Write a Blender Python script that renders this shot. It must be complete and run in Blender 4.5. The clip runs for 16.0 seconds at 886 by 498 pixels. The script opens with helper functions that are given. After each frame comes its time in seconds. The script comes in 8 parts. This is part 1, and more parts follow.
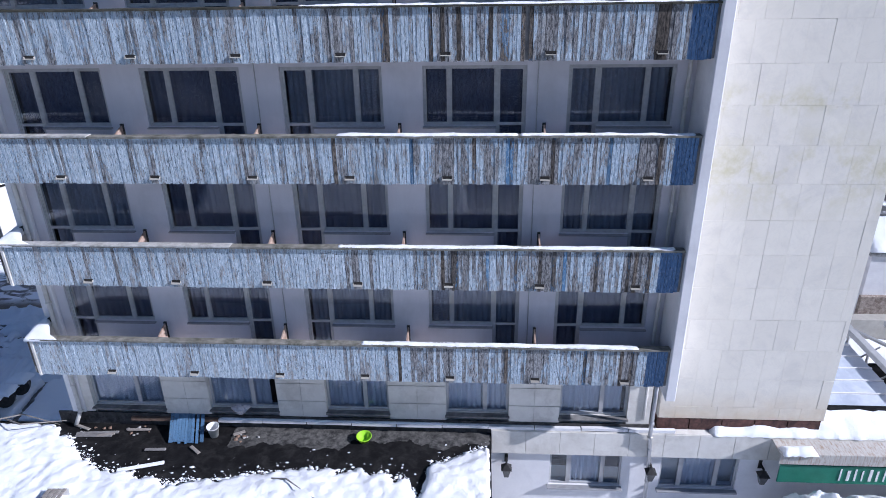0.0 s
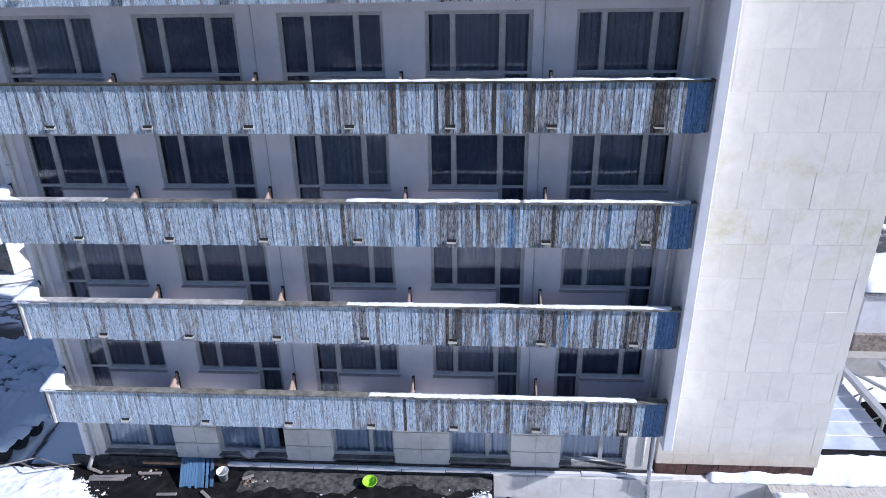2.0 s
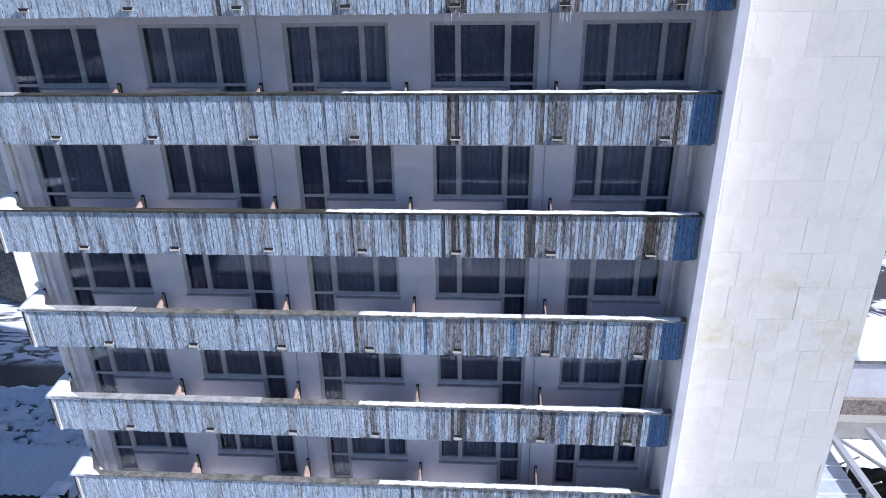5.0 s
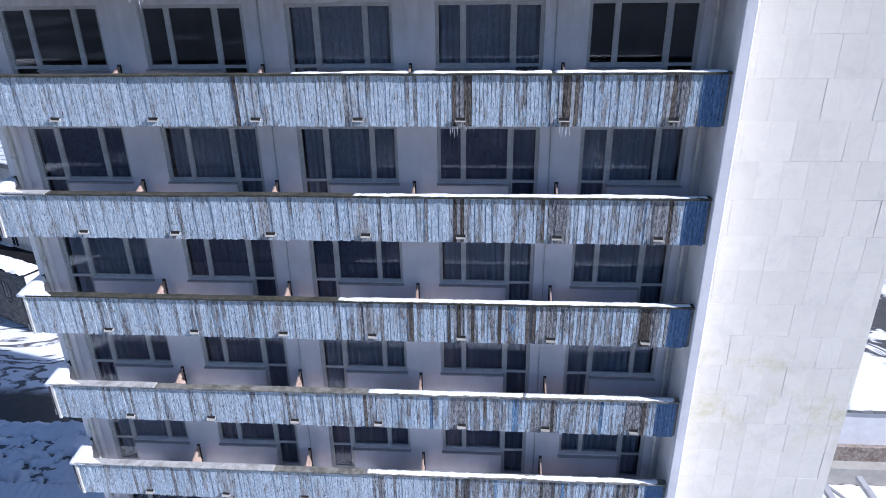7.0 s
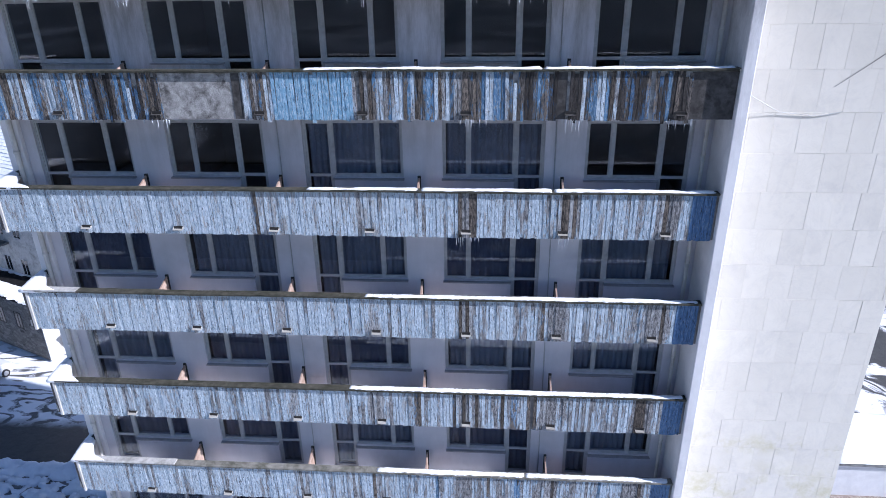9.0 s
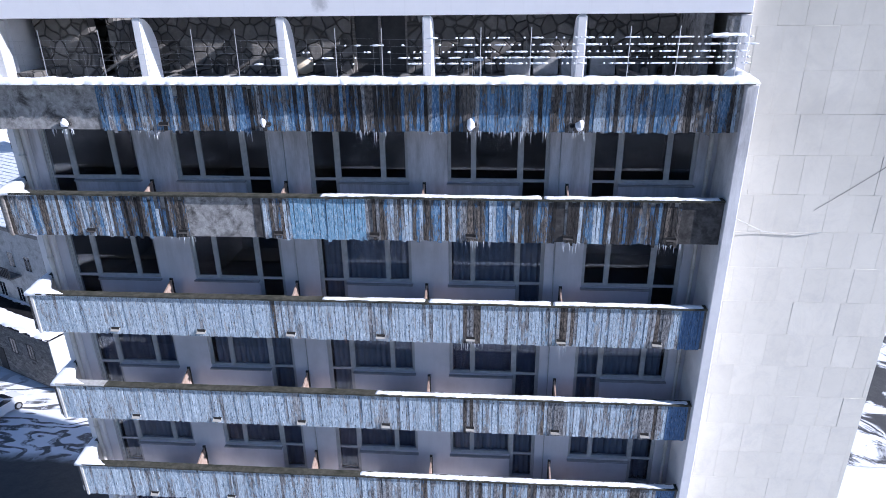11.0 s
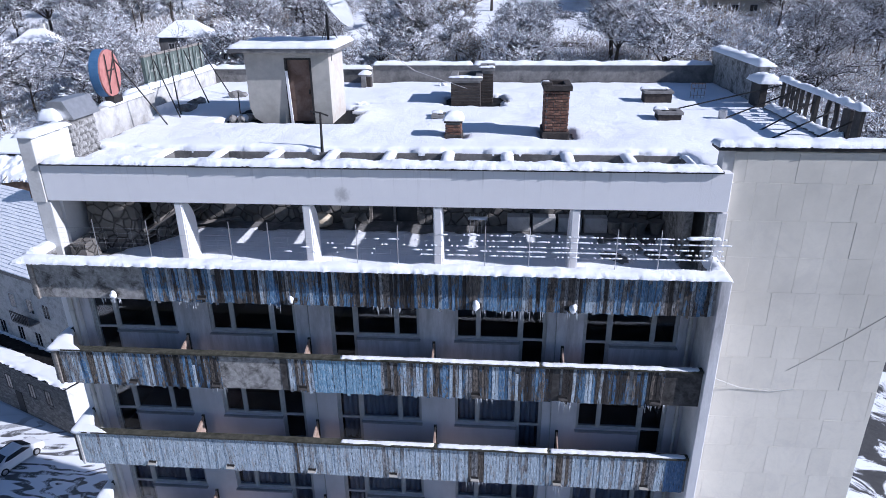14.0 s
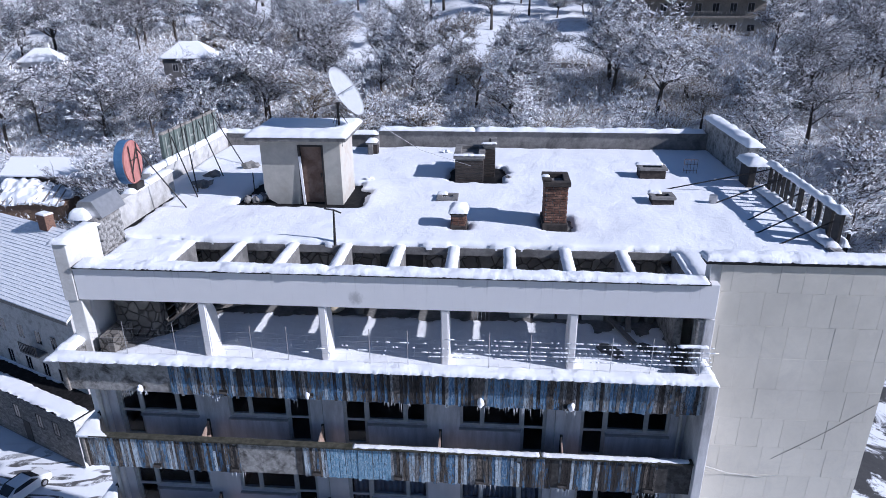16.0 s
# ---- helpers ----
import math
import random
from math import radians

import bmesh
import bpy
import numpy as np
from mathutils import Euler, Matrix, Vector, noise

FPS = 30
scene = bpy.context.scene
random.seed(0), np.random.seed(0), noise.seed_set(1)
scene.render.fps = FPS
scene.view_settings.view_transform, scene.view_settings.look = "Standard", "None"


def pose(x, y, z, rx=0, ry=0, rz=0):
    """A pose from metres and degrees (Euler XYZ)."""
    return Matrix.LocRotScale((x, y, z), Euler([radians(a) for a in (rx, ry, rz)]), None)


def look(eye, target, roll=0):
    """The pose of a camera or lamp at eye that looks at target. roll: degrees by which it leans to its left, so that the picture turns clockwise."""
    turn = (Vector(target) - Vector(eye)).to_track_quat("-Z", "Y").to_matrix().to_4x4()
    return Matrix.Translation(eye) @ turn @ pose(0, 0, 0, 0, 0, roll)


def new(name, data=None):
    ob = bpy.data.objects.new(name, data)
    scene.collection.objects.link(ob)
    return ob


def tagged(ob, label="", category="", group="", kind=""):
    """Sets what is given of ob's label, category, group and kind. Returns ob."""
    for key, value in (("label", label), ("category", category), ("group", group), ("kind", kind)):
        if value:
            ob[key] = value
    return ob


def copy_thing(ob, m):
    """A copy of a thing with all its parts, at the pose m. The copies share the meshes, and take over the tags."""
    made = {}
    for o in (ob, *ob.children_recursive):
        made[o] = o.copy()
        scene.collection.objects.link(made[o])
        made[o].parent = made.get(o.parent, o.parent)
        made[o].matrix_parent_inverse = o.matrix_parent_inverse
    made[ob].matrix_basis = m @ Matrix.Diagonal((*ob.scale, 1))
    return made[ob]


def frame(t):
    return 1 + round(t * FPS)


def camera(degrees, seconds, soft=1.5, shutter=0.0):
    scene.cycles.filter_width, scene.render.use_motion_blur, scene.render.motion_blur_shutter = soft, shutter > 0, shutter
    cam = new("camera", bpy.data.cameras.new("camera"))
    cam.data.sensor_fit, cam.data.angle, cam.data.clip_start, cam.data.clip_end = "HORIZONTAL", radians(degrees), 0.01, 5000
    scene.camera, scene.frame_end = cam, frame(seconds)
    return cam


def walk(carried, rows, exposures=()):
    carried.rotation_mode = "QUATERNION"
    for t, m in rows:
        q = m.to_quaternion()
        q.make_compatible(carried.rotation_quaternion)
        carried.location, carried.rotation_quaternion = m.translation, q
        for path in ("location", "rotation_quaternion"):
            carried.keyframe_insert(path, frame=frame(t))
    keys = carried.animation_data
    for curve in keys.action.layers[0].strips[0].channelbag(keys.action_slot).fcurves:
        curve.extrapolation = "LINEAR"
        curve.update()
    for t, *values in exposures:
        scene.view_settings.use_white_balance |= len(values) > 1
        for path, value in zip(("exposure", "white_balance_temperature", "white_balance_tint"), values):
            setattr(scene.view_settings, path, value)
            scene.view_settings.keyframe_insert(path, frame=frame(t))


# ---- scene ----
cam = camera(68.1, 16.0, 0.5)
# seconds, eye x, y, z, yaw, pitch, roll
PATH = [
    (0.0, 0.957, 0.895, 15.926, 3.695, -24.078, -1.013),
    (0.5, 0.917, 0.893, 16.233, 3.648, -23.908, -0.996),
    (1.0, 0.891, 0.899, 16.582, 3.637, -23.784, -0.983),
    (1.5, 0.875, 0.909, 16.969, 3.652, -23.704, -0.972),
    (2.0, 0.865, 0.924, 17.392, 3.686, -23.662, -0.964),
    (2.5, 0.859, 0.942, 17.846, 3.733, -23.652, -0.958),
    (3.0, 0.856, 0.962, 18.327, 3.788, -23.667, -0.953),
    (3.5, 0.852, 0.984, 18.832, 3.847, -23.700, -0.950),
    (4.0, 0.847, 1.006, 19.358, 3.907, -23.743, -0.947),
    (4.5, 0.840, 1.028, 19.902, 3.966, -23.791, -0.944),
    (5.0, 0.831, 1.050, 20.462, 4.023, -23.836, -0.941),
    (5.5, 0.819, 1.071, 21.037, 4.076, -23.873, -0.938),
    (6.0, 0.804, 1.090, 21.626, 4.127, -23.898, -0.933),
    (6.5, 0.788, 1.108, 22.227, 4.174, -23.907, -0.928),
    (7.0, 0.769, 1.124, 22.842, 4.219, -23.898, -0.922),
    (7.5, 0.750, 1.139, 23.470, 4.263, -23.870, -0.914),
    (8.0, 0.730, 1.151, 24.110, 4.306, -23.823, -0.905),
    (8.5, 0.710, 1.160, 24.763, 4.350, -23.758, -0.893),
    (9.0, 0.691, 1.168, 25.429, 4.396, -23.678, -0.880),
    (9.5, 0.673, 1.173, 26.107, 4.444, -23.586, -0.865),
    (10.0, 0.656, 1.176, 26.798, 4.495, -23.485, -0.847),
    (10.5, 0.642, 1.176, 27.499, 4.550, -23.379, -0.827),
    (11.0, 0.630, 1.174, 28.210, 4.609, -23.273, -0.806),
    (11.5, 0.620, 1.170, 28.928, 4.670, -23.171, -0.782),
    (12.0, 0.611, 1.163, 29.652, 4.733, -23.075, -0.756),
    (12.5, 0.603, 1.154, 30.379, 4.795, -22.987, -0.728),
    (13.0, 0.594, 1.141, 31.106, 4.854, -22.908, -0.698),
    (13.5, 0.582, 1.126, 31.829, 4.905, -22.837, -0.666),
    (14.0, 0.567, 1.108, 32.547, 4.945, -22.768, -0.633),
    (14.5, 0.543, 1.087, 33.255, 4.966, -22.695, -0.598),
    (15.0, 0.510, 1.062, 33.953, 4.962, -22.605, -0.562),
    (15.5, 0.461, 1.034, 34.640, 4.925, -22.482, -0.525),
    (16.0, 0.394, 1.001, 35.315, 4.843, -22.304, -0.488),
]
EXPOSURES = ((0.0, 0.2), (3.0, 0.42), (6.5, 0.48), (9.0, 0.57), (11.5, 0.53), (12.0, 0.44), (12.5, 0.32), (13.5, 0.18), (14.5, 0.08), (16.0, -0.02))
walk(cam, [(t, pose(x, y, z, 90 + pitch, 0, yaw) @ pose(0, 0, 0, 0, 0, roll)) for t, x, y, z, yaw, pitch, roll in PATH],
     [(t, e, 5480, 18) for t, e in EXPOSURES])

# ---- world, sun ----
SUN_E, SUN_A = 30.0, 13.0          # elevation; degrees in front of the facade's line, from the right
to_sun = Vector((math.cos(radians(SUN_E)) * math.cos(radians(SUN_A)), -math.cos(radians(SUN_E)) * math.sin(radians(SUN_A)), math.sin(radians(SUN_E))))
world = bpy.data.worlds.new("world")
scene.world = world
world.use_nodes = True
wn = world.node_tree
sky = wn.nodes.new("ShaderNodeTexSky")
sky.sky_type, sky.sun_disc = "NISHITA", False
sky.sun_elevation, sky.sun_rotation = radians(SUN_E), radians(90 + SUN_A)
sky.altitude, sky.air_density, sky.dust_density, sky.ozone_density = 600, 1.0, 0.15, 2.2
wn.nodes["Background"].inputs["Strength"].default_value = 0.068
wn.links.new(sky.outputs[0], wn.nodes["Background"].inputs["Color"])
sun = new("sun", bpy.data.lights.new("sun", "SUN"))
sun.data.energy, sun.data.angle, sun.data.color = 5.25, radians(0.53), (1.0, 0.95, 0.88)
sun.matrix_world = look((60, -20, 60), Vector((60, -20, 60)) - to_sun)

# ---- materials ----
FASCIA = 16.34                     # front plane of the terrace beam


class Nodes:
    """A short hand for building node trees."""

    def __init__(self, name):
        self.mat = bpy.data.materials.new(name)
        self.mat.use_nodes = True
        self.nt = self.mat.node_tree
        self.bsdf = self.nt.nodes["Principled BSDF"]
        self.out = self.nt.nodes["Material Output"]

    def put(self, socket, value):
        if hasattr(value, "is_output"):
            self.nt.links.new(value, socket)
        elif isinstance(value, (tuple, list)) and len(value) == 3 and len(socket.default_value) == 4:
            socket.default_value = (*value, 1)
        else:
            socket.default_value = value

    def node(self, kind, **ins):
        n = self.nt.nodes.new("ShaderNode" + kind)
        for k, v in ins.items():
            self.put(n.inputs[k], v)
        return n

    def coords(self, scale=(1, 1, 1), shift=None, kind="Object"):
        t = self.nt.nodes.new("ShaderNodeTexCoord")
        m = self.node("Mapping", Scale=scale)
        self.nt.links.new(t.outputs[kind], m.inputs["Vector"])
        if shift is not None:
            self.put(m.inputs["Location"], shift)
        return m.outputs[0]

    def noise(self, vec, scale, detail=4.0, rough=0.6, distort=0.0):
        n = self.node("TexNoise", Scale=scale, Detail=detail, Roughness=rough, Distortion=distort)
        self.nt.links.new(vec, n.inputs["Vector"])
        return n.outputs["Fac"]

    def voronoi(self, vec, scale, feature="F1", out="Distance", rnd=1.0):
        n = self.nt.nodes.new("ShaderNodeTexVoronoi")
        n.feature = feature
        n.inputs["Scale"].default_value = scale
        n.inputs["Randomness"].default_value = rnd
        self.nt.links.new(vec, n.inputs["Vector"])
        return n.outputs[out]

    def ramp(self, fac, *stops):
        r = self.nt.nodes.new("ShaderNodeValToRGB")
        while len(r.color_ramp.elements) < len(stops):
            r.color_ramp.elements.new(0.5)
        for e, (p, c) in zip(r.color_ramp.elements, stops):
            e.position = p
            e.color = (c, c, c, 1) if isinstance(c, (int, float)) else (*c, 1)
        self.nt.links.new(fac, r.inputs[0])
        return r.outputs[0]

    def mix(self, fac, a, b, how="MIX"):
        m = self.nt.nodes.new("ShaderNodeMix")
        m.data_type, m.blend_type = "RGBA", how
        self.put(m.inputs[0], fac), self.put(m.inputs[6], a), self.put(m.inputs[7], b)
        return m.outputs[2]

    def math(self, how, a, b=0.0):
        m = self.nt.nodes.new("ShaderNodeMath")
        m.operation = how
        self.put(m.inputs[0], a), self.put(m.inputs[1], b)
        return m.outputs[0]

    def rand(self):
        return self.nt.nodes.new("ShaderNodeObjectInfo").outputs["Random"]

    def island(self):
        return self.nt.nodes.new("ShaderNodeNewGeometry").outputs["Random Per Island"]

    def bump(self, height, strength=0.4, distance=0.02):
        b = self.node("Bump", Strength=strength, Distance=distance)
        self.nt.links.new(height, b.inputs["Height"])
        self.nt.links.new(b.outputs[0], self.bsdf.inputs["Normal"])

    def done(self, color, rough=0.8, metal=0.0, spec=0.3):
        self.put(self.bsdf.inputs["Base Color"], color)
        self.put(self.bsdf.inputs["Roughness"], rough)
        self.put(self.bsdf.inputs["Metallic"], metal)
        self.put(self.bsdf.inputs["Specular IOR Level"], spec)
        return self.mat


def plain(name, a, b, scale=6.0, rough=0.8, metal=0.0, stain=None, stain_scale=0.8, bump=0.25, spec=0.3, stretch=(1, 1, 1), amount=0.5):
    """Two mixed shades at a fine scale, broad stains over them, and fine relief."""
    n = Nodes(name)
    v = n.coords(stretch)
    fine = n.noise(v, scale, 6, 0.65)
    col = n.mix(n.ramp(fine, (0.3, 0.0), (0.7, 1.0)), a, b)
    if stain:
        broad = n.noise(v, stain_scale, 5, 0.7, 0.4)
        col = n.mix(n.math("MULTIPLY", n.ramp(broad, (0.48, 0.0), (0.66, 1.0)), amount), col, stain)
    n.bump(n.noise(v, scale * 5, 4), bump, 0.01)
    return n.done(col, rough, metal, spec)


def make_snow(name, dirt_shade=0.0):
    n = Nodes(name)
    v = n.coords()
    col = n.mix(n.noise(v, 1.3, 4), (0.86, 0.88, 0.92), (0.92, 0.93, 0.95))
    if dirt_shade:
        col = n.mix(n.math("MULTIPLY", n.ramp(n.noise(v, 0.9, 6, 0.7), (0.5, 0.0), (0.68, 1.0)), dirt_shade), col, (0.42, 0.40, 0.37))
    h = n.math("ADD", n.noise(v, 5, 6, 0.6), n.math("MULTIPLY", n.noise(v, 26, 5, 0.7), 0.35))
    n.bump(h, 0.6, 0.05)
    n.bsdf.inputs["Subsurface Weight"].default_value = 0.0
    return n.done(col, 0.75, 0.0, 0.25)


def make_planks(name, paint_a, paint_b, wood_a, wood_b, peel, dark=0.25, bleach=0.75, vary=0.12):
    """Peeling paint over weathered boards: small flakes and cracks run along the grain, wear spreads over neighbouring boards."""
    n = Nodes(name)
    r = n.rand()
    pos = n.nt.nodes.new("ShaderNodeNewGeometry").outputs["Position"]

    def grain(sx, sz, jitter=3.0):
        m = n.node("Mapping", Scale=(sx, sx, sz), Location=n.node("CombineXYZ", X=n.math("MULTIPLY", r, jitter), Y=0.0, Z=n.math("MULTIPLY", r, jitter * 7.0)).outputs[0])
        n.nt.links.new(pos, m.inputs["Vector"])
        return m.outputs[0]
    broad = n.noise(grain(0.5, 0.35, 0.0), 1.0, 4, 0.6)
    wear = n.noise(grain(5.0, 1.2, 0.25), 1.0, 9, 0.74, 0.3)
    flake = n.noise(grain(30.0, 8.5), 1.0, 7, 0.72)
    crack = n.noise(grain(58.0, 6.5), 1.0, 6, 0.7)
    paint = n.mix(n.ramp(broad, (0.35, 0.0), (0.65, 1.0)), paint_a, paint_b)
    paint = n.mix(n.math("MULTIPLY", n.ramp(flake, (0.49, 0.0), (0.60, 1.0)), bleach), paint, (0.69, 0.76, 0.83))
    paint = n.mix(n.math("MULTIPLY", n.ramp(flake, (0.36, 1.0), (0.45, 0.0)), 0.6), paint, (0.10, 0.16, 0.25))
    wood = n.mix(n.ramp(flake, (0.40, 0.0), (0.60, 1.0)), wood_a, wood_b)
    own = n.math("FRACT", n.math("MULTIPLY", r, 7.31))
    level = n.math("ADD", n.math("ADD", wear, n.math("MULTIPLY", n.math("SUBTRACT", own, 0.5), vary)), n.math("MULTIPLY", n.math("SUBTRACT", flake, 0.5), 0.4))
    px = n.node("SeparateXYZ", Vector=pos).outputs[0]
    off = n.math("MULTIPLY", n.math("ABSOLUTE", n.math("SUBTRACT", n.math("FRACT", n.math("ADD", n.math("DIVIDE", n.math("ADD", px, 9.19), 2.322), 0.5)), 0.5)), 2.322)
    run = n.math("MULTIPLY", n.ramp(off, (0.02, 1.0), (0.34, 0.0)), n.ramp(n.math("DIVIDE", n.math("ADD", px, 12.0), 20.0), (0.2, 0.15), (0.65, 1.0)))
    level = n.math("ADD", level, n.math("MULTIPLY", run, 0.19))
    bare = n.ramp(level, (1.0 - peel - 0.025, 0.0), (1.0 - peel + 0.025, 1.0))
    col = n.mix(bare, paint, wood)
    col = n.mix(n.math("MULTIPLY", n.ramp(crack, (0.575, 0.0), (0.61, 1.0)), 0.9), col, (0.022, 0.022, 0.025))
    tone = n.math("SUBTRACT", 1.0, n.math("MULTIPLY", n.math("FRACT", n.math("MULTIPLY", r, 3.77)), dark))
    col = n.mix(1.0, col, n.node("CombineColor", Red=tone, Green=tone, Blue=tone).outputs[0], "MULTIPLY")
    n.bump(n.math("SUBTRACT", n.math("MULTIPLY", flake, 0.6), n.math("ADD", n.math("MULTIPLY", bare, 0.5), n.ramp(crack, (0.57, 0.0), (0.63, 1.0)))), 0.6, 0.006)
    return n.done(col, 0.75, 0.0, 0.25)


def make_panel_stone():
    n = Nodes("pier_stone")
    r = n.rand()
    v = n.coords(kind="Object")
    w = n.coords((1, 1, 1), n.node("CombineXYZ", X=n.math("MULTIPLY", r, 40.0), Y=0.0, Z=n.math("MULTIPLY", r, 23.0)).outputs[0])
    col = n.mix(n.noise(w, 2.2, 6, 0.65), (0.765, 0.72, 0.63), (0.855, 0.812, 0.718))
    tone = n.math("ADD", 0.945, n.math("MULTIPLY", r, 0.075))
    col = n.mix(1.0, col, n.node("CombineColor", Red=tone, Green=tone, Blue=tone).outputs[0], "MULTIPLY")
    veins = n.ramp(n.noise(w, 1.1, 9, 0.75, 1.5), (0.47, 0.0), (0.5, 1.0), (0.53, 0.0))
    col = n.mix(n.math("MULTIPLY", veins, 0.10), col, (0.45, 0.44, 0.42))
    pos = n.nt.nodes.new("ShaderNodeNewGeometry").outputs["Position"]
    z = n.node("SeparateXYZ", Vector=pos).outputs[2]
    grime = n.ramp(n.noise(pos, 0.9, 8, 0.72, 0.6), (0.50, 0.0), (0.64, 1.0))
    col = n.mix(n.math("MULTIPLY", grime, 0.22), col, (0.50, 0.48, 0.46))
    moss = n.math("MULTIPLY", n.ramp(n.math("DIVIDE", z, 30.0), (0.32, 0.0), (0.37, 0.8), (0.41, 0.0), (0.425, 0.9), (0.44, 0.0)), n.ramp(n.noise(pos, 1.3, 6, 0.7), (0.46, 0.0), (0.66, 1.0)))
    col = n.mix(n.math("MULTIPLY", moss, 0.85), col, (0.55, 0.50, 0.26))
    rust = n.math("MULTIPLY", n.ramp(n.math("DIVIDE", z, 30.0), (0.118, 1.0), (0.155, 0.0)), n.noise(pos, 2.0, 5))
    col = n.mix(n.math("MULTIPLY", rust, 0.9), col, (0.52, 0.36, 0.18))
    # panels turn greyer towards the top
    upper_grey = n.math("MULTIPLY", n.ramp(n.math("DIVIDE", z, 30.0), (0.72, 0.0), (0.84, 1.0)), n.ramp(n.noise(pos, 0.5, 5, 0.6), (0.3, 0.2), (0.6, 0.5)))
    col = n.mix(upper_grey, col, (0.44, 0.42, 0.37))
    n.bump(n.noise(w, 9, 6), 0.2, 0.01)
    return n.done(col, 0.6, 0.0, 0.35)


def make_fascia_paint():
    """White paint with fine drip marks below the metal edge and one sooty smudge."""
    n = Nodes("fascia_paint")
    v = n.coords()
    pos = n.nt.nodes.new("ShaderNodeNewGeometry").outputs["Position"]
    col = n.mix(n.noise(v, 2.5, 6, 0.65), (0.78, 0.77, 0.78), (0.85, 0.84, 0.84))
    z = n.node("SeparateXYZ", Vector=pos).outputs[2]
    drip = n.ramp(n.noise(n.coords((7.0, 1.0, 0.35)), 1.0, 5, 0.7), (0.56, 0.0), (0.68, 1.0))
    col = n.mix(n.math("MULTIPLY", drip, n.ramp(n.math("SUBTRACT", z, 27.24), (0.45, 0.1), (0.96, 0.6))), col, (0.50, 0.49, 0.48))
    d = n.nt.nodes.new("ShaderNodeVectorMath")
    d.operation = "DISTANCE"
    n.nt.links.new(pos, d.inputs[0])
    d.inputs[1].default_value = (-3.25, FASCIA, 27.53)
    spot = n.math("ADD", d.outputs["Value"], n.math("MULTIPLY", n.math("SUBTRACT", n.noise(v, 7.0, 5, 0.7), 0.5), 0.35))
    col = n.mix(n.ramp(spot, (0.06, 0.55), (0.24, 0.0)), col, (0.26, 0.255, 0.26))
    n.bump(n.noise(v, 18, 5), 0.25, 0.01)
    return n.done(col, 0.85)


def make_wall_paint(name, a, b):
    """Pale render; dirt streaks on the two upper storeys also paint in their deeper shade."""
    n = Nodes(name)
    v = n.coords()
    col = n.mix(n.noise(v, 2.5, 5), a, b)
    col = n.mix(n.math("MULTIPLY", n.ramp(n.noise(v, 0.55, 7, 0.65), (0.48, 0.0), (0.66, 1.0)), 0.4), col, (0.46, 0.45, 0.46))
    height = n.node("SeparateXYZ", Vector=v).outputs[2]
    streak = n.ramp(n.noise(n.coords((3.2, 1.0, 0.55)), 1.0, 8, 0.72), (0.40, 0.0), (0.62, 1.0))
    # streaks strengthen with height, darkening the upper recesses as shade would
    dirt_shade = n.math("MULTIPLY", streak, n.ramp(n.math("DIVIDE", height, 30.0), (0.58, 0.08), (0.72, 0.66)))
    col = n.mix(dirt_shade, col, (0.25, 0.24, 0.24))
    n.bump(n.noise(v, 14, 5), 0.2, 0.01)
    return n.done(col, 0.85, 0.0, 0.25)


def make_glass():
    n = Nodes("window_glass")
    gloss = n.node("BsdfGlossy", Roughness=0.02)
    clear = n.node("BsdfTransparent", Color=(0.82, 0.87, 0.93, 1))
    v = n.coords()
    b = n.node("Bump", Strength=0.05, Distance=0.02)
    n.nt.links.new(n.noise(v, 1.6, 2), b.inputs["Height"])
    n.nt.links.new(b.outputs[0], gloss.inputs["Normal"])
    w = n.node("LayerWeight", Blend=0.5)
    f = n.math("ADD", 0.05, n.math("MULTIPLY", n.math("POWER", w.outputs["Facing"], 3.0), 0.55))
    m = n.nt.nodes.new("ShaderNodeMixShader")
    n.nt.links.new(f, m.inputs[0])
    n.nt.links.new(clear.outputs[0], m.inputs[1])
    n.nt.links.new(gloss.outputs[0], m.inputs[2])
    n.nt.links.new(m.outputs[0], n.out.inputs["Surface"])
    return n.mat


def make_brick():
    n = Nodes("chimney_brick")
    r = n.rand()
    v = n.coords((1, 1, 1), n.node("CombineXYZ", X=n.math("MULTIPLY", r, 31.0)).outputs[0])
    col = n.mix(r, (0.13, 0.06, 0.042), (0.30, 0.165, 0.115))
    col = n.mix(n.ramp(n.noise(v, 9, 6, 0.7), (0.42, 0.0), (0.6, 0.9)), col, (0.045, 0.036, 0.033))
    n.bump(n.noise(v, 30, 4), 0.4, 0.01)
    return n.done(col, 0.9)


def make_twigs(name, bark_a, bark_b):
    n = Nodes(name)
    return n.done(n.mix(n.island(), bark_a, bark_b), 0.85, 0.0, 0.2)


SNOW = make_snow("snow")
SNOW_DIRTY = make_snow("trodden_snow", 0.55)
PLASTER = plain("white_plaster", (0.74, 0.73, 0.74), (0.80, 0.79, 0.79), 3, 0.85, stain=(0.55, 0.54, 0.55), stain_scale=0.6, amount=0.35)
PLASTER_OLD = plain("weathered_plaster", (0.60, 0.59, 0.57), (0.70, 0.69, 0.67), 5, 0.9, stain=(0.36, 0.34, 0.31), stain_scale=0.8, amount=0.6)
PLASTER_STAINED = plain("stained_plaster", (0.44, 0.43, 0.42), (0.58, 0.57, 0.555), 4, 0.9, stain=(0.24, 0.23, 0.21), stain_scale=1.3, amount=0.7)
PLASTER_GREY = plain("grey_plaster", (0.36, 0.35, 0.32), (0.46, 0.44, 0.40), 3, 0.9, stain=(0.30, 0.28, 0.24), stain_scale=0.7, amount=0.5)
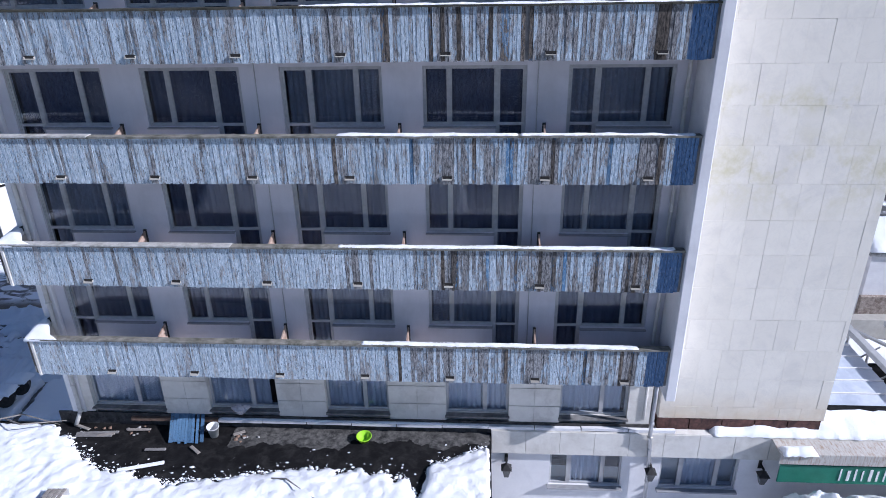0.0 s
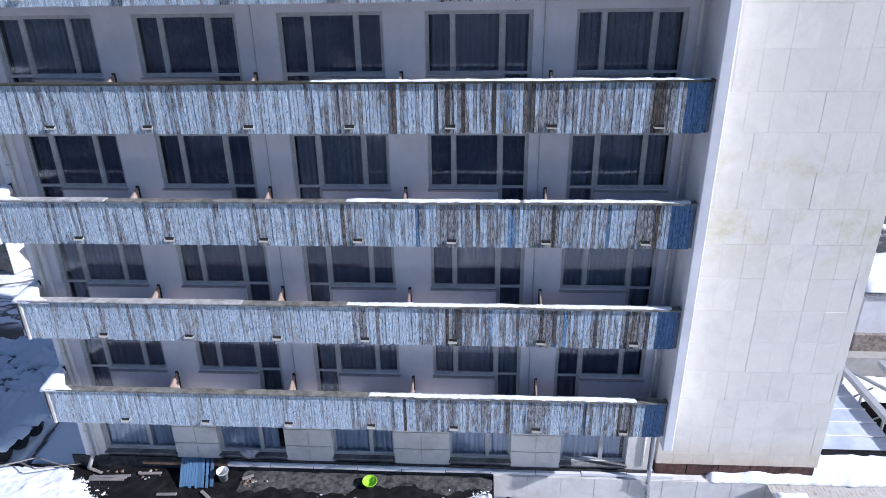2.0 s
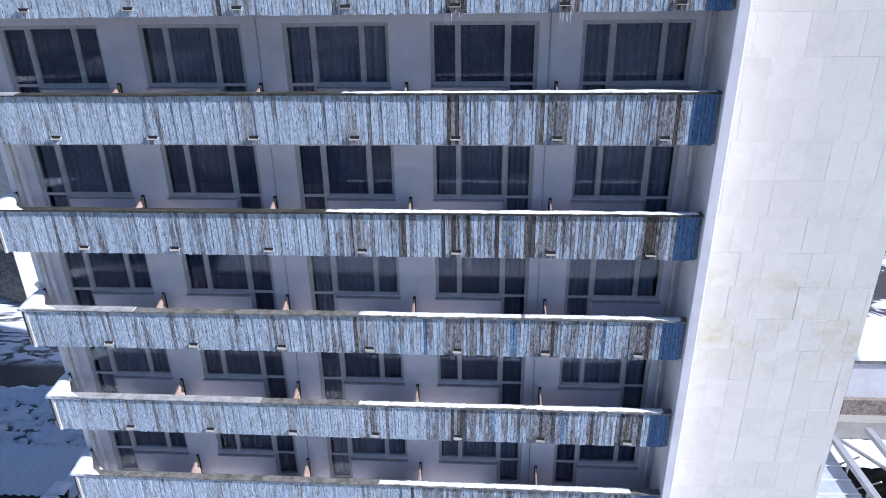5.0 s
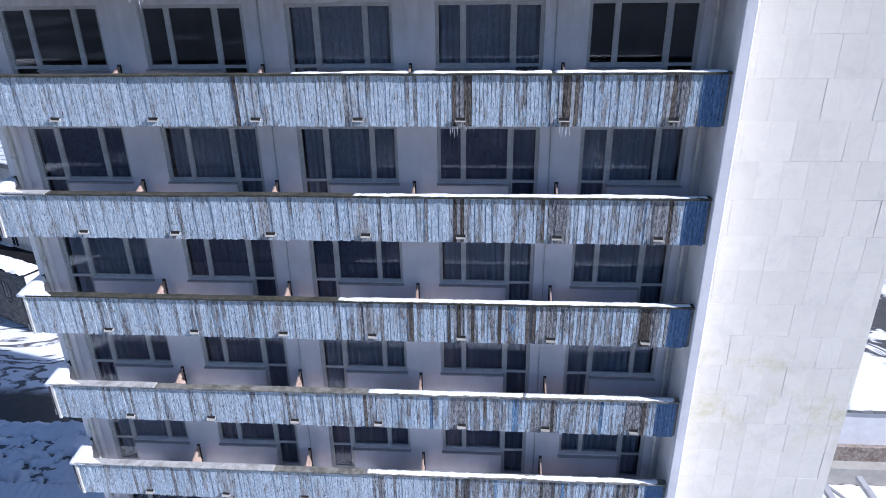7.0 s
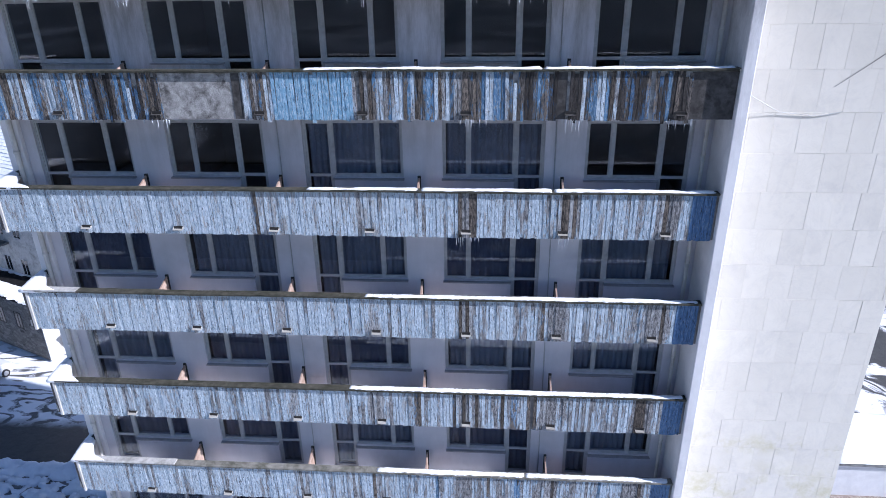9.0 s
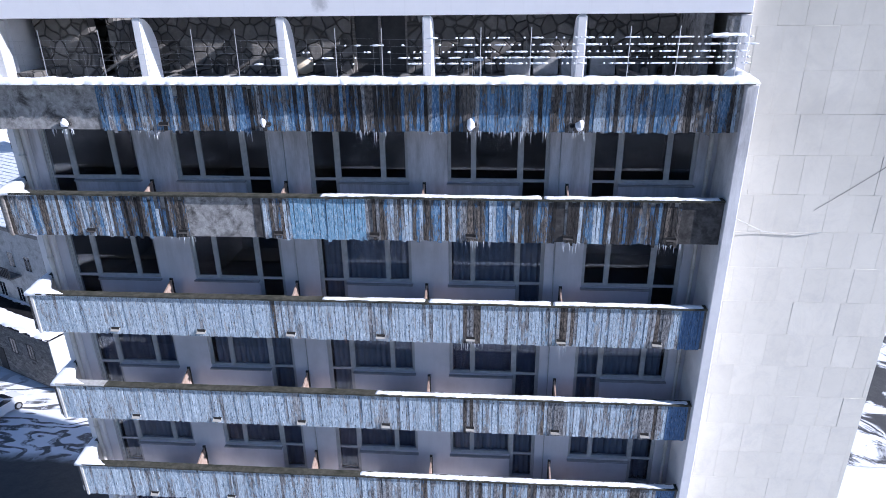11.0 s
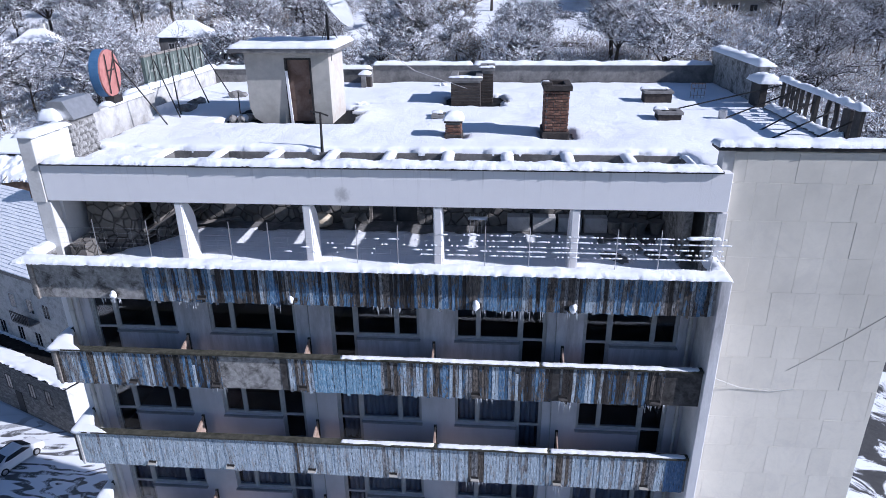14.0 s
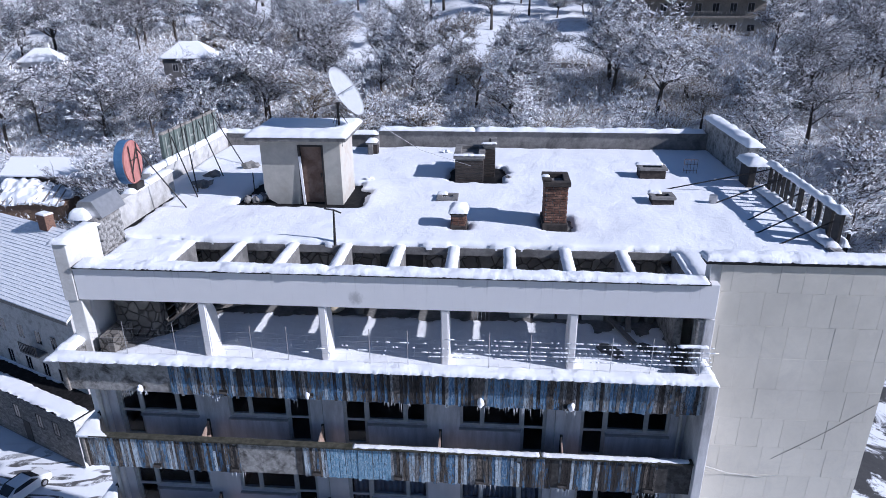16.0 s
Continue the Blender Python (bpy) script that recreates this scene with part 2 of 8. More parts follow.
STONE_BEIGE = plain("beige_cladding", (0.66, 0.63, 0.575), (0.76, 0.735, 0.68), 3, 0.8, stain=(0.46, 0.43, 0.38), stain_scale=1.2, amount=0.5)
CONCRETE = plain("bare_concrete", (0.20, 0.196, 0.19), (0.46, 0.45, 0.435), 8, 0.95, stain=(0.05, 0.047, 0.044), stain_scale=2.4, amount=0.9, bump=0.8)
CONCRETE_DARK = plain("dark_concrete", (0.16, 0.155, 0.15), (0.27, 0.26, 0.25), 5, 0.95, stain=(0.07, 0.07, 0.07), stain_scale=1.2, amount=0.7, bump=0.4)
ROOF_FELT = plain("wet_roof_felt", (0.005, 0.005, 0.006), (0.018, 0.0175, 0.018), 2.5, 0.7, stain=(0.05, 0.048, 0.046), stain_scale=2.2, amount=0.4, bump=0.7, spec=0.1)
DARK_WALL = plain("dark_interior", (0.05, 0.05, 0.052), (0.09, 0.088, 0.085), 3, 0.9)
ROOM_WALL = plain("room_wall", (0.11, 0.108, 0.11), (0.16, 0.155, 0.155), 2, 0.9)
FRAME_PAINT = plain("grey_white_frame_paint", (0.40, 0.40, 0.41), (0.52, 0.52, 0.52), 12, 0.6, stain=(0.26, 0.25, 0.24), stain_scale=3, amount=0.4)
# darker, lavender copy of the plaster, for the shade behind the balconies
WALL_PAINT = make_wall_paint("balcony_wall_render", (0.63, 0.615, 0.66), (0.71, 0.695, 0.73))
SILL = plain("zinc_sill", (0.30, 0.30, 0.31), (0.40, 0.40, 0.41), 5, 0.5, 0.3)
GLASS = make_glass()
METAL_DARK = plain("dark_metal", (0.018, 0.018, 0.02), (0.05, 0.046, 0.043), 8, 0.6, 0.1)
METAL_GREY = plain("galvanised_metal", (0.40, 0.40, 0.41), (0.52, 0.52, 0.53), 6, 0.4, 0.7)
RUST = plain("rusty_sheet", (0.14, 0.085, 0.06), (0.27, 0.19, 0.14), 6, 0.85, stain=(0.10, 0.06, 0.04), stain_scale=3)
MOSS = plain("mossy_board", (0.03, 0.03, 0.022), (0.105, 0.10, 0.08), 9, 0.95, stain=(0.018, 0.022, 0.012), stain_scale=3.5, amount=0.8, bump=0.6)
GREY_WOOD = plain("grey_weathered_wood", (0.20, 0.18, 0.16), (0.36, 0.33, 0.30), 3, 0.9, stain=(0.08, 0.07, 0.06), stain_scale=2, stretch=(1, 6, 6), amount=0.6)
PIPE = plain("cream_pipe_paint", (0.56, 0.55, 0.52), (0.66, 0.65, 0.62), 4, 0.6, stain=(0.35, 0.32, 0.28), stain_scale=2)
PIER = make_panel_stone()
FASCIA_PAINT = make_fascia_paint()
BRICK = make_brick()
BLUE_A = make_planks("pale_blue_boards", (0.38, 0.465, 0.545), (0.46, 0.535, 0.60), (0.17, 0.175, 0.19), (0.44, 0.445, 0.45), 0.43, 0.12, 0.8, 0.05)
BLUE_B = make_planks("peeled_boards", (0.32, 0.42, 0.52), (0.42, 0.50, 0.58), (0.075, 0.075, 0.082), (0.38, 0.38, 0.385), 0.51, 0.22, 0.75, 0.10)
BROWN = make_planks("bare_brown_boards", (0.16, 0.25, 0.36), (0.12, 0.20, 0.32), (0.03, 0.027, 0.025), (0.24, 0.205, 0.175), 0.58, 0.5, 0.5)
BLUE_DEEP = make_planks("deep_blue_boards", (0.075, 0.17, 0.31), (0.13, 0.25, 0.40), (0.03, 0.028, 0.028), (0.20, 0.18, 0.165), 0.47, 0.45, 0.4)
WET_BOARDS = make_planks("wet_dark_boards", (0.04, 0.10, 0.21), (0.065, 0.14, 0.26), (0.015, 0.014, 0.014), (0.09, 0.08, 0.075), 0.56, 0.55, 0.22)
BLUE_FRESH = make_planks("fresh_blue_boards", (0.17, 0.34, 0.50), (0.22, 0.39, 0.54), (0.20, 0.20, 0.20), (0.42, 0.42, 0.42), 0.31, 0.14, 0.5, 0.05)
BLUE_UNFADED_SHADED = make_planks("unfaded_shaded_blue_boards", (0.075, 0.155, 0.30), (0.10, 0.19, 0.345), (0.05, 0.06, 0.09), (0.20, 0.23, 0.28), 0.33, 0.16, 0.16, 0.04)
TWIG_SNOW = make_twigs("snow_on_twigs", (0.78, 0.80, 0.86), (0.93, 0.94, 0.96))
TWIGS = make_twigs("bare_twigs", (0.04, 0.037, 0.04), (0.15, 0.135, 0.14))
TWIGS_B = make_twigs("brown_twigs", (0.09, 0.07, 0.055), (0.32, 0.24, 0.14))
BARK = plain("dark_bark", (0.045, 0.038, 0.034), (0.09, 0.078, 0.07), 6, 0.95, bump=0.5)

# ---- mesh helpers ----


def thing(name, loc, label, category, group="", kind=""):
    ob = new(name)
    ob.location = loc
    ob.empty_display_size = 0.2
    return tagged(ob, label, category, group, kind)


def origin_of(ob):
    v = Vector(ob.location)
    while ob.parent:
        ob = ob.parent
        v += Vector(ob.location)
    return v


def link_mesh(name, bm, material, smooth=False):
    me = bpy.data.meshes.new(name)
    bm.to_mesh(me)
    bm.free()
    me.materials.append(material)
    if smooth:
        for p in me.polygons:
            p.use_smooth = True
    return new(name, me)


def part(name, bm, material, parent, label="", smooth=False):
    """One mesh object under a thing or part; bm is in world metres."""
    bmesh.ops.translate(bm, verts=bm.verts, vec=-origin_of(parent))
    ob = link_mesh(name, bm, material, smooth)
    ob.parent = parent
    return tagged(ob, label)


def solo(name, bm, material, base, label, category, group="", kind="", smooth=False):
    """A thing that is one mesh, with its origin at base."""
    bmesh.ops.translate(bm, verts=bm.verts, vec=-Vector(base))
    ob = link_mesh(name, bm, material, smooth)
    ob.location = base
    return tagged(ob, label, category, group, kind)


def box(bm, x0, x1, y0, y1, z0, z1):
    vs = [bm.verts.new((x, y, z)) for z in (z0, z1) for y in (y0, y1) for x in (x0, x1)]
    for f in ((0, 2, 3, 1), (4, 5, 7, 6), (0, 1, 5, 4), (2, 6, 7, 3), (0, 4, 6, 2), (1, 3, 7, 5)):
        bm.faces.new([vs[i] for i in f])
    return vs


def boxes(*rows):
    bm = bmesh.new()
    for r in rows:
        box(bm, *r)
    return bm


def soften(bm, width=0.01, segments=1):
    bmesh.ops.bevel(bm, geom=list(bm.edges), offset=width, segments=segments, affect="EDGES", clamp_overlap=True)
    return bm


def tube(bm, points, radii, sides=6, cap=True):
    """A tube along points; radii one per point or one number."""
    if isinstance(radii, (int, float)):
        radii = [radii] * len(points)
    rings = []
    for i, p in enumerate(points):
        p = Vector(p)
        a, b = Vector(points[max(i - 1, 0)]), Vector(points[min(i + 1, len(points) - 1)])
        d = (b - a).normalized()
        u = d.orthogonal().normalized()
        w = d.cross(u)
        rings.append([bm.verts.new(p + radii[i] * (math.cos(q) * u + math.sin(q) * w)) for q in [2 * math.pi * k / sides for k in range(sides)]])
    for i in range(len(rings) - 1):
        for k in range(sides):
            bm.faces.new((rings[i][k], rings[i][(k + 1) % sides], rings[i + 1][(k + 1) % sides], rings[i + 1][k]))
    if cap:
        bm.faces.new(rings[0][::-1]), bm.faces.new(rings[-1])
    return bm


def prism(bm, outline, axis, a, b):
    """An outline of 2D points swept from a to b along an axis (x: points are y, z; y: x, z; z: x, y)."""
    def at(p, s):
        return (s, p[0], p[1]) if axis == "x" else (p[0], s, p[1]) if axis == "y" else (p[0], p[1], s)
    lo, hi = [bm.verts.new(at(p, a)) for p in outline], [bm.verts.new(at(p, b)) for p in outline]
    n = len(outline)
    for i in range(n):
        bm.faces.new((lo[i], lo[(i + 1) % n], hi[(i + 1) % n], hi[i]))
    bm.faces.new(lo[::-1]), bm.faces.new(hi)
    bmesh.ops.recalc_face_normals(bm, faces=bm.faces)
    return bm


def wobble(x, y, s=1.0, seed=0.0):
    return noise.noise(Vector((x * s + seed, y * s - seed, seed * 0.7)))


def snow_bank(x0, x1, y0, y1, z, h, step=0.12, seed=1.0, rough=0.35, fringe=0.04):
    """A lumpy strip or cap of snow with a rounded, uneven rim."""
    bm = bmesh.new()
    nx, ny = max(2, round((x1 - x0) / step)), max(4, round((y1 - y0) / step))
    grid = []
    for j in range(ny + 1):
        row = []
        for i in range(nx + 1):
            u, v = i / nx, j / ny
            x, y = x0 + u * (x1 - x0), y0 + v * (y1 - y0)
            e = min(min(u, 1 - u) * (x1 - x0), min(v, 1 - v) * (y1 - y0))
            rise = min(1.0, max(0.0, e / (h * 0.9 + 0.01))) ** 0.5
            top = z + h * rise * (0.8 + rough * wobble(x, y, 2.3, seed) + 0.25 * rough * wobble(x, y, 11, seed) + 0.3 * rough * wobble(x, y, 27, seed))
            if j in (0, ny):
                y += fringe * (wobble(x, 0, 6, seed + j) + 0.7 * wobble(x, 0, 23, seed + j))
                top -= fringe * 0.6 * abs(wobble(x, 0, 14, seed + 3))
            if i in (0, nx):
                x += fringe * wobble(y, 0, 6, seed + i)
            row.append(bm.verts.new((x, y, top)))
        grid.append(row)
    for j in range(ny):
        for i in range(nx):
            bm.faces.new((grid[j][i], grid[j][i + 1], grid[j + 1][i + 1], grid[j + 1][i]))
    rim = grid[0] + [r[-1] for r in grid[1:]] + grid[-1][-2::-1] + [r[0] for r in grid[-2:0:-1]]
    low = [bm.verts.new((v.co.x, v.co.y, z - 0.012)) for v in rim]
    for k in range(len(rim)):
        q = (k + 1) % len(rim)
        bm.faces.new((rim[k], low[k], low[q], rim[q]))
    bmesh.ops.recalc_face_normals(bm, faces=bm.faces)
    return bm


def snow_field(x0, x1, y0, y1, step, height, keep, thick=0.2):
    """A sheet of snow on a grid, with cells left out, and skirts along its edges."""
    bm = bmesh.new()
    nx, ny = round((x1 - x0) / step), round((y1 - y0) / step)
    cells = {(i, j) for i in range(nx) for j in range(ny) if keep(x0 + (i + 0.5) * step, y0 + (j + 0.5) * step)}
    vs, near = {}, {}

    def at(i, j, low=False):
        key = (i, j, low)
        if key not in vs:
            inner = all((i - a, j - b) in cells for a in (0, 1) for b in (0, 1))
            x, y = x0 + i * step, y0 + j * step
            z = height(x, y)
            if not inner:
                z -= 0.35 * thick
            vs[key] = bm.verts.new((x, y, z - thick if low else z))
        return vs[key]
    for i, j in sorted(cells):
        bm.faces.new((at(i, j), at(i + 1, j), at(i + 1, j + 1), at(i, j + 1)))
        for di, dj, a, b in ((0, -1, (0, 0), (1, 0)), (1, 0, (1, 0), (1, 1)), (0, 1, (1, 1), (0, 1)), (-1, 0, (0, 1), (0, 0))):
            if (i + di, j + dj) not in cells:
                p, q = (i + a[0], j + a[1]), (i + b[0], j + b[1])
                bm.faces.new((at(*p), at(*p, True), at(*q, True), at(*q)))
                near.setdefault(p, []).append(q)
                near.setdefault(q, []).append(p)
    for _ in range(2):                                      # round off the stepped rim
        move = {p: sum((vs[(*q, False)].co.xy for q in qs), Vector((0, 0))) / len(qs) for p, qs in near.items()}
        for p, m in move.items():
            xy = vs[(*p, False)].co.xy.lerp(m, 0.5)
            for low in (False, True):
                vs[(*p, low)].co.x, vs[(*p, low)].co.y = xy
    for p in near:                                          # and feather it unevenly
        a, b = vs[(*p, False)].co, vs[(*p, True)].co
        dx, dy = step * (0.5 * wobble(a.x, a.y, 5.1, 2) + 0.7 * wobble(a.x, a.y, 19, 2)), step * (0.5 * wobble(a.x, a.y, 5.3, 7) + 0.7 * wobble(a.x, a.y, 21, 7))
        a.x, a.y, b.x, b.y = a.x + dx, a.y + dy, b.x + dx, b.y + dy
    bmesh.ops.recalc_face_normals(bm, faces=bm.faces)
    return bm

# ---- measures of the hotel ----
FACE, WALL, PIER_Y = 15.5, 16.6, 16.58
X_LEFT, X_FIN, X_PIER_R = -11.3, 5.84, 10.75
DECK = [5.44 + 2.795 * k for k in range(7)] + [24.84]      # underside of each balcony's boarding
TOPS = [d + 1.13 for d in DECK[:6]] + [23.28, 25.9]     # upper edge of the boarding
BAYS = [-10.75 + 3.425 * i for i in range(5)]            # left edge of each window opening
BAY_W = 2.46
ROOF_Z = 27.85

# ---- ground ----


def smooth(a, b, x):
    t = min(1.0, max(0.0, (x - a) / (b - a)))
    return t * t * (3 - 2 * t)


def ground_z(x, y):
    base = -4.0 + 3.4 * smooth(-17, -11, x) - 2.4 * smooth(16, 40, x) * smooth(22, 45, y)
    up = max(0.0, y - 62)
    hill = 12.5 * smooth(0, 46, up) + 0.175 * max(0.0, up - 30)
    back = 9.0 * smooth(-30, -90, y)
    return base * (1 - 0.6 * smooth(60, 110, y)) + hill + back + 0.5 * wobble(x, y, 0.05, 3) + 0.12 * wobble(x, y, 0.4, 5)


def make_ground_material():
    n = Nodes("snowy_ground")
    v = n.coords()
    snow = n.mix(n.noise(v, 0.7, 5), (0.78, 0.81, 0.86), (0.90, 0.91, 0.93))
    wet = n.mix(n.noise(v, 1.5, 6), (0.045, 0.045, 0.047), (0.10, 0.098, 0.095))
    s = n.node("SeparateXYZ", Vector=v)
    x, y = s.outputs[0], s.outputs[1]
    road = n.math("MULTIPLY", n.ramp(n.math("DIVIDE", n.math("ADD", x, 60.0), 60.0), (0.10, 1.0), (0.78, 1.0), (0.82, 0.0)),
                  n.ramp(n.math("DIVIDE", y, 60.0), (0.25, 0.0), (0.32, 1.0), (0.74, 1.0), (0.79, 0.0)))
    swing = n.noise(n.coords((0.5, 1.0, 1)), 0.16, 3, 0.5, 0.8)
    lines = n.ramp(n.math("SINE", n.math("MULTIPLY", swing, 70.0)), (0.15, 0.0), (0.6, 0.95))
    tracks = n.math("MULTIPLY", lines, n.ramp(n.noise(v, 0.8, 8, 0.75), (0.38, 0.0), (0.50, 1.0)))
    open_lot = n.math("MULTIPLY", n.ramp(n.math("DIVIDE", n.math("ADD", x, 60.0), 60.0), (0.26, 0.0), (0.34, 1.0), (0.76, 1.0), (0.8, 0.0)), n.ramp(n.math("ADD", n.math("DIVIDE", y, 60.0), n.math("MULTIPLY", n.noise(v, 0.6, 5), 0.03)), (0.40, 0.0), (0.44, 1.0), (0.615, 1.0), (0.635, 0.0)))
    tracks = n.math("MAXIMUM", tracks, open_lot)
    # unseen ground behind the camera, darkened to dim reflections and bounce
    front = n.math("MULTIPLY", n.ramp(n.math("DIVIDE", n.math("ADD", y, 100.0), 100.0), (0.80, 1.0), (0.90, 0.0)), n.ramp(n.noise(v, 0.05, 6, 0.6), (0.36, 0.72), (0.50, 1.0)))
    side = n.math("MULTIPLY", n.ramp(n.math("DIVIDE", x, 60.0), (0.2, 0.0), (0.3, 1.0)), n.math("MULTIPLY", n.ramp(n.noise(v, 0.30, 7, 0.68, 0.6), (0.44, 0.0), (0.50, 1.0)), n.ramp(n.math("DIVIDE", y, 100.0), (0.62, 1.0), (0.75, 0.12))))
    wild = n.math("MULTIPLY", n.ramp(n.math("DIVIDE", y, 100.0), (0.7, 0.0), (0.85, 1.0)), n.ramp(n.noise(v, 0.25, 7, 0.7), (0.52, 0.0), (0.66, 0.4)))
    bare = n.math("MAXIMUM", n.math("MAXIMUM", n.math("MULTIPLY", road, tracks), side), n.math("MAXIMUM", wild, front))
    n.bump(n.math("ADD", n.noise(v, 2.0, 6), n.math("MULTIPLY", n.noise(v, 12.0, 4), 0.3)), 0.6, 0.08)
    return n.done(n.mix(bare, snow, wet), n.ramp(bare, (0.0, 0.8), (1.0, 0.5)), 0.0, 0.3)


def build_ground():
    bm = bmesh.new()
    xs = [-700, -450, -300, -220] + [-170 + 3.5 * i for i in range(98)] + [220, 300, 450, 700]
    ys = [-500, -300, -200, -140, -100, -70, -45, -25] + [-15 + 3.2 * i for i in range(75)] + [260, 300, 380, 500, 700]
    grid = [[bm.verts.new((x, y, ground_z(x, y))) for x in xs] for y in ys]
    for j in range(len(ys) - 1):
        for i in range(len(xs) - 1):
            bm.faces.new((grid[j][i], grid[j][i + 1], grid[j + 1][i + 1], grid[j + 1][i]))
    solo("ground", bm, make_ground_material(), (0, 0, 0), "snow-covered ground with bare wet tracks, rising to a wooded slope", "ground", kind="structure", smooth=True)


build_ground()

# ---- the hotel's walls, floors, roof ----


def build_shell():
    bm = bmesh.new()
    t = 0.28
    floors = [2.75] + [d + 0.2 for d in DECK]
    for k in range(1, 8):                                   # seven storeys with balconies
        f, top = floors[k], floors[k + 1]
        xs = [X_LEFT] + [v for b in BAYS for v in (b, b + BAY_W)] + [X_FIN]
        for i in range(0, len(xs), 2):
            box(bm, xs[i], xs[i + 1], WALL, WALL + t, f - 0.2, top - 0.2)
        for i, b in enumerate(BAYS):
            left_door = (i % 2 == 0) if i < 4 else k % 2 == 1
            d = 0.72
            a0, a1 = (b + d, b + BAY_W) if left_door else (b, b + BAY_W - d)
            box(bm, a0, a1, WALL, WALL + t, f - 0.2, f + 0.93)
            box(bm, b, b + BAY_W, WALL, WALL + t, f + 2.36, top - 0.2)
            box(bm, *((b, a0) if left_door else (a1, b + BAY_W)), WALL, WALL + t, f - 0.2, f + 0.03)
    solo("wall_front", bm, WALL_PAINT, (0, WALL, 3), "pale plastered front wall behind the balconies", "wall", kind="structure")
    bm = bmesh.new()
    box(bm, X_LEFT, X_LEFT + 0.3, WALL + t, 30.9, -4, 27.6)
    box(bm, X_LEFT, 10.2, 30.6, 30.9, -4, 27.6)
    solo("wall_side", bm, PLASTER, (X_LEFT, 24, -4), "plastered outer side and rear walls", "wall", kind="structure")
    bm = bmesh.new()
    box(bm, X_LEFT - 0.15, X_LEFT + 0.28, WALL - 0.14, WALL - 0.003, 3.0, 24.9)
    soften(bm, 0.015)
    solo("trim_pilaster", bm, PLASTER, (X_LEFT, WALL, 3), "pale plastered corner pilaster", "pilaster", kind="structure")
    bm = bmesh.new()                                        # rooms behind the windows, coloured dark to look unlit
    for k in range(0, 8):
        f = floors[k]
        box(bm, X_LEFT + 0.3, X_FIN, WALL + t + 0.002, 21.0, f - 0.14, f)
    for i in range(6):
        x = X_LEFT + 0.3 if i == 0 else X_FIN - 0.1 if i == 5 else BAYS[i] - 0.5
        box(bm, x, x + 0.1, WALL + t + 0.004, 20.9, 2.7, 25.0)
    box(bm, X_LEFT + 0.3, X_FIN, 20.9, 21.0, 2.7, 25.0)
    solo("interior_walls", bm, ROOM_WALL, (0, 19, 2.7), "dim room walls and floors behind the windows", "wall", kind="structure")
    # lower storey between the podium and the first balcony
    bm = bmesh.new()
    lower = [(-10.75, -8.5), (-7.11, -5.04), (-3.58, -1.72), (-0.04, 1.78), (3.25, 5.19)]
    xs = [X_LEFT] + [v for w in lower for v in w] + [X_FIN]
    for i in range(0, len(xs), 2):
        box(bm, xs[i], xs[i + 1], WALL - 0.1, WALL + t, 3.0, 5.43)
    for a, b in lower:
        box(bm, a, b, WALL, WALL + t, 2.9, 3.62)
        box(bm, a, b, WALL, WALL + t, 5.2, 5.43)
    ob = solo("wall_lower", bm, STONE_BEIGE, (0, WALL, 3), "beige stone-clad lower wall under the balconies", "wall", kind="structure")
    for i in range(0, len(xs), 2):
        w = xs[i + 1] - xs[i]
        if w < 0.7:
            continue
        for r, (z0, z1) in enumerate(((3.42, 3.98), (4.0, 4.6), (4.62, 5.2))):
            for c in range(2):
                x0 = xs[i] + c * w / 2
                p = part("slab", soften(boxes((x0 + 0.003, x0 + w / 2 - 0.003, WALL - 0.128, WALL - 0.102, z0, z1)), 0.006), STONE_BEIGE, ob)
    return lower


LOWER = build_shell()


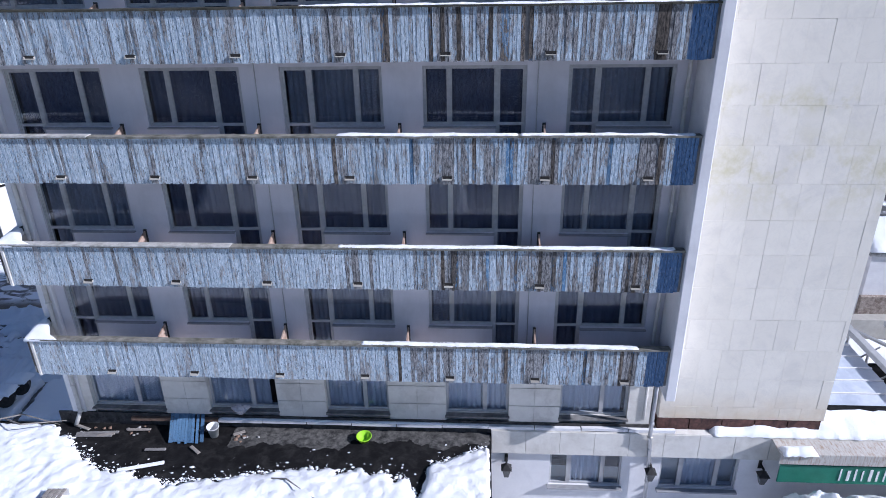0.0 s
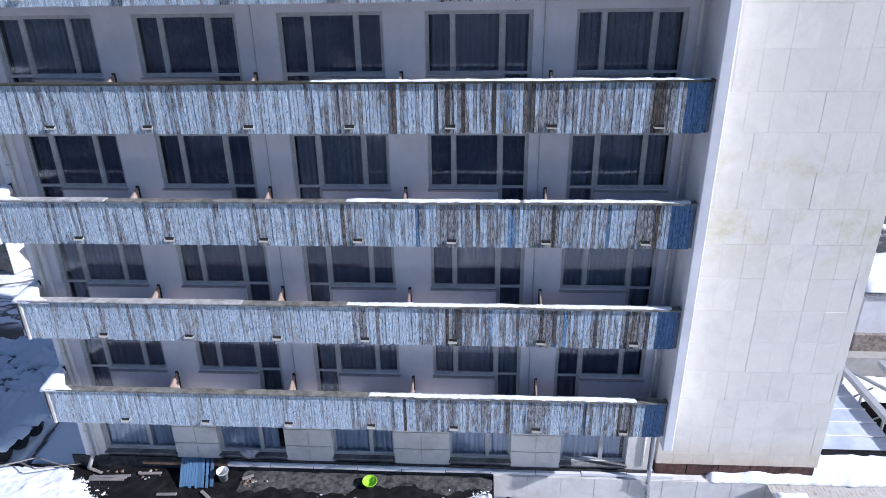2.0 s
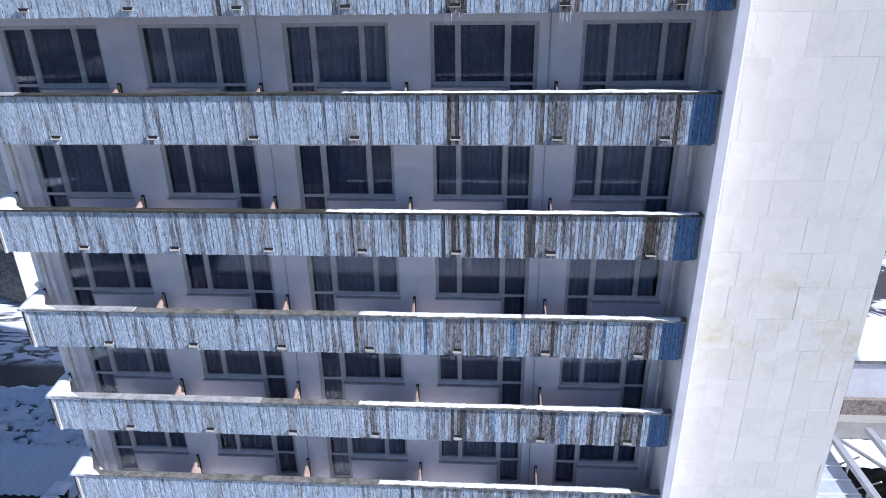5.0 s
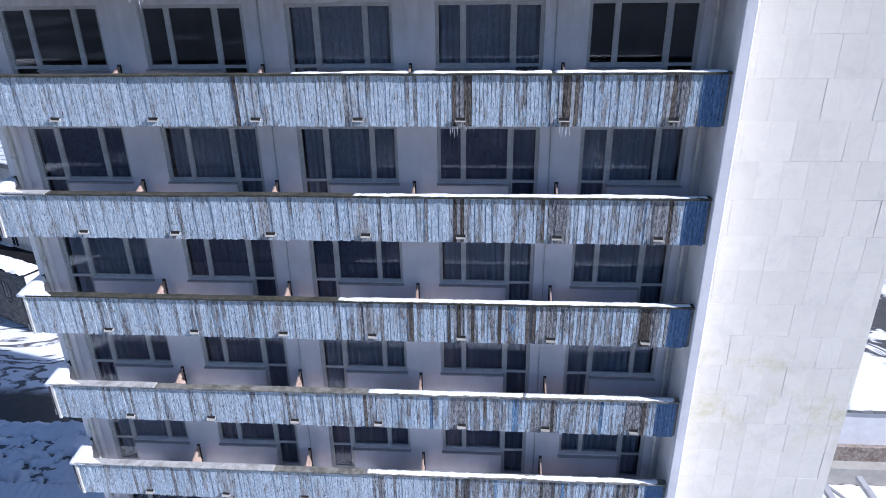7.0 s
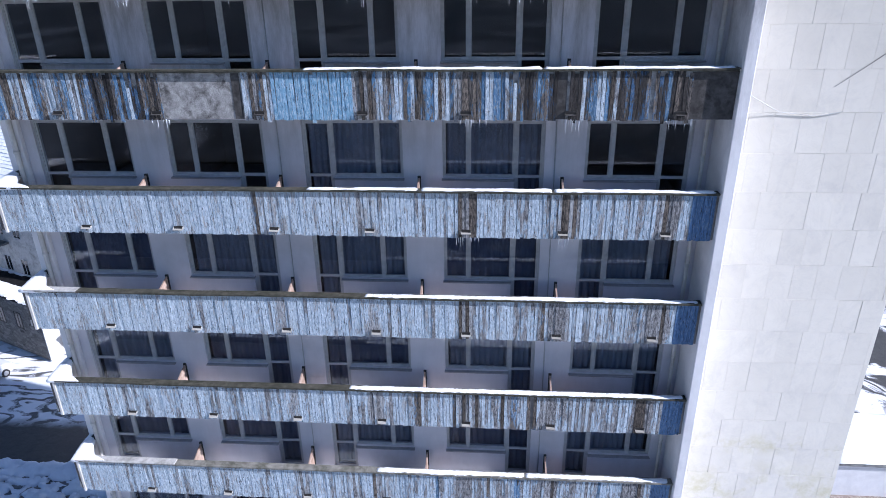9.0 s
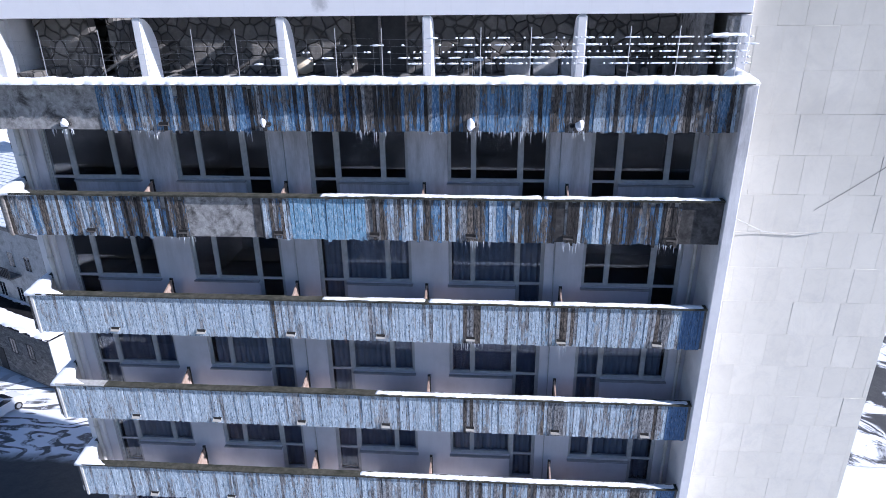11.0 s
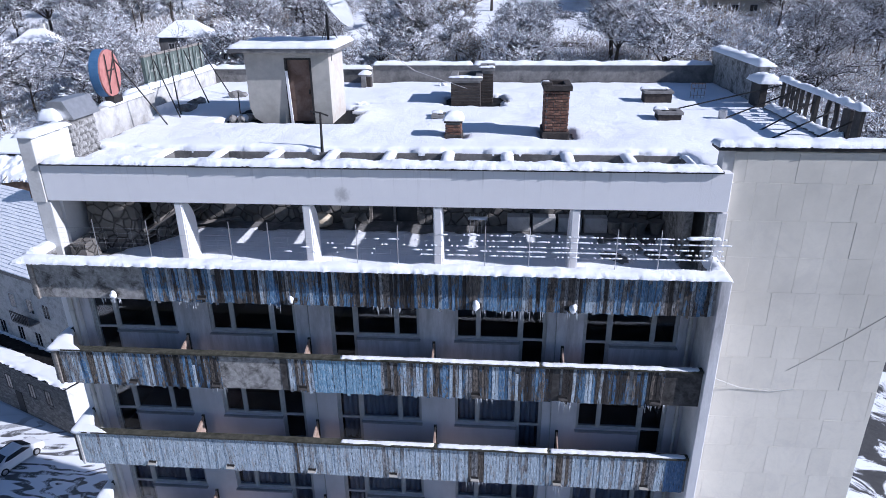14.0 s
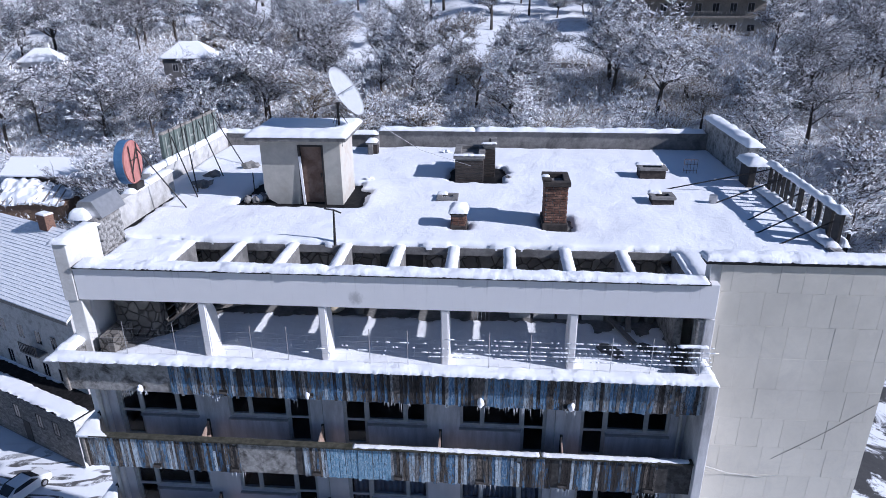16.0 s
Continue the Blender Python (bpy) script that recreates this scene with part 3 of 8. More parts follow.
def build_pier():
    bm = bmesh.new()
    box(bm, X_FIN + 0.26, X_PIER_R - 0.03, PIER_Y + 0.02, 22.0, 3.6, 27.28)
    box(bm, X_FIN + 0.26, X_PIER_R - 0.03, PIER_Y + 0.3, 22.0, -1, 3.6)
    box(bm, X_FIN + 0.02, X_PIER_R - 0.03, PIER_Y + 0.02, 17.0, 27.28, 28.7)
    ob = solo("wall_pier", bm, PLASTER_OLD, (8.3, 19, -1), "tall blank end wall faced with pale stone panels", "wall", kind="structure")
    me = []
    for k in range(3):
        b = boxes((0, 0.578, -0.03, 0, 0, 0.953))
        soften(b, (0.002, 0.003, 0.005)[k])
        m = bpy.data.meshes.new("stone_panel")
        b.to_mesh(m)
        b.free()
        m.materials.append(PIER)
        me.append(m)
    rng = random.Random(4)
    x_start, rows = X_FIN + 0.27, 27
    x_end = X_PIER_R - 0.005
    for r in range(rows):
        z = 3.08 + r * 0.955 + (0.54 if r == 0 else 0.0)
        h = 1.0 if r else 0.413 / 0.9535
        if z + 0.95 > 28.66:
            h = (28.66 - z) / 0.95
        x = x_start - rng.choice((0.0, 0.12, 0.29, 0.29, 0.41))
        while x < x_end - 0.05:
            a, b = max(x, x_start), min(x + 0.5785, x_end)
            x += 0.58
            if b - a < 0.06:
                continue
            p = new("stone_panel", me[rng.randrange(3)])
            p.parent = ob
            p.location = Vector((a + rng.uniform(0, 0.002), PIER_Y + 0.018 + rng.uniform(-0.0025, 0.0025), z)) - Vector(ob.location)
            p.scale = ((b - a) / 0.5785, 1, h)
            p.rotation_euler = (rng.uniform(-0.002, 0.002), 0, rng.uniform(-0.002, 0.002))
    # foot of the wall: dark brick course with snow
    bm = boxes(*[(X_FIN + 0.26 + 0.92 * i, X_FIN + 1.15 + 0.92 * i, PIER_Y - 0.02, PIER_Y + 0.298, 3.0, 3.598) for i in range(5)], (X_FIN + 0.27, X_PIER_R - 0.04, PIER_Y + 0.04, PIER_Y + 0.297, 3.0, 3.596))
    solo("wall_pier_foot", bm, plain("sooty_red_course", (0.045, 0.028, 0.026), (0.17, 0.085, 0.07), 5, 0.9, stain=(0.02, 0.018, 0.018), stain_scale=2.5, amount=0.8), (8, PIER_Y, 3), "brown brick course at the foot of the end wall", "wall", kind="structure")
    bm = boxes((X_FIN, X_FIN + 0.25, FACE - 0.13, WALL + 0.3, 5.08, 25.895), (X_FIN, X_FIN + 0.25, FASCIA + 0.03, WALL + 0.3, 25.9, 27.2))
    soften(bm, 0.015)
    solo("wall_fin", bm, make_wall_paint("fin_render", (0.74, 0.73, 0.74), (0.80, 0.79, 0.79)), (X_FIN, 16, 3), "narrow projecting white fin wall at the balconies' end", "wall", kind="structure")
    bm = boxes((X_FIN - 0.16, X_PIER_R + 0.06, PIER_Y - 0.1, 17.0, 28.7, 28.8))
    solo("trim_pier_cap", bm, METAL_DARK, (8, PIER_Y, 28.5), "dark sheet-metal cap along the end wall's top", "roof edge", kind="structure")
    solo("snow_cap", snow_bank(X_FIN - 0.2, X_PIER_R + 0.1, PIER_Y - 0.13, 17.05, 28.8, 0.17, 0.06, 8, 0.25, 0.05), SNOW, (8, PIER_Y, 28.8), "thick snow along the end wall's top", "snow", kind="stuff", smooth=True)


build_pier()


def build_fascia():
    bm = boxes((-11.0, X_FIN + 0.22, FASCIA, FASCIA + 0.3, 27.24, 28.2))
    soften(bm, 0.012)
    solo("wall_fascia", bm, FASCIA_PAINT, (0, FASCIA, 27.2), "white plastered beam over the roof terrace", "beam", kind="structure")
    bm = boxes((-10.95, X_FIN - 0.02, FASCIA - 0.085, FASCIA + 0.36, 28.2, 28.25))
    solo("trim_fascia_cap", bm, METAL_DARK, (0, FASCIA, 28.1), "dark sheet-metal edge on the terrace beam", "roof edge", kind="structure")
    solo("snow_strip", snow_bank(-10.92, X_FIN - 0.04, FASCIA - 0.10, FASCIA + 0.42, 28.25, 0.13, 0.05, 5, 0.5, 0.03), SNOW, (0, FASCIA, 28.16), "lumpy strip of snow on the terrace beam", "snow", kind="stuff", smooth=True)
    # curved bracket posts under the beam
    outline = [(16.37, 25.5), (17.05, 25.5), (17.05, 26.4)] + [(16.43 + 0.62 * math.cos(q), 26.4 + 0.82 * math.sin(q)) for q in [math.pi / 2 * k / 8 for k in range(1, 9)]] + [(16.37, 27.24)]
    for x in (-7.55, -4.2, -0.88, 2.51):
        bm = soften(prism(bmesh.new(), outline, "x", x - 0.11, x + 0.11), 0.035, 3)
        solo("post", bm, PLASTER, (x, 16.6, 25.5), "white plastered terrace post with a curved back", "post", "terrace posts")
    # left end of the beam: upstand with its own snow
    bm = boxes((-11.4, -11.02, FASCIA - 0.02, 17.85, 27.2, 28.9), (-11.35, -10.95, FASCIA + 0.02, 16.7, 25.4, 27.2))
    soften(bm, 0.015)
    solo("wall_end_left", bm, PLASTER_OLD, (-11, 17, 25.4), "white plastered end upstand of the terrace", "wall", kind="structure")
    solo("snow_cap", snow_bank(-11.5, -10.93, FASCIA - 0.06, 17.9, 28.9, 0.16, 0.1, 9), SNOW, (-11, 17, 28.85), "snow on the terrace's end upstand", "snow", kind="stuff", smooth=True)


build_fascia()
HOLES = [(-8.87 + 1.645 * i, -7.55 + 1.645 * i, 16.75, 19.2) for i in range(9)]


def build_roof():
    bm = bmesh.new()
    x0, x1 = -11.02, 10.2
    xs = [x0] + [v for h in HOLES for v in h[:2]] + [X_FIN]
    for i in range(0, len(xs), 2):                          # beams between the openings
        box(bm, xs[i], xs[i + 1], FASCIA + 0.302, 19.2, 27.24, ROOF_Z)
    box(bm, x0 - 1.5, x1, 19.202, 31.9, 27.62, ROOF_Z)
    box(bm, X_FIN + 0.002, x1, 17.0, 19.2, 27.3, ROOF_Z)
    # concrete coloured dark so the openings' sides look shaded
    solo("roof", bm, CONCRETE_DARK, (0, 24, 27.3), "flat concrete roof with a row of openings over the terrace", "roof", kind="structure")

    def keep(x, y):
        if x > X_FIN - 0.2 and y < 17.15:
            return False
        if y < 19.2 and x < X_FIN - 0.05:
            return False
        if (-8.95 < x < -4.25 and 22.42 + 0.2 * wobble(x, 0, 1.3, 2) < y < 25.5 + 0.2 * wobble(x, 0, 1.7, 4)) and not (x > -4.75 and y > 24.6):
            return False
        if (1.82 < x < 2.95 and 20.55 + 0.1 * wobble(x, 0, 3, 1) < y < 21.95) or (-1.06 < x < -0.44 and 20.4 < y < 21.2) or -1.5 + 0.2 * wobble(y, 0, 2.1, 6) < x < 0.75 + 0.3 * wobble(y, 0, 1.9, 3) and 25.75 + 0.15 * wobble(x, 0, 2, 5) < y < 28.2:
            return False
        if x < -11.38 + 0.18 * wobble(y, 0, 1.6, 1) and y < 23.6 or x < -11.1 and y < 19.0:
            return False
        return True

    def high(x, y):
        return ROOF_Z + 0.17 + 0.05 * wobble(x, y, 0.5, 4) + 0.025 * wobble(x, y, 1.7, 2) + 0.012 * wobble(x, y, 7, 2)
    bm = snow_field(-12.5, 10.05, 16.7, 31.5, 0.1495, high, keep, 0.17)
    solo("roof_snow", bm, SNOW, (0, 24, ROOF_Z), "smooth deep snow lying on the flat roof", "snow", kind="stuff", smooth=True)
    for i in range(0, len(xs), 2):                          # snow along the beams between the openings
        solo("beam_snow", snow_bank(xs[i] - 0.015, min(xs[i + 1], X_FIN - 0.06) + 0.015, 16.7, 19.3, ROOF_Z, 0.12, 0.06, 60 + i, 0.3, 0.02), SNOW, ((xs[i] + xs[i + 1]) / 2, 18, ROOF_Z), "snow lying along a roof beam", "snow", "beam snow", "stuff", smooth=True)
    # rear and side upstands
    bm = boxes((-12.8, -5.2, 31.4, 31.7, 27.3, 28.6), (-5.2, 10.2, 31.6, 31.9, 27.3, 28.75), (-5.4, -5.2, 29.8, 31.4, 27.3, 28.5))
    # darker than the side parapet's concrete, to put in the shade on it
    solo("wall_parapet_rear", bm, CONCRETE_DARK, (0, 31, 27.3), "grey concrete parapet along the roof's rear edge", "parapet", kind="structure")
    for i, (a, b, y0, y1, z) in enumerate(((-12.8, -5.2, 31.3, 31.77, 28.6), (-5.25, -0.6, 31.5, 31.97, 28.75), (-0.6, 9.9, 31.5, 31.97, 28.75))):
        solo("snow_strip", snow_bank(a, b, y0, y1, z, 0.2, 0.14, 20 + i), SNOW, ((a + b) / 2, 31, z), "snow lying along the rear parapet", "snow", kind="stuff", smooth=True)
    bm = boxes((10.0, 10.35, 26.4, 32.1, 27.3, 29.35), (10.0, 10.3, 17.05, 26.4, 27.3, 28.1))
    solo("wall_parapet_right", bm, CONCRETE, (10.1, 26, 27.3), "concrete parapet along the roof's side edge", "parapet", kind="structure")
    solo("snow_cap", snow_bank(9.85, 10.55, 26.3, 32.2, 29.35, 0.24, 0.1, 31), SNOW, (10.1, 28.5, 29.3), "thick snow on the side parapet", "snow", kind="stuff", smooth=True)
    bm = boxes((-12.0, -11.7, 19.2, 23.9, 27.3, 28.8), (-12.9, -12.6, 23.9, 31.6, 27.3, 28.65))
    solo("wall_parapet_left", bm, PLASTER_STAINED, (-12, 25, 27.3), "stained plastered parapet along the roof's other side", "parapet", kind="structure")
    solo("snow_cap", snow_bank(-12.1, -11.62, 21.0, 23.9, 28.8, 0.12, 0.12, 33), SNOW, (-11.75, 22, 28.75), "thin snow on the side parapet", "snow", kind="stuff", smooth=True)
    solo("snow_cap", snow_bank(-13.0, -12.5, 24.0, 31.6, 28.65, 0.2, 0.14, 34), SNOW, (-12.35, 27, 28.6), "snow on the side parapet behind the sign", "snow", kind="stuff", smooth=True)


build_roof()


def build_terrace():
    bm = boxes((X_LEFT, X_FIN, FACE + 0.05, 21.0, 25.25, 25.5))
    solo("floor_terrace", bm, CONCRETE_DARK, (0, 18, 25.3), "dark concrete floor of the roof terrace", "floor", kind="structure")

    def keep(x, y):
        edge = 19.0 + 0.3 * wobble(x, 0, 0.9, 3) + 0.2 * wobble(x, 0, 3.5, 3)
        if x < -8.2:
            edge -= 1.2 * (-8.2 - x)
        if x > 3.4 and wobble(x, y, 1.4, 12) > 0.1:
            return False
        return y < edge
    bm = snow_field(-10.4, 5.5, 15.9, 20.2, 0.12, lambda x, y: 25.56 + 0.03 * wobble(x, y, 1.2, 6) + 0.015 * wobble(x, y, 6, 6), keep, 0.06)
    solo("terrace_snow", bm, SNOW, (0, 18, 25.5), "snow on the terrace floor, melted towards the back", "snow", kind="stuff", smooth=True)
    n = Nodes("rubble_cladding")
    v = n.coords()
    v = n.mix(0.10, v, n.nt.nodes.new("ShaderNodeTexNoise").outputs["Color"])
    edge = n.voronoi(v, 3.4, "DISTANCE_TO_EDGE")
    cell = n.voronoi(v, 3.4, "F1", "Color")
    tone = n.node("SeparateXYZ", Vector=cell).outputs[0]
    col = n.mix(tone, (0.14, 0.13, 0.12), (0.36, 0.34, 0.31))
    col = n.mix(n.noise(v, 9, 5), col, (0.12, 0.11, 0.10))
    joint = n.ramp(edge, (0.0, 0.0), (0.09, 1.0))
    n.bump(n.math("ADD", joint, n.math("MULTIPLY", n.noise(v, 14, 4), 0.3)), 0.9, 0.04)
    rubble = n.done(n.mix(joint, (0.07, 0.066, 0.06), col), 0.9)
    bm = boxes((X_LEFT + 0.3, -3.3, 19.7, 20.9, 25.3, 27.6), (-1.75, X_FIN, 19.7, 20.9, 25.3, 27.6), (-3.3, -1.75, 20.0, 20.9, 25.3, 27.6))
    solo("wall_terrace_back", bm, rubble, (0, 20.7, 25.3), "dark rubble-stone back wall of the terrace", "wall", kind="structure")
    d = thing("terrace_door", (-2.5, 19.98, 25.5), "dark double door in the terrace's back wall", "door", kind="structure")
    part("frame", soften(boxes((-3.3, -3.22, 19.86, 19.998, 25.5, 27.58), (-1.83, -1.75, 19.86, 19.998, 25.5, 27.58), (-2.57, -2.49, 19.86, 19.998, 25.5, 27.58)), 0.006), GREY_WOOD, d)
    for a, b in ((-3.21, -2.58), (-2.48, -1.84)):
        part("leaf", soften(boxes((a, b, 19.93, 19.996, 25.52, 27.56)), 0.006), DARK_WALL, d, "dark panelled door leaf")
    bm = boxes((-10.74, -9.35, 17.4, 17.75, 25.3, 27.3), (-9.15, -8.95, 17.9, 19.69, 25.3, 27.3))
    solo("wall_terrace_side", bm, rubble, (-10, 17.5, 25.3), "rubble-stone cross wall at the terrace's end", "wall", kind="structure")
    solo("wall_terrace_return", boxes((-10.72, -10.3, FASCIA + 0.02, 17.39, 25.3, 26.02)), rubble, (-10.5, 17, 25.3), "low rubble-stone return wall of the terrace", "wall", kind="structure")
    bm = boxes((X_FIN - 0.4, X_FIN - 0.2, 17.5, 19.69, 25.5, 27.3), (X_FIN - 0.17, X_FIN - 0.003, FASCIA + 0.06, 16.7, 25.5, 27.16))
    solo("wall_terrace_stub", bm, CONCRETE, (-10.5, 17, 25.3), "peeling plaster stub walls of the terrace", "wall", kind="structure")
    return rubble


RUBBLE = build_terrace()

# ---- windows with balcony doors ----


def pane(name, x0, x1, z0, z1, y, parent):
    ob = part(name, boxes((x0, x1, y, y + 0.006, z0, z1)), GLASS, parent)
    ob.visible_shadow = False
    return ob


def build_window(mirror):
    """Built at the origin: the opening's left lower corner at the floor, outer wall face at y = 0."""
    w = thing("window", (0, 0, 0), "three-light window with a glazed balcony door, grey-white painted frame", "window", "balcony windows", "structure")

    def fx(a, b):
        return (BAY_W - b, BAY_W - a) if mirror else (a, b)
    y0, y1 = 0.06, 0.14
    H = 2.36
    bm = bmesh.new()
    for a, b, z0, z1 in ((0, 0.055, 0, H), (BAY_W - 0.055, BAY_W, 0.93, H), (0.055, BAY_W - 0.055, H - 0.055, H), (0.66, 0.74, 0, H - 0.055), (1.79, 1.87, 0.93, H - 0.055), (0.74, BAY_W - 0.055, 0.93, 0.985)):
        box(bm, *fx(a, b), y0, y1, z0, z1)
    part("frame", soften(bm, 0.006), FRAME_PAINT, w)
    bm = boxes((*fx(0.70, BAY_W + 0.02), -0.10, 0.06, 0.885, 0.925))
    part("sill", soften(bm, 0.008), SILL, w, "zinc-grey sloping window sill")
    d = part("door_leaf", soften(boxes((*fx(0.055, 0.095), y0 + 0.012, y1 - 0.012, 0.04, H - 0.055), (*fx(0.62, 0.66), y0 + 0.012, y1 - 0.012, 0.04, H - 0.055),
                                       (*fx(0.095, 0.62), y0 + 0.012, y1 - 0.012, 0.93, 1.0), (*fx(0.095, 0.62), y0 + 0.012, y1 - 0.012, 0.04, 0.14), (*fx(0.095, 0.62), y0 + 0.012, y1 - 0.012, H - 0.10, H - 0.055)), 0.004), FRAME_PAINT, w)
    pane("pane", *fx(0.095, 0.62), 1.0, H - 0.10, 0.1, d)
    pane("pane", *fx(0.095, 0.62), 0.14, 0.93, 0.1, d)
    for a, b in ((0.74, 1.79), (1.87, BAY_W - 0.055)):
        s = part("sash", soften(boxes((*fx(a, a + 0.025), y0 + 0.012, y1 - 0.012, 0.985, H - 0.055), (*fx(b - 0.025, b), y0 + 0.012, y1 - 0.012, 0.985, H - 0.055),
                                      (*fx(a + 0.025, b - 0.025), y0 + 0.012, y1 - 0.012, 0.985, 1.015), (*fx(a + 0.025, b - 0.025), y0 + 0.012, y1 - 0.012, H - 0.085, H - 0.055)), 0.004), FRAME_PAINT, w)
        pane("pane", *fx(a + 0.025, b - 0.025), 1.015, H - 0.085, 0.1, s)
    return w


CURTAIN_MATS = [plain("lace_curtain", (0.20, 0.20, 0.235), (0.36, 0.36, 0.40), 9, 0.9, stretch=(3, 1, 1)),
                plain("blue_grey_curtain", (0.07, 0.073, 0.11), (0.17, 0.175, 0.235), 9, 0.9, stretch=(3, 1, 1)),
                plain("pale_curtain", (0.52, 0.52, 0.55), (0.66, 0.66, 0.68), 9, 0.9, stretch=(3, 1, 1))]


def build_curtain(width, height, folds, amp, material, label):
    bm = bmesh.new()
    n = int(width / 0.025)
    rng = random.Random(folds)
    ph = [rng.uniform(0, 6.28) for _ in range(3)]
    rows = []
    for z in (0.0, height * 0.5, height):
        rows.append([bm.verts.new((width * i / n, 1.7 * amp * (math.sin(i * 0.025 * folds + ph[0]) + 0.5 * math.sin(i * 0.025 * folds * 2.3 + ph[1] + z)) * (1.0 if z < height else 0.6), z)) for i in range(n + 1)])
    for a, b in zip(rows, rows[1:]):
        for i in range(n):
            bm.faces.new((a[i], a[i + 1], b[i + 1], b[i]))
    return solo("curtain", bm, material, (0, 0, 0), label, "curtain", "window curtains", smooth=True)


def place_windows():
    rng = random.Random(11)
    proto = {m: build_window(m) for m in (False, True)}
    first = {False: True, True: True}
    kinds = [build_curtain(1.15, 2.2, 30, 0.03, CURTAIN_MATS[0], "thin grey lace curtain behind a window"),
             build_curtain(1.5, 2.2, 24, 0.025, CURTAIN_MATS[1], "dark blue-grey curtain in folds behind a window"),
             build_curtain(2.3, 2.2, 36, 0.03, CURTAIN_MATS[0], "wide grey lace curtain behind a window"),
             build_curtain(2.3, 2.2, 26, 0.025, CURTAIN_MATS[1], "wide dark curtain in folds behind a window"),
             build_curtain(0.9, 2.2, 26, 0.025, CURTAIN_MATS[2], "narrow pale curtain behind a window")]
    used = [False] * 5
    for k in range(7):
        f = DECK[k] + 0.2
        for i, b in enumerate(BAYS):
            mirror = not ((i % 2 == 0) if i < 4 else (k + 1) % 2 == 1)
            m = pose(b, WALL, f)
            if first[mirror]:
                proto[mirror].matrix_basis, first[mirror] = m, False
            else:
                copy_thing(proto[mirror], m)
            if k == 6 or (k == 5 and rng.random() < 0.5):
                continue
            c = rng.choice((2, 2, 3, 3, 3, 2)) if k < 5 else rng.choice((1, 2, 3, 3))
            w = (1.15, 1.5, 2.3, 2.3, 0.9)[c]
            m = pose(b + 0.1 + rng.uniform(0, BAY_W - 0.2 - w), WALL + 0.29 + 0.02 * rng.random(), f + 0.1)
            if not used[c]:
                kinds[c].matrix_basis, used[c] = m, True
            else:
                copy_thing(kinds[c], m)
    for c in range(5):
        if not used[c]:
            kinds[c].matrix_basis = pose(BAYS[c] + 0.1, WALL + 0.36, DECK[1] + 0.3)
    # lower storey: two-light windows
    pale = build_curtain(1.75, 1.9, 34, 0.025, CURTAIN_MATS[2], "drawn pale curtain behind a lower window")
    pale.matrix_basis = pose(LOWER[0][0] + 0.45, WALL + 0.24, 3.45)
    for a, b in LOWER:
        w = thing("window", (a, WALL, 3.62), "two-light lower window with a pale painted frame", "window", "lower windows", "structure")
        m = a + (b - a) * 0.62
        part("frame", soften(boxes((a, a + 0.07, WALL + 0.05, WALL + 0.13, 3.62, 5.2), (b - 0.07, b, WALL + 0.05, WALL + 0.13, 3.62, 5.2), (m - 0.06, m + 0.06, WALL + 0.05, WALL + 0.13, 3.69, 5.13),
                                   (a + 0.07, b - 0.07, WALL + 0.05, WALL + 0.13, 3.62, 3.69), (a + 0.07, b - 0.07, WALL + 0.05, WALL + 0.13, 5.13, 5.2)), 0.006), FRAME_PAINT, w)
        pane("pane", a + 0.07, m - 0.06, 3.69, 5.13, WALL + 0.09, w)
        pane("pane", m + 0.06, b - 0.07, 3.69, 5.13, WALL + 0.09, w)
        part("sill", soften(boxes((a - 0.03, b + 0.03, WALL - 0.2, WALL + 0.05, 3.55, 3.61)), 0.01), CONCRETE_DARK, w)
        copy_thing(pale, pose(a + 0.04, WALL + 0.2, 3.45))


place_windows()

# ---- balconies ----
SOAKED = plain("soaked_concrete", (0.022, 0.021, 0.021), (0.085, 0.08, 0.077), 6, 0.9, stain=(0.16, 0.155, 0.15), stain_scale=3.5, amount=0.5, bump=0.6)
DRAINS = [-9.19, -6.86, -4.48, -2.15, 0.14, 2.4, 4.74]
SEAMS = {0: (-2.55, -1.25, 0.15, 0.9, 1.55), 1: (-2.4, 0.1, 1.8), 2: (-2.5, 0.7, 1.75), 3: (-1.2, -0.2, 0.4, 1.1, 1.9), 4: (-2.0, 0.1, 2.0), 5: (-7.3, -4.9, -2.4, 0.3, 2.6), 6: (), 7: ()}


def board_mesh(material, ragged, seed):
    rng = random.Random(seed)
    bm = bmesh.new()
    w, t = 0.0795, 0.022
    lo = [rng.uniform(0, ragged) for _ in range(3)]
    xs = (0.0, w * 0.5, w)
    front = [bm.verts.new((x, -t, z)) for z in (None, 1.0) for x, z in ((xs[0], lo[0] if z is None else z), (xs[1], lo[1] if z is None else z), (xs[2], lo[2] if z is None else z))]
    back = [bm.verts.new((v.co.x, 0, v.co.z)) for v in front]
    for i in (0, 1):
        bm.faces.new((front[i], front[i + 1], front[i + 4], front[i + 3]))
        bm.faces.new((back[i + 1], back[i], back[i + 3], back[i + 4]))
        bm.faces.new((front[i + 1], front[i], back[i], back[i + 1]))
        bm.faces.new((front[i + 3], front[i + 4], back[i + 4], back[i + 3]))
    bm.faces.new((front[0], front[3], back[3], back[0]))
    bm.faces.new((front[5], front[2], back[2], back[5]))
    me = bpy.data.meshes.new("plank")
    bm.to_mesh(me)
    bm.free()
    me.materials.append(material)
    return me


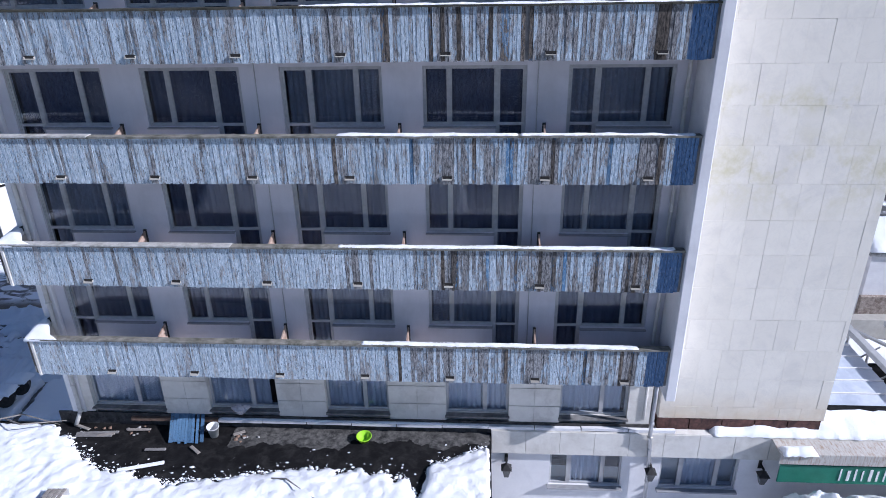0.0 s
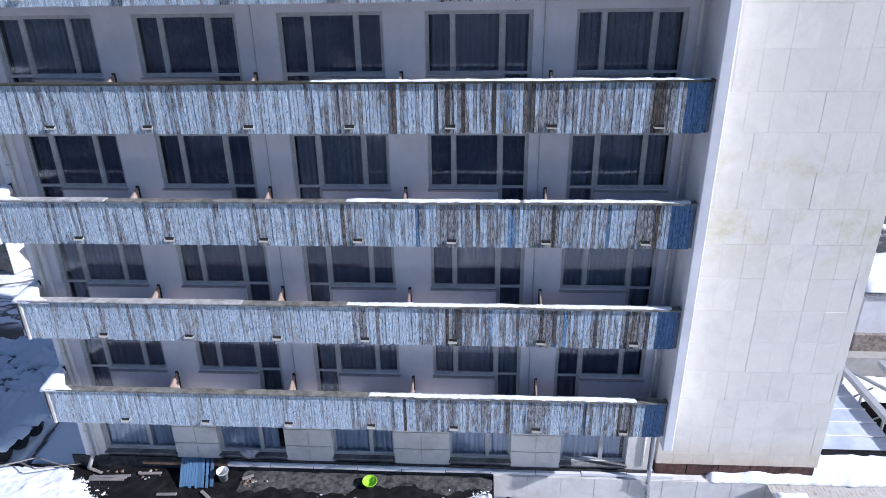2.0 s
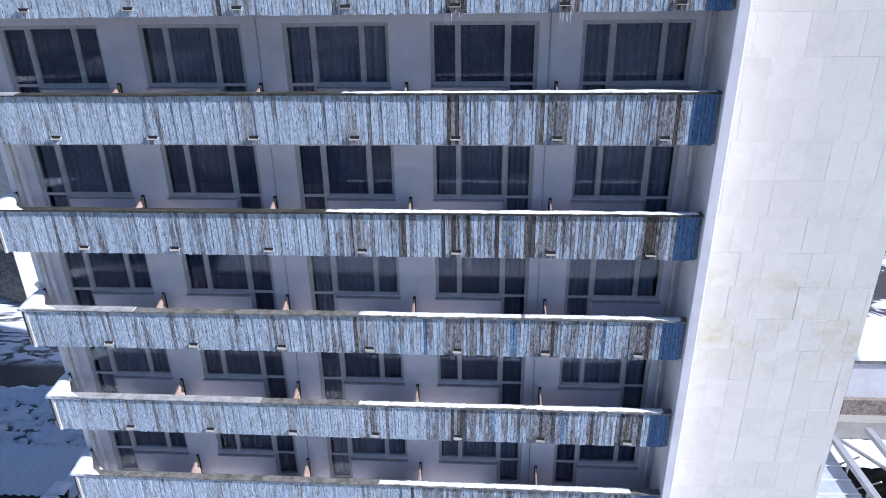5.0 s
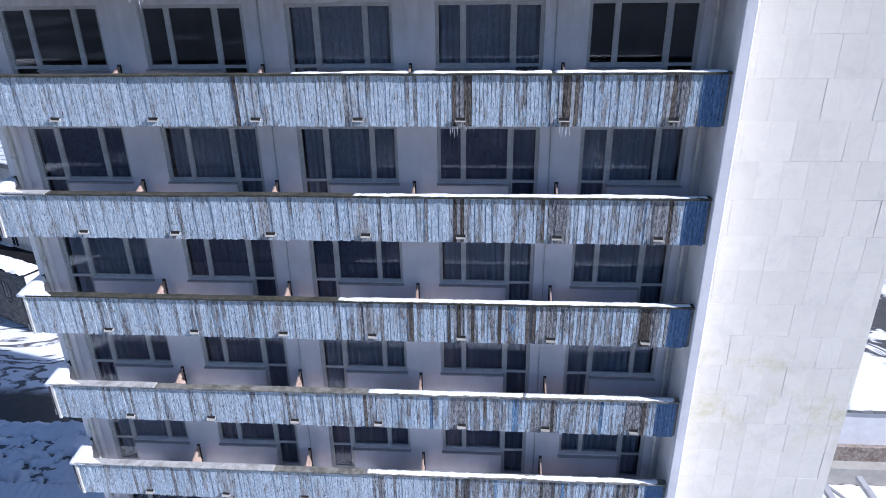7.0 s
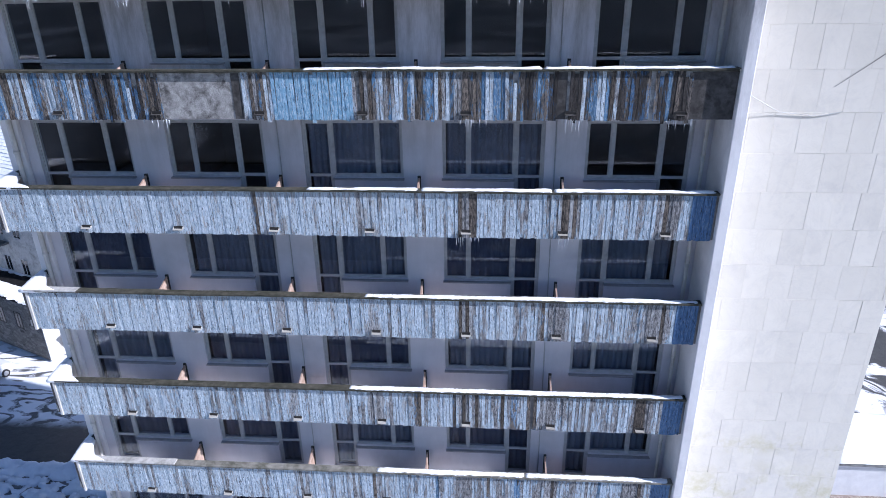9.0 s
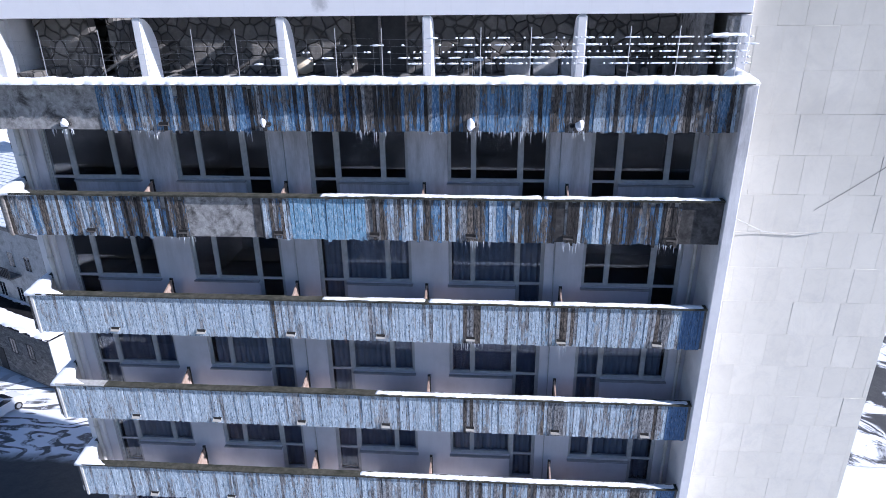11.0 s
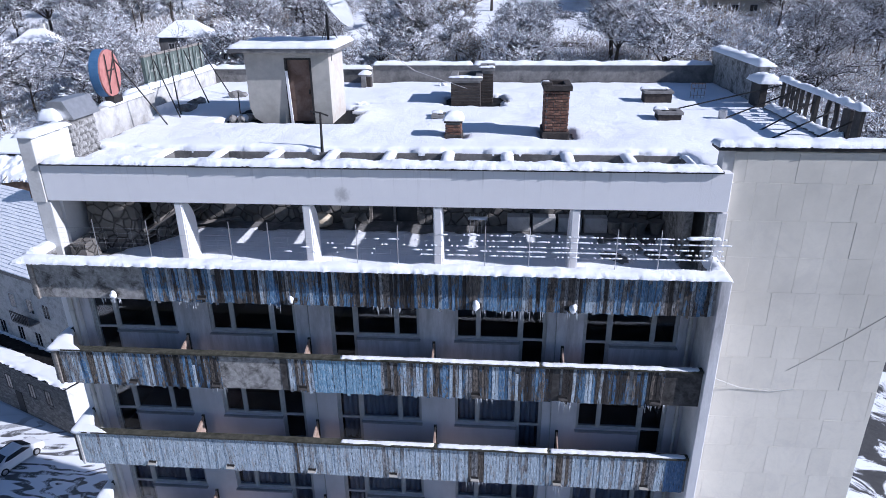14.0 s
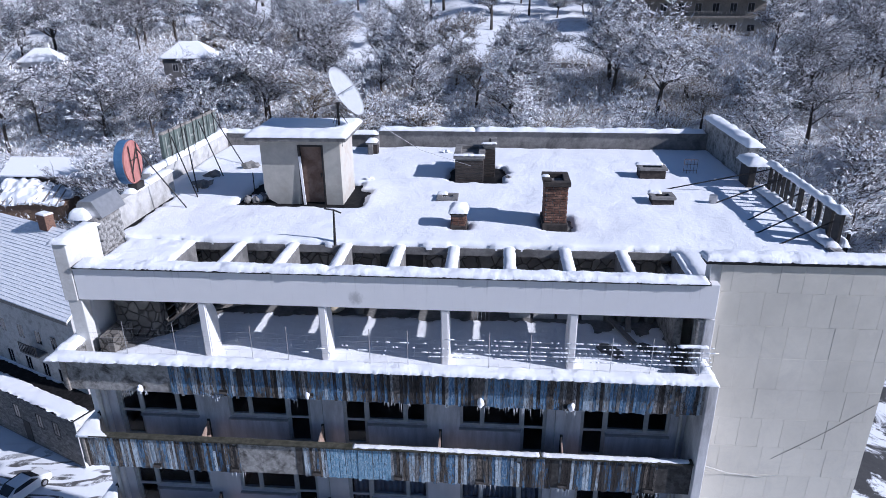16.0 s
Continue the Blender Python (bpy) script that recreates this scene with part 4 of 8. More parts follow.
BOARDS = {m: [board_mesh(m, 0.012, s) for s in range(2)] + [board_mesh(m, 0.05, s + 9) for s in range(2)] for m in (BLUE_A, BLUE_B, BROWN, BLUE_DEEP, BLUE_FRESH, WET_BOARDS, BLUE_UNFADED_SHADED)}


def choose_board(k, x, rng):
    near_drain = min(abs(x - d) for d in DRAINS)
    near_seam = min([abs(x - s) for s in SEAMS[k]] + [9])
    if x > 5.22 and k < 6:                                  # less faded blue, with the fin's cast shadow put into it
        return BLUE_UNFADED_SHADED
    if k == 7:
        return BLUE_DEEP if rng.random() < 0.55 else BLUE_B if rng.random() < 0.5 else WET_BOARDS if rng.random() < 0.7 else BROWN
    if k == 6:
        if -4.2 < x < -2.35:
            return BLUE_FRESH
        if x > 3.3 or 1.3 < x < 2.6 or -7.4 < x < -5.6 or abs(x + 8.2) < 0.35:
            return WET_BOARDS if rng.random() < 0.6 else BROWN if rng.random() < 0.6 else BLUE_DEEP
        return BLUE_B if rng.random() < 0.3 else BLUE_DEEP if rng.random() < 0.5 else BROWN if rng.random() < 0.5 else BLUE_A
    if k <= 2 and x > -0.8 and rng.random() < 0.5:
        return BLUE_B if rng.random() < 0.85 else BLUE_DEEP
    if near_seam < 0.05 and x < -1.5:
        return BLUE_B if rng.random() < 0.6 else BROWN
    if near_seam < 0.05 or (near_drain < 0.2 and x > -1 and rng.random() < (0.08 + 0.07 * k)):
        return BROWN
    worn = 0.06 + 0.5 * smooth(-4, 3, x) + (0.2 if k in (2, 3) else 0.0)
    if k == 3 and 0.0 < x < 2.2:
        return rng.choice((BROWN, BLUE_B, BLUE_B, BLUE_A))
    if rng.random() < worn:
        return BLUE_B
    return BLUE_A


PLATE = plain("orange_rust_plate", (0.30, 0.20, 0.15), (0.48, 0.38, 0.32), 6, 0.85, stain=(0.18, 0.10, 0.06), stain_scale=3)
PALE_RAIL = {1: -5.3, 2: -8.3, 4: -9.9}
RAIL_PALE = plain("bleached_rail", (0.34, 0.335, 0.32), (0.56, 0.55, 0.53), 6, 0.95, stain=(0.16, 0.16, 0.13), stain_scale=2.5, amount=0.6, bump=0.5)
RAIL = plain("weathered_rail", (0.13, 0.125, 0.105), (0.30, 0.29, 0.26), 5, 0.95, stain=(0.05, 0.055, 0.035), stain_scale=2.2, amount=0.75, bump=0.6)


def build_balcony(k):
    rng = random.Random(50 + k)
    z0, z1 = DECK[k], TOPS[k]
    x0 = -11.33
    state = ("pale blue peeling boards", "pale blue peeling boards", "grey-blue peeling boards", "blue and bare brown boards", "pale blue boards with rusty streaks", "light blue boards with brown water stains", "torn blue boards with gaps showing concrete", "dark wet blue boards hung with icicles")[k]
    b = thing("balcony", (0, FACE, z0), "long balcony faced with " + state, "balcony", "front balconies")
    # upper slabs darker, to cut bounce and deepen the shade of their storeys
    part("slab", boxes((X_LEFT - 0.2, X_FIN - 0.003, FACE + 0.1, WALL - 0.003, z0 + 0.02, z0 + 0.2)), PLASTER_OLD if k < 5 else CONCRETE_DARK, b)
    # pale floor layer added to bounce light onto the lower storeys' walls
    if k < 5:
        part("floor_finish", boxes((X_LEFT - 0.15, X_FIN - 0.006, FACE + 0.104, WALL - 0.006, z0 + 0.2, z0 + 0.206)), SNOW if k < 3 else PLASTER, b, "pale floor layer added to bounce light up the wall")
    core = CONCRETE if k >= 6 else CONCRETE_DARK
    part("parapet_core", boxes((x0 + 0.03, X_FIN - 0.006, FACE + 0.03, FACE + 0.1, z0 + 0.03, z1 - 0.02)), core, b)
    # unseen pale lining, added as a reflector inside the recess
    if k < 6:
        part("parapet_lining", boxes((x0 + 0.03, X_FIN - 0.006, FACE + 0.102, FACE + 0.115, z0 + 0.21, z1 - 0.02)), PLASTER, b, "pale inner lining added to bounce light")
    if k == 6:
        for a, c in ((-5.05, -4.86), (2.05, 2.3), (4.88, 5.83)):
            part("bare_patch", boxes((a, c, FACE + 0.022, FACE + 0.029, z0 + 0.04, z1 - 0.03)), SOAKED, b, "blackened wet concrete where boards are missing")
    # boards
    x = x0 + 0.09
    gaps = {6: ((-6.75, -5.05), (-5.05, -4.86), (-2.3, -2.18), (2.05, 2.3), (4.05, 4.12), (4.9, 5.84)), 7: ((-11.35, -8.35), (-7.22, -7.1), (4.95, 5.02)), 3: ((1.78, 1.86),)}.get(k, ())
    while x < X_FIN - 0.075:
        if not any(a < x < c for a, c in gaps):
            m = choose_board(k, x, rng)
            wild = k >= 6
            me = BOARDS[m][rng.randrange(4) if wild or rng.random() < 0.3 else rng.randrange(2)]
            p = new("plank", me)
            p.parent = b
            drop = rng.uniform(-0.01, 0.008) - (rng.choice((0, 0, 0.03, 0.06)) if wild and rng.random() < 0.25 else 0)
            h = z1 - z0 - (rng.uniform(0, 0.35) if wild and rng.random() < 0.06 else 0)
            p.location = (x, 0.03 + rng.uniform(-0.006, 0.004), drop)
            p.scale = (rng.uniform(0.965, 1.03), 1, h)
            p.rotation_euler = (rng.uniform(-0.004, 0.008), (rng.uniform(-0.02, 0.02) if wild else rng.uniform(-0.004, 0.004)), rng.uniform(-0.02, 0.02))
        x += 0.0855
    # return at the free end: corner post, slanting side boards
    part("corner_post", soften(boxes((x0 - 0.0, x0 + 0.075, FACE - 0.02, FACE + 0.06, z0 - 0.02, z1)), 0.008), PLASTER_OLD if k < 6 else GREY_WOOD, b, "pale weathered corner post")
    px, py = x0 - 0.02, FACE + 0.02
    for i in range(3):
        a = i * 0.078
        bm = bmesh.new()
        u = Vector((-0.80, 0.60, 0))
        p0, p1 = Vector((px, py, 0)) + u * a, Vector((px, py, 0)) + u * (a + 0.07)
        nrm = Vector((0.6, 0.8, 0)) * 0.022
        prism(bm, [(p0.x, p0.y), (p1.x, p1.y), (p1.x + nrm.x, p1.y + nrm.y), (p0.x + nrm.x, p0.y + nrm.y)], "z", z0 + rng.uniform(-0.02, 0.02), z1 - rng.uniform(0, 0.02))
        part("side_plank", bm, BROWN if k < 6 else GREY_WOOD, b)
    bm = boxes((x0 - 0.24, x0 - 0.17, FACE + 0.2, WALL - 0.05, z0 + 0.03, z1 - 0.02))
    part("side_core", bm, CONCRETE_DARK, b)
    if k < 7:                                               # dark bracket stub where the pipe passes the rail
        part("pipe_bracket", prism(bmesh.new(), [(-11.44, z1 + 0.05), (-11.18, z1 + 0.05), (-11.2, z1 + 0.2), (-11.3, z1 + 0.17)], "y", WALL - 0.25, WALL - 0.06), METAL_DARK, b, "small dark bracket stub")
    # rail board with gentle sag
    bm = bmesh.new()
    n = 60
    prev = None
    for i in range(n + 1):
        xx = x0 + 0.0 + (X_FIN - 0.02 - x0) * i / n
        zz = z1 + 0.012 * wobble(xx, k, 0.6, 5) + 0.006 * wobble(xx, k, 3.0, 5)
        ring = [bm.verts.new((xx, yy, zz + dz)) for yy, dz in ((FACE - 0.055, 0.0), (FACE + 0.17, 0.0), (FACE + 0.17, 0.045), (FACE - 0.055, 0.045))]
        if prev:
            for q in range(4):
                bm.faces.new((prev[q], prev[(q + 1) % 4], ring[(q + 1) % 4], ring[q]))
        else:
            bm.faces.new(ring[::-1])
        prev = ring
    bm.faces.new(prev)
    part("rail_board", bm, RAIL if k < 3 else MOSS if k < 7 else METAL_DARK, b, "mossy weathered rail board")
    if k in PALE_RAIL:                                      # bleached length of the rail towards the free end
        part("rail_cover", soften(boxes((x0 + 0.02, PALE_RAIL[k], FACE - 0.062, FACE + 0.178, z1 + 0.02, z1 + 0.062)), 0.006), RAIL_PALE, b, "bleached grey rail cover")
    # outlets through the boarding
    for i, d in enumerate(DRAINS):
        if k == 7 and i in (3, 6):
            continue
        s = part("drain_spout", soften(boxes((d - 0.115, d + 0.115, FACE - 0.11, FACE + 0.06, z0 + 0.137, z0 + 0.15), (d - 0.12, d - 0.112, FACE - 0.045, FACE + 0.06, z0 + 0.15, z0 + 0.19), (d + 0.112, d + 0.12, FACE - 0.045, FACE + 0.06, z0 + 0.15, z0 + 0.19)), 0.003), PLASTER_GREY if k < 6 else SOAKED, b)
        part("outlet", boxes((d - 0.11, d + 0.11, FACE - 0.016, FACE + 0.02, z0 + 0.152, z0 + 0.215)), METAL_DARK, s)
    # triangular partitions between the rooms
    for i in range(4 if k < 7 else 0):
        xx = BAYS[i + 1] - 0.55
        bm = prism(bmesh.new(), [(FACE + 0.24, z0 + 0.2), (WALL - 0.3, z0 + 0.2), (WALL - 0.3, z1 + 0.10), (FACE + 0.24, z1 - 0.10)], "x", xx - 0.02, xx + 0.02)
        s = part("partition", bm, PLATE, b, "rusty triangular partition plate")
        part("edge_strip", prism(bmesh.new(), [(WALL - 0.297, z0 + 0.2), (WALL - 0.25, z0 + 0.2), (WALL - 0.25, z1 + 0.14), (WALL - 0.297, z1 + 0.14)], "x", xx - 0.04, xx + 0.04), METAL_DARK, s)
    return b


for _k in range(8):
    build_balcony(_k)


def balcony_snow():
    spans = {0: ((-2.2, 5.0),), 1: ((-2.6, 5.6),), 2: ((-2.4, 1.75), (1.8, 5.7)), 3: ((-3.0, 5.75),), 4: ((-2.4, 5.75),), 5: ((-3.6, -1.0), (-0.9, 2.1), (2.15, 5.75)), 6: ((-3.4, 1.75), (1.8, 5.75))}
    for k, rows in spans.items():
        for a, b in rows:
            solo("rail_snow", snow_bank(a, b, FACE - 0.03, FACE + 0.16, TOPS[k] + 0.045, 0.036, 0.05, k * 3 + a, 0.7, 0.03), SNOW, ((a + b) / 2, FACE, TOPS[k] + 0.045), "thin strip of snow on a balcony rail", "snow", "rail snow", "stuff", smooth=True)
    for k in range(7):                                      # wedge of snow on the free end
        z, bm = TOPS[k], bmesh.new()
        corners = [Vector(c) for c in ((-11.44, FACE - 0.065), (-10.5 + 0.07 * (k % 3), FACE - 0.04), (-10.85, FACE + 0.20), (-11.18, WALL - 0.40), (-11.31, WALL - 0.03), (-11.46, WALL + 0.05), (-11.50, WALL - 0.55))]
        line = [a.lerp(b, q / 8) for a, b in zip(corners, corners[1:] + corners[:1]) for q in range(8)]
        mid = Vector((-11.24, FACE + 0.32))
        rings = []
        for scale, dz in ((1.0, -0.02), (1.0, 0.05), (0.975, 0.075), (0.90, 0.09), (0.6, 0.10), (0.3, 0.105)):
            rings.append([bm.verts.new((p.x + 0.022 * wobble(p.x, p.y, 9, k) * scale, p.y + 0.012 * wobble(p.x, p.y, 13, k + 4), z + dz * (0.8 + 0.9 * (p.y - FACE)) + 0.008 * wobble(p.x, p.y, 6, k + 8))) for p in (mid + (c - mid) * scale for c in line)])
        n = len(line)
        for u, v in zip(rings, rings[1:]):
            for q in range(n):
                bm.faces.new((u[q], u[(q + 1) % n], v[(q + 1) % n], v[q]))
        bm.faces.new(rings[-1]), bm.faces.new(rings[0][::-1])
        solo("snow_drift", bm, SNOW, (-11.5, 16.1, z), "smooth wedge of snow on a balcony's free end", "snow", "end drifts", "stuff", smooth=True)
    solo("snow_strip", snow_bank(-11.6, 6.05, FACE - 0.28, FACE + 0.22, TOPS[7] + 0.045, 0.13, 0.045, 77, 0.3, 0.05), SNOW, (0, FACE, TOPS[7]), "thick ragged snow on the terrace parapet", "snow", kind="stuff", smooth=True)
    solo("snow_strip", snow_bank(-11.6, -11.1, FACE + 0.1, 17.4, TOPS[7] + 0.045, 0.2, 0.09, 78, 0.45, 0.05), SNOW, (-11.3, 16.5, TOPS[7]), "snow on the terrace's end parapet", "snow", kind="stuff", smooth=True)
    solo("snow_strip", snow_bank(5.62, 6.05, FACE + 0.1, 16.4, TOPS[7] + 0.045, 0.2, 0.09, 79, 0.45, 0.05), SNOW, (5.85, 16, TOPS[7]), "snow on the terrace's other end parapet", "snow", kind="stuff", smooth=True)
    solo("wall_terrace_ledge", boxes((-11.5, 5.98, FACE - 0.2, FACE + 0.16, TOPS[7] - 0.0, TOPS[7] + 0.04), (5.6, 6.0, FACE + 0.16, 16.4, 24.9, TOPS[7] + 0.04), (-11.5, -11.15, FACE + 0.16, 17.4, 24.9, TOPS[7] + 0.04)), CONCRETE, (0, FACE, TOPS[7]), "concrete coping of the terrace parapet", "parapet", kind="structure")


balcony_snow()

# ---- podium in front, with what lies on it ----


def edge_of(x):
    pts = ((-30, 16.3), (-12.6, 16.3), (-11.8, 16.05), (-9.9, 14.55), (-7.4, 14.0), (-5.3, 14.4), (-3.5, 14.7), (-1.05, 14.45), (-0.8, 14.05), (-0.62, 13.8), (-0.45, 14.9), (0.3, 15.3), (1.29, 15.85))
    for (a, p), (b, q) in zip(pts, pts[1:]):
        if a <= x <= b:
            return p + (q - p) * (x - a) / (b - a)
    return 14.0


def build_podium():
    bm = boxes((-34, 1.28, 4.0, 16.45, -0.6, 3.0))
    solo("roof_podium", bm, ROOF_FELT, (-8, 10, -0.6), "flat podium roof of black wet felt", "roof", kind="structure")

    bm = snow_field(-30, 1.24, 8.0, 16.3, 0.09, lambda x, y: 3.10 + 0.10 * smooth(0, 0.8, edge_of(x) - y) + 0.05 * wobble(x, y, 1.1, 4) + 0.045 * wobble(x, y, 4, 9) + 0.035 * wobble(x, y, 9, 2) + 0.03 * wobble(x, y, 17, 6),
                    lambda x, y: y < edge_of(x) + 0.20 * wobble(x, y, 2.2, 3) + 0.14 * wobble(x, y, 6, 5) + 0.08 * wobble(x, y, 15, 5), 0.10)
    solo("podium_snow", bm, SNOW, (-8, 12, 3), "lumpy melting snow on the podium roof", "snow", kind="stuff", smooth=True)
    # kerb and sheet-metal coping at the foot of the front
    bm = boxes((-11.9, X_FIN, 16.45, WALL - 0.1, 2.9, 3.42))
    solo("wall_kerb", bm, SOAKED, (-3, 16.5, 2.9), "dark kerb under the lower windows", "kerb", kind="structure")
    cop = thing("coping", (-1.5, 16.4, 3.2), "dented light sheet-metal coping in short lengths", "coping")
    x = -9.6
    rng = random.Random(3)
    while x < 5.7:
        w = 1.35
        z = 3.3 + rng.uniform(-0.015, 0.015)
        part("sheet", soften(boxes((x, x + w - 0.02, 16.36, 16.46, z, z + 0.03), (x, x + w - 0.02, 16.345, 16.36, z - 0.07, z + 0.03)), 0.004), PLASTER if x > -7.0 else RUST, cop)
        x += w
    # ground floor beside the podium
    bm = bmesh.new()
    y0, y1 = 16.45, 16.8
    wins = ((3.06, 5.2), (6.34, 8.6))
    xs = [1.28] + [v for w in wins for v in w] + [26.0]
    for i in range(0, len(xs), 2):
        box(bm, xs[i], xs[i + 1], y0, y1, -0.6, 2.36)
    for a, b in wins:
        box(bm, a, b, y0, y1, -0.6, 1.1)
    solo("wall_ground_floor", bm, PLASTER, (8, 16.6, -0.6), "white plastered ground-floor wall", "wall", kind="structure")
    ob = solo("wall_ground_band", boxes((1.28, 26.0, y0 - 0.12, y1, 2.362, 3.22)), STONE_BEIGE, (8, 16.5, 2.36), "beige cladding band over the ground floor", "wall", kind="structure")
    for i in range(12):
        part("slab", soften(boxes((1.3 + i * 1.0, 2.29 + i * 1.0, y0 - 0.145, y0 - 0.122, 2.38, 3.2)), 0.006), STONE_BEIGE, ob)
    for a, b in wins:
        w = thing("window", (a, y0, 1.1), "three-light ground-floor window, pale frame, drawn curtain", "window", "ground-floor windows", "structure")
        m1, m2 = a + (b - a) * 0.27, a + (b - a) * 0.74
        part("frame", soften(boxes((a, a + 0.06, y0 + 0.06, y0 + 0.14, 1.1, 2.36), (b - 0.06, b, y0 + 0.06, y0 + 0.14, 1.1, 2.36), (m1 - 0.07, m1 + 0.07, y0 + 0.06, y0 + 0.14, 1.16, 2.3), (m2 - 0.07, m2 + 0.07, y0 + 0.06, y0 + 0.14, 1.16, 2.3),
                                   (a + 0.06, b - 0.06, y0 + 0.06, y0 + 0.14, 1.1, 1.16), (a + 0.06, b - 0.06, y0 + 0.06, y0 + 0.14, 2.3, 2.36)), 0.006), FRAME_PAINT, w)
        for p, q in ((a + 0.06, m1 - 0.07), (m1 + 0.07, m2 - 0.07), (m2 + 0.07, b - 0.06)):
            pane("pane", p, q, 1.16, 2.3, y0 + 0.1, w)
        part("sill", soften(boxes((a - 0.06, b + 0.06, y0 - 0.16, y0 + 0.06, 1.03, 1.09)), 0.01), SILL, w)
        c = build_curtain(1.0, 1.2, 40, 0.03, CURTAIN_MATS[2], "grey-blue drawn curtain behind a ground-floor window")
        c.location = (m1 + 0.05, y0 + 0.2, 1.12)
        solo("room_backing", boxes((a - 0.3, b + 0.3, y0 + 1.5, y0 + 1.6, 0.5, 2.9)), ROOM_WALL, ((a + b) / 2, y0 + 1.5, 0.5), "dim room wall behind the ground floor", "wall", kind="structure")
    solo("roof_ground_floor", boxes((X_PIER_R + 0.02, 26.0, y1 + 0.002, 17.9, 2.7, 3.2)), ROOF_FELT, (18, 17.3, 2.7), "dark flat roof over the ground floor", "roof", kind="structure")
    solo("snow_strip", snow_bank(7.6, 26.0, 16.3, 17.6, 3.22, 0.2, 0.14, 61, 0.5, 0.06), SNOW, (12, 16.8, 3.2), "snow along the ground floor's roof edge", "snow", kind="stuff", smooth=True)
    # canopy with a sign board
    can = thing("canopy", (12, 15.7, 2.2), "entrance canopy with rusty metal edge and green sign board", "canopy")
    part("edge_sheet", soften(boxes((9.3, 26, 15.7, 16.33, 3.12, 3.16), (9.3, 26, 15.68, 15.7, 2.8, 3.16)), 0.006), plain("rust_streaked_sheet", (0.45, 0.42, 0.38), (0.58, 0.56, 0.52), 6, 0.6, stain=(0.30, 0.18, 0.10), stain_scale=5, stretch=(4, 1, 0.6), amount=0.7), can)
    part("sign_board", soften(boxes((9.4, 26, 15.74, 15.8, 2.1, 2.72)), 0.006), plain("green_board", (0.02, 0.16, 0.10), (0.035, 0.21, 0.14), 3, 0.5), can, "green painted sign board")
    white = plain("white_letter_paint", (0.72, 0.73, 0.72), (0.80, 0.80, 0.79), 4, 0.6)
    for k in range(20):                                     # unlettered strokes
        x = 11.05 + k * 0.2
        part("letter_bar", soften(boxes((x, x + (0.05, 0.09, 0.06)[k % 3], 15.722, 15.738, 2.22, 2.64 - 0.05 * (k % 2))), 0.008), white, can, "plain white letter stroke")
    solo("canopy_snow", snow_bank(9.5, 26, 13.6, 15.66, 1.5, 1.0, 0.1, 62, 0.5, 0.1), SNOW, (14, 14.6, 1.5), "big heap of snow before the canopy", "snow", kind="stuff", smooth=True)
    solo("canopy_snow", snow_bank(9.35, 10.3, 15.6, 16.0, 3.16, 0.16, 0.08, 63), SNOW, (9.8, 15.8, 3.16), "small loaf of snow on the canopy edge", "snow", kind="stuff", smooth=True)
    solo("forecourt_heap", boxes((9.4, 26, 13.5, 15.68, -0.6, 1.5)), SNOW, (14, 14.6, -0.6), "banked snow beside the entrance", "snow", kind="stuff")
    # wall lanterns
    for i, x in enumerate((1.75, 5.98, 9.2)):
        l = thing("wall_lantern", (x, y0, 1.85), "black iron wall lantern with glass sides", "lantern", "wall lanterns")
        part("bracket", soften(boxes((x - 0.03, x + 0.03, y0 - 0.3, y0, 2.12, 2.16), (x - 0.05, x + 0.05, y0 - 0.02, y0, 1.95, 2.25)), 0.004), METAL_DARK, l)
        bm = bmesh.new()
        bmesh.ops.create_cone(bm, segments=4, radius1=0.22, radius2=0.02, depth=0.16, cap_ends=True, matrix=pose(x, y0 - 0.3, 2.05, 0, 0, 45))
        part("cap", bm, METAL_DARK, l)
        bm = bmesh.new()
        bmesh.ops.create_cone(bm, segments=4, radius1=0.09, radius2=0.17, depth=0.3, cap_ends=True, matrix=pose(x, y0 - 0.3, 1.8, 0, 0, 45))
        part("glass_body", bm, plain("smoky_glass", (0.10, 0.10, 0.10), (0.16, 0.155, 0.15), 5, 0.2), l)


build_podium()


def pipe(name, points, r, material, label, sides=8):
    bm = tube(bmesh.new(), points, r, sides)
    for p in points[1:-1]:
        bmesh.ops.create_cone(bm, segments=sides, radius1=r * 1.25, radius2=r * 1.25, depth=0.06, cap_ends=True, matrix=Matrix.Translation(p))
    return solo(name, bm, material, points[-1], label, "pipe", smooth=True)


pipe("downpipe", [(-11.16, WALL - 0.2, 25.2)] + [(-11.16, WALL - 0.2, 24.0 - 2.795 * i) for i in range(8)] + [(-11.16, WALL - 0.2, 3.5), (-11.3, 16.25, 3.1)], 0.065, PIPE, "cream-painted downpipe beside the corner pilaster")
pipe("downpipe", [(5.66, WALL - 0.1, 25.2)] + [(5.66, WALL - 0.1, 24.0 - 2.795 * i) for i in range(8)] + [(5.66, WALL - 0.1, 3.6)], 0.05, PIPE, "slim downpipe in the inner corner by the fin wall")
pipe("downpipe", [(5.83, 16.2, 5.5), (5.83, 16.2, 3.7), (5.83, 16.2, 3.2), (5.9, 16.28, 2.7), (5.95, 16.28, 1.5), (5.95, 16.28, -0.4)], 0.06, METAL_GREY, "weathered downpipe running past the kerb")


for _x in (-4.5, 2.23):
    pipe("wall_cable", [(_x, WALL - 0.012, 25.0), (_x + 0.01, WALL - 0.012, 14.0), (_x, WALL - 0.012, 5.6)], 0.014, FRAME_PAINT, "thin grey cable running down the plastered wall", 5)


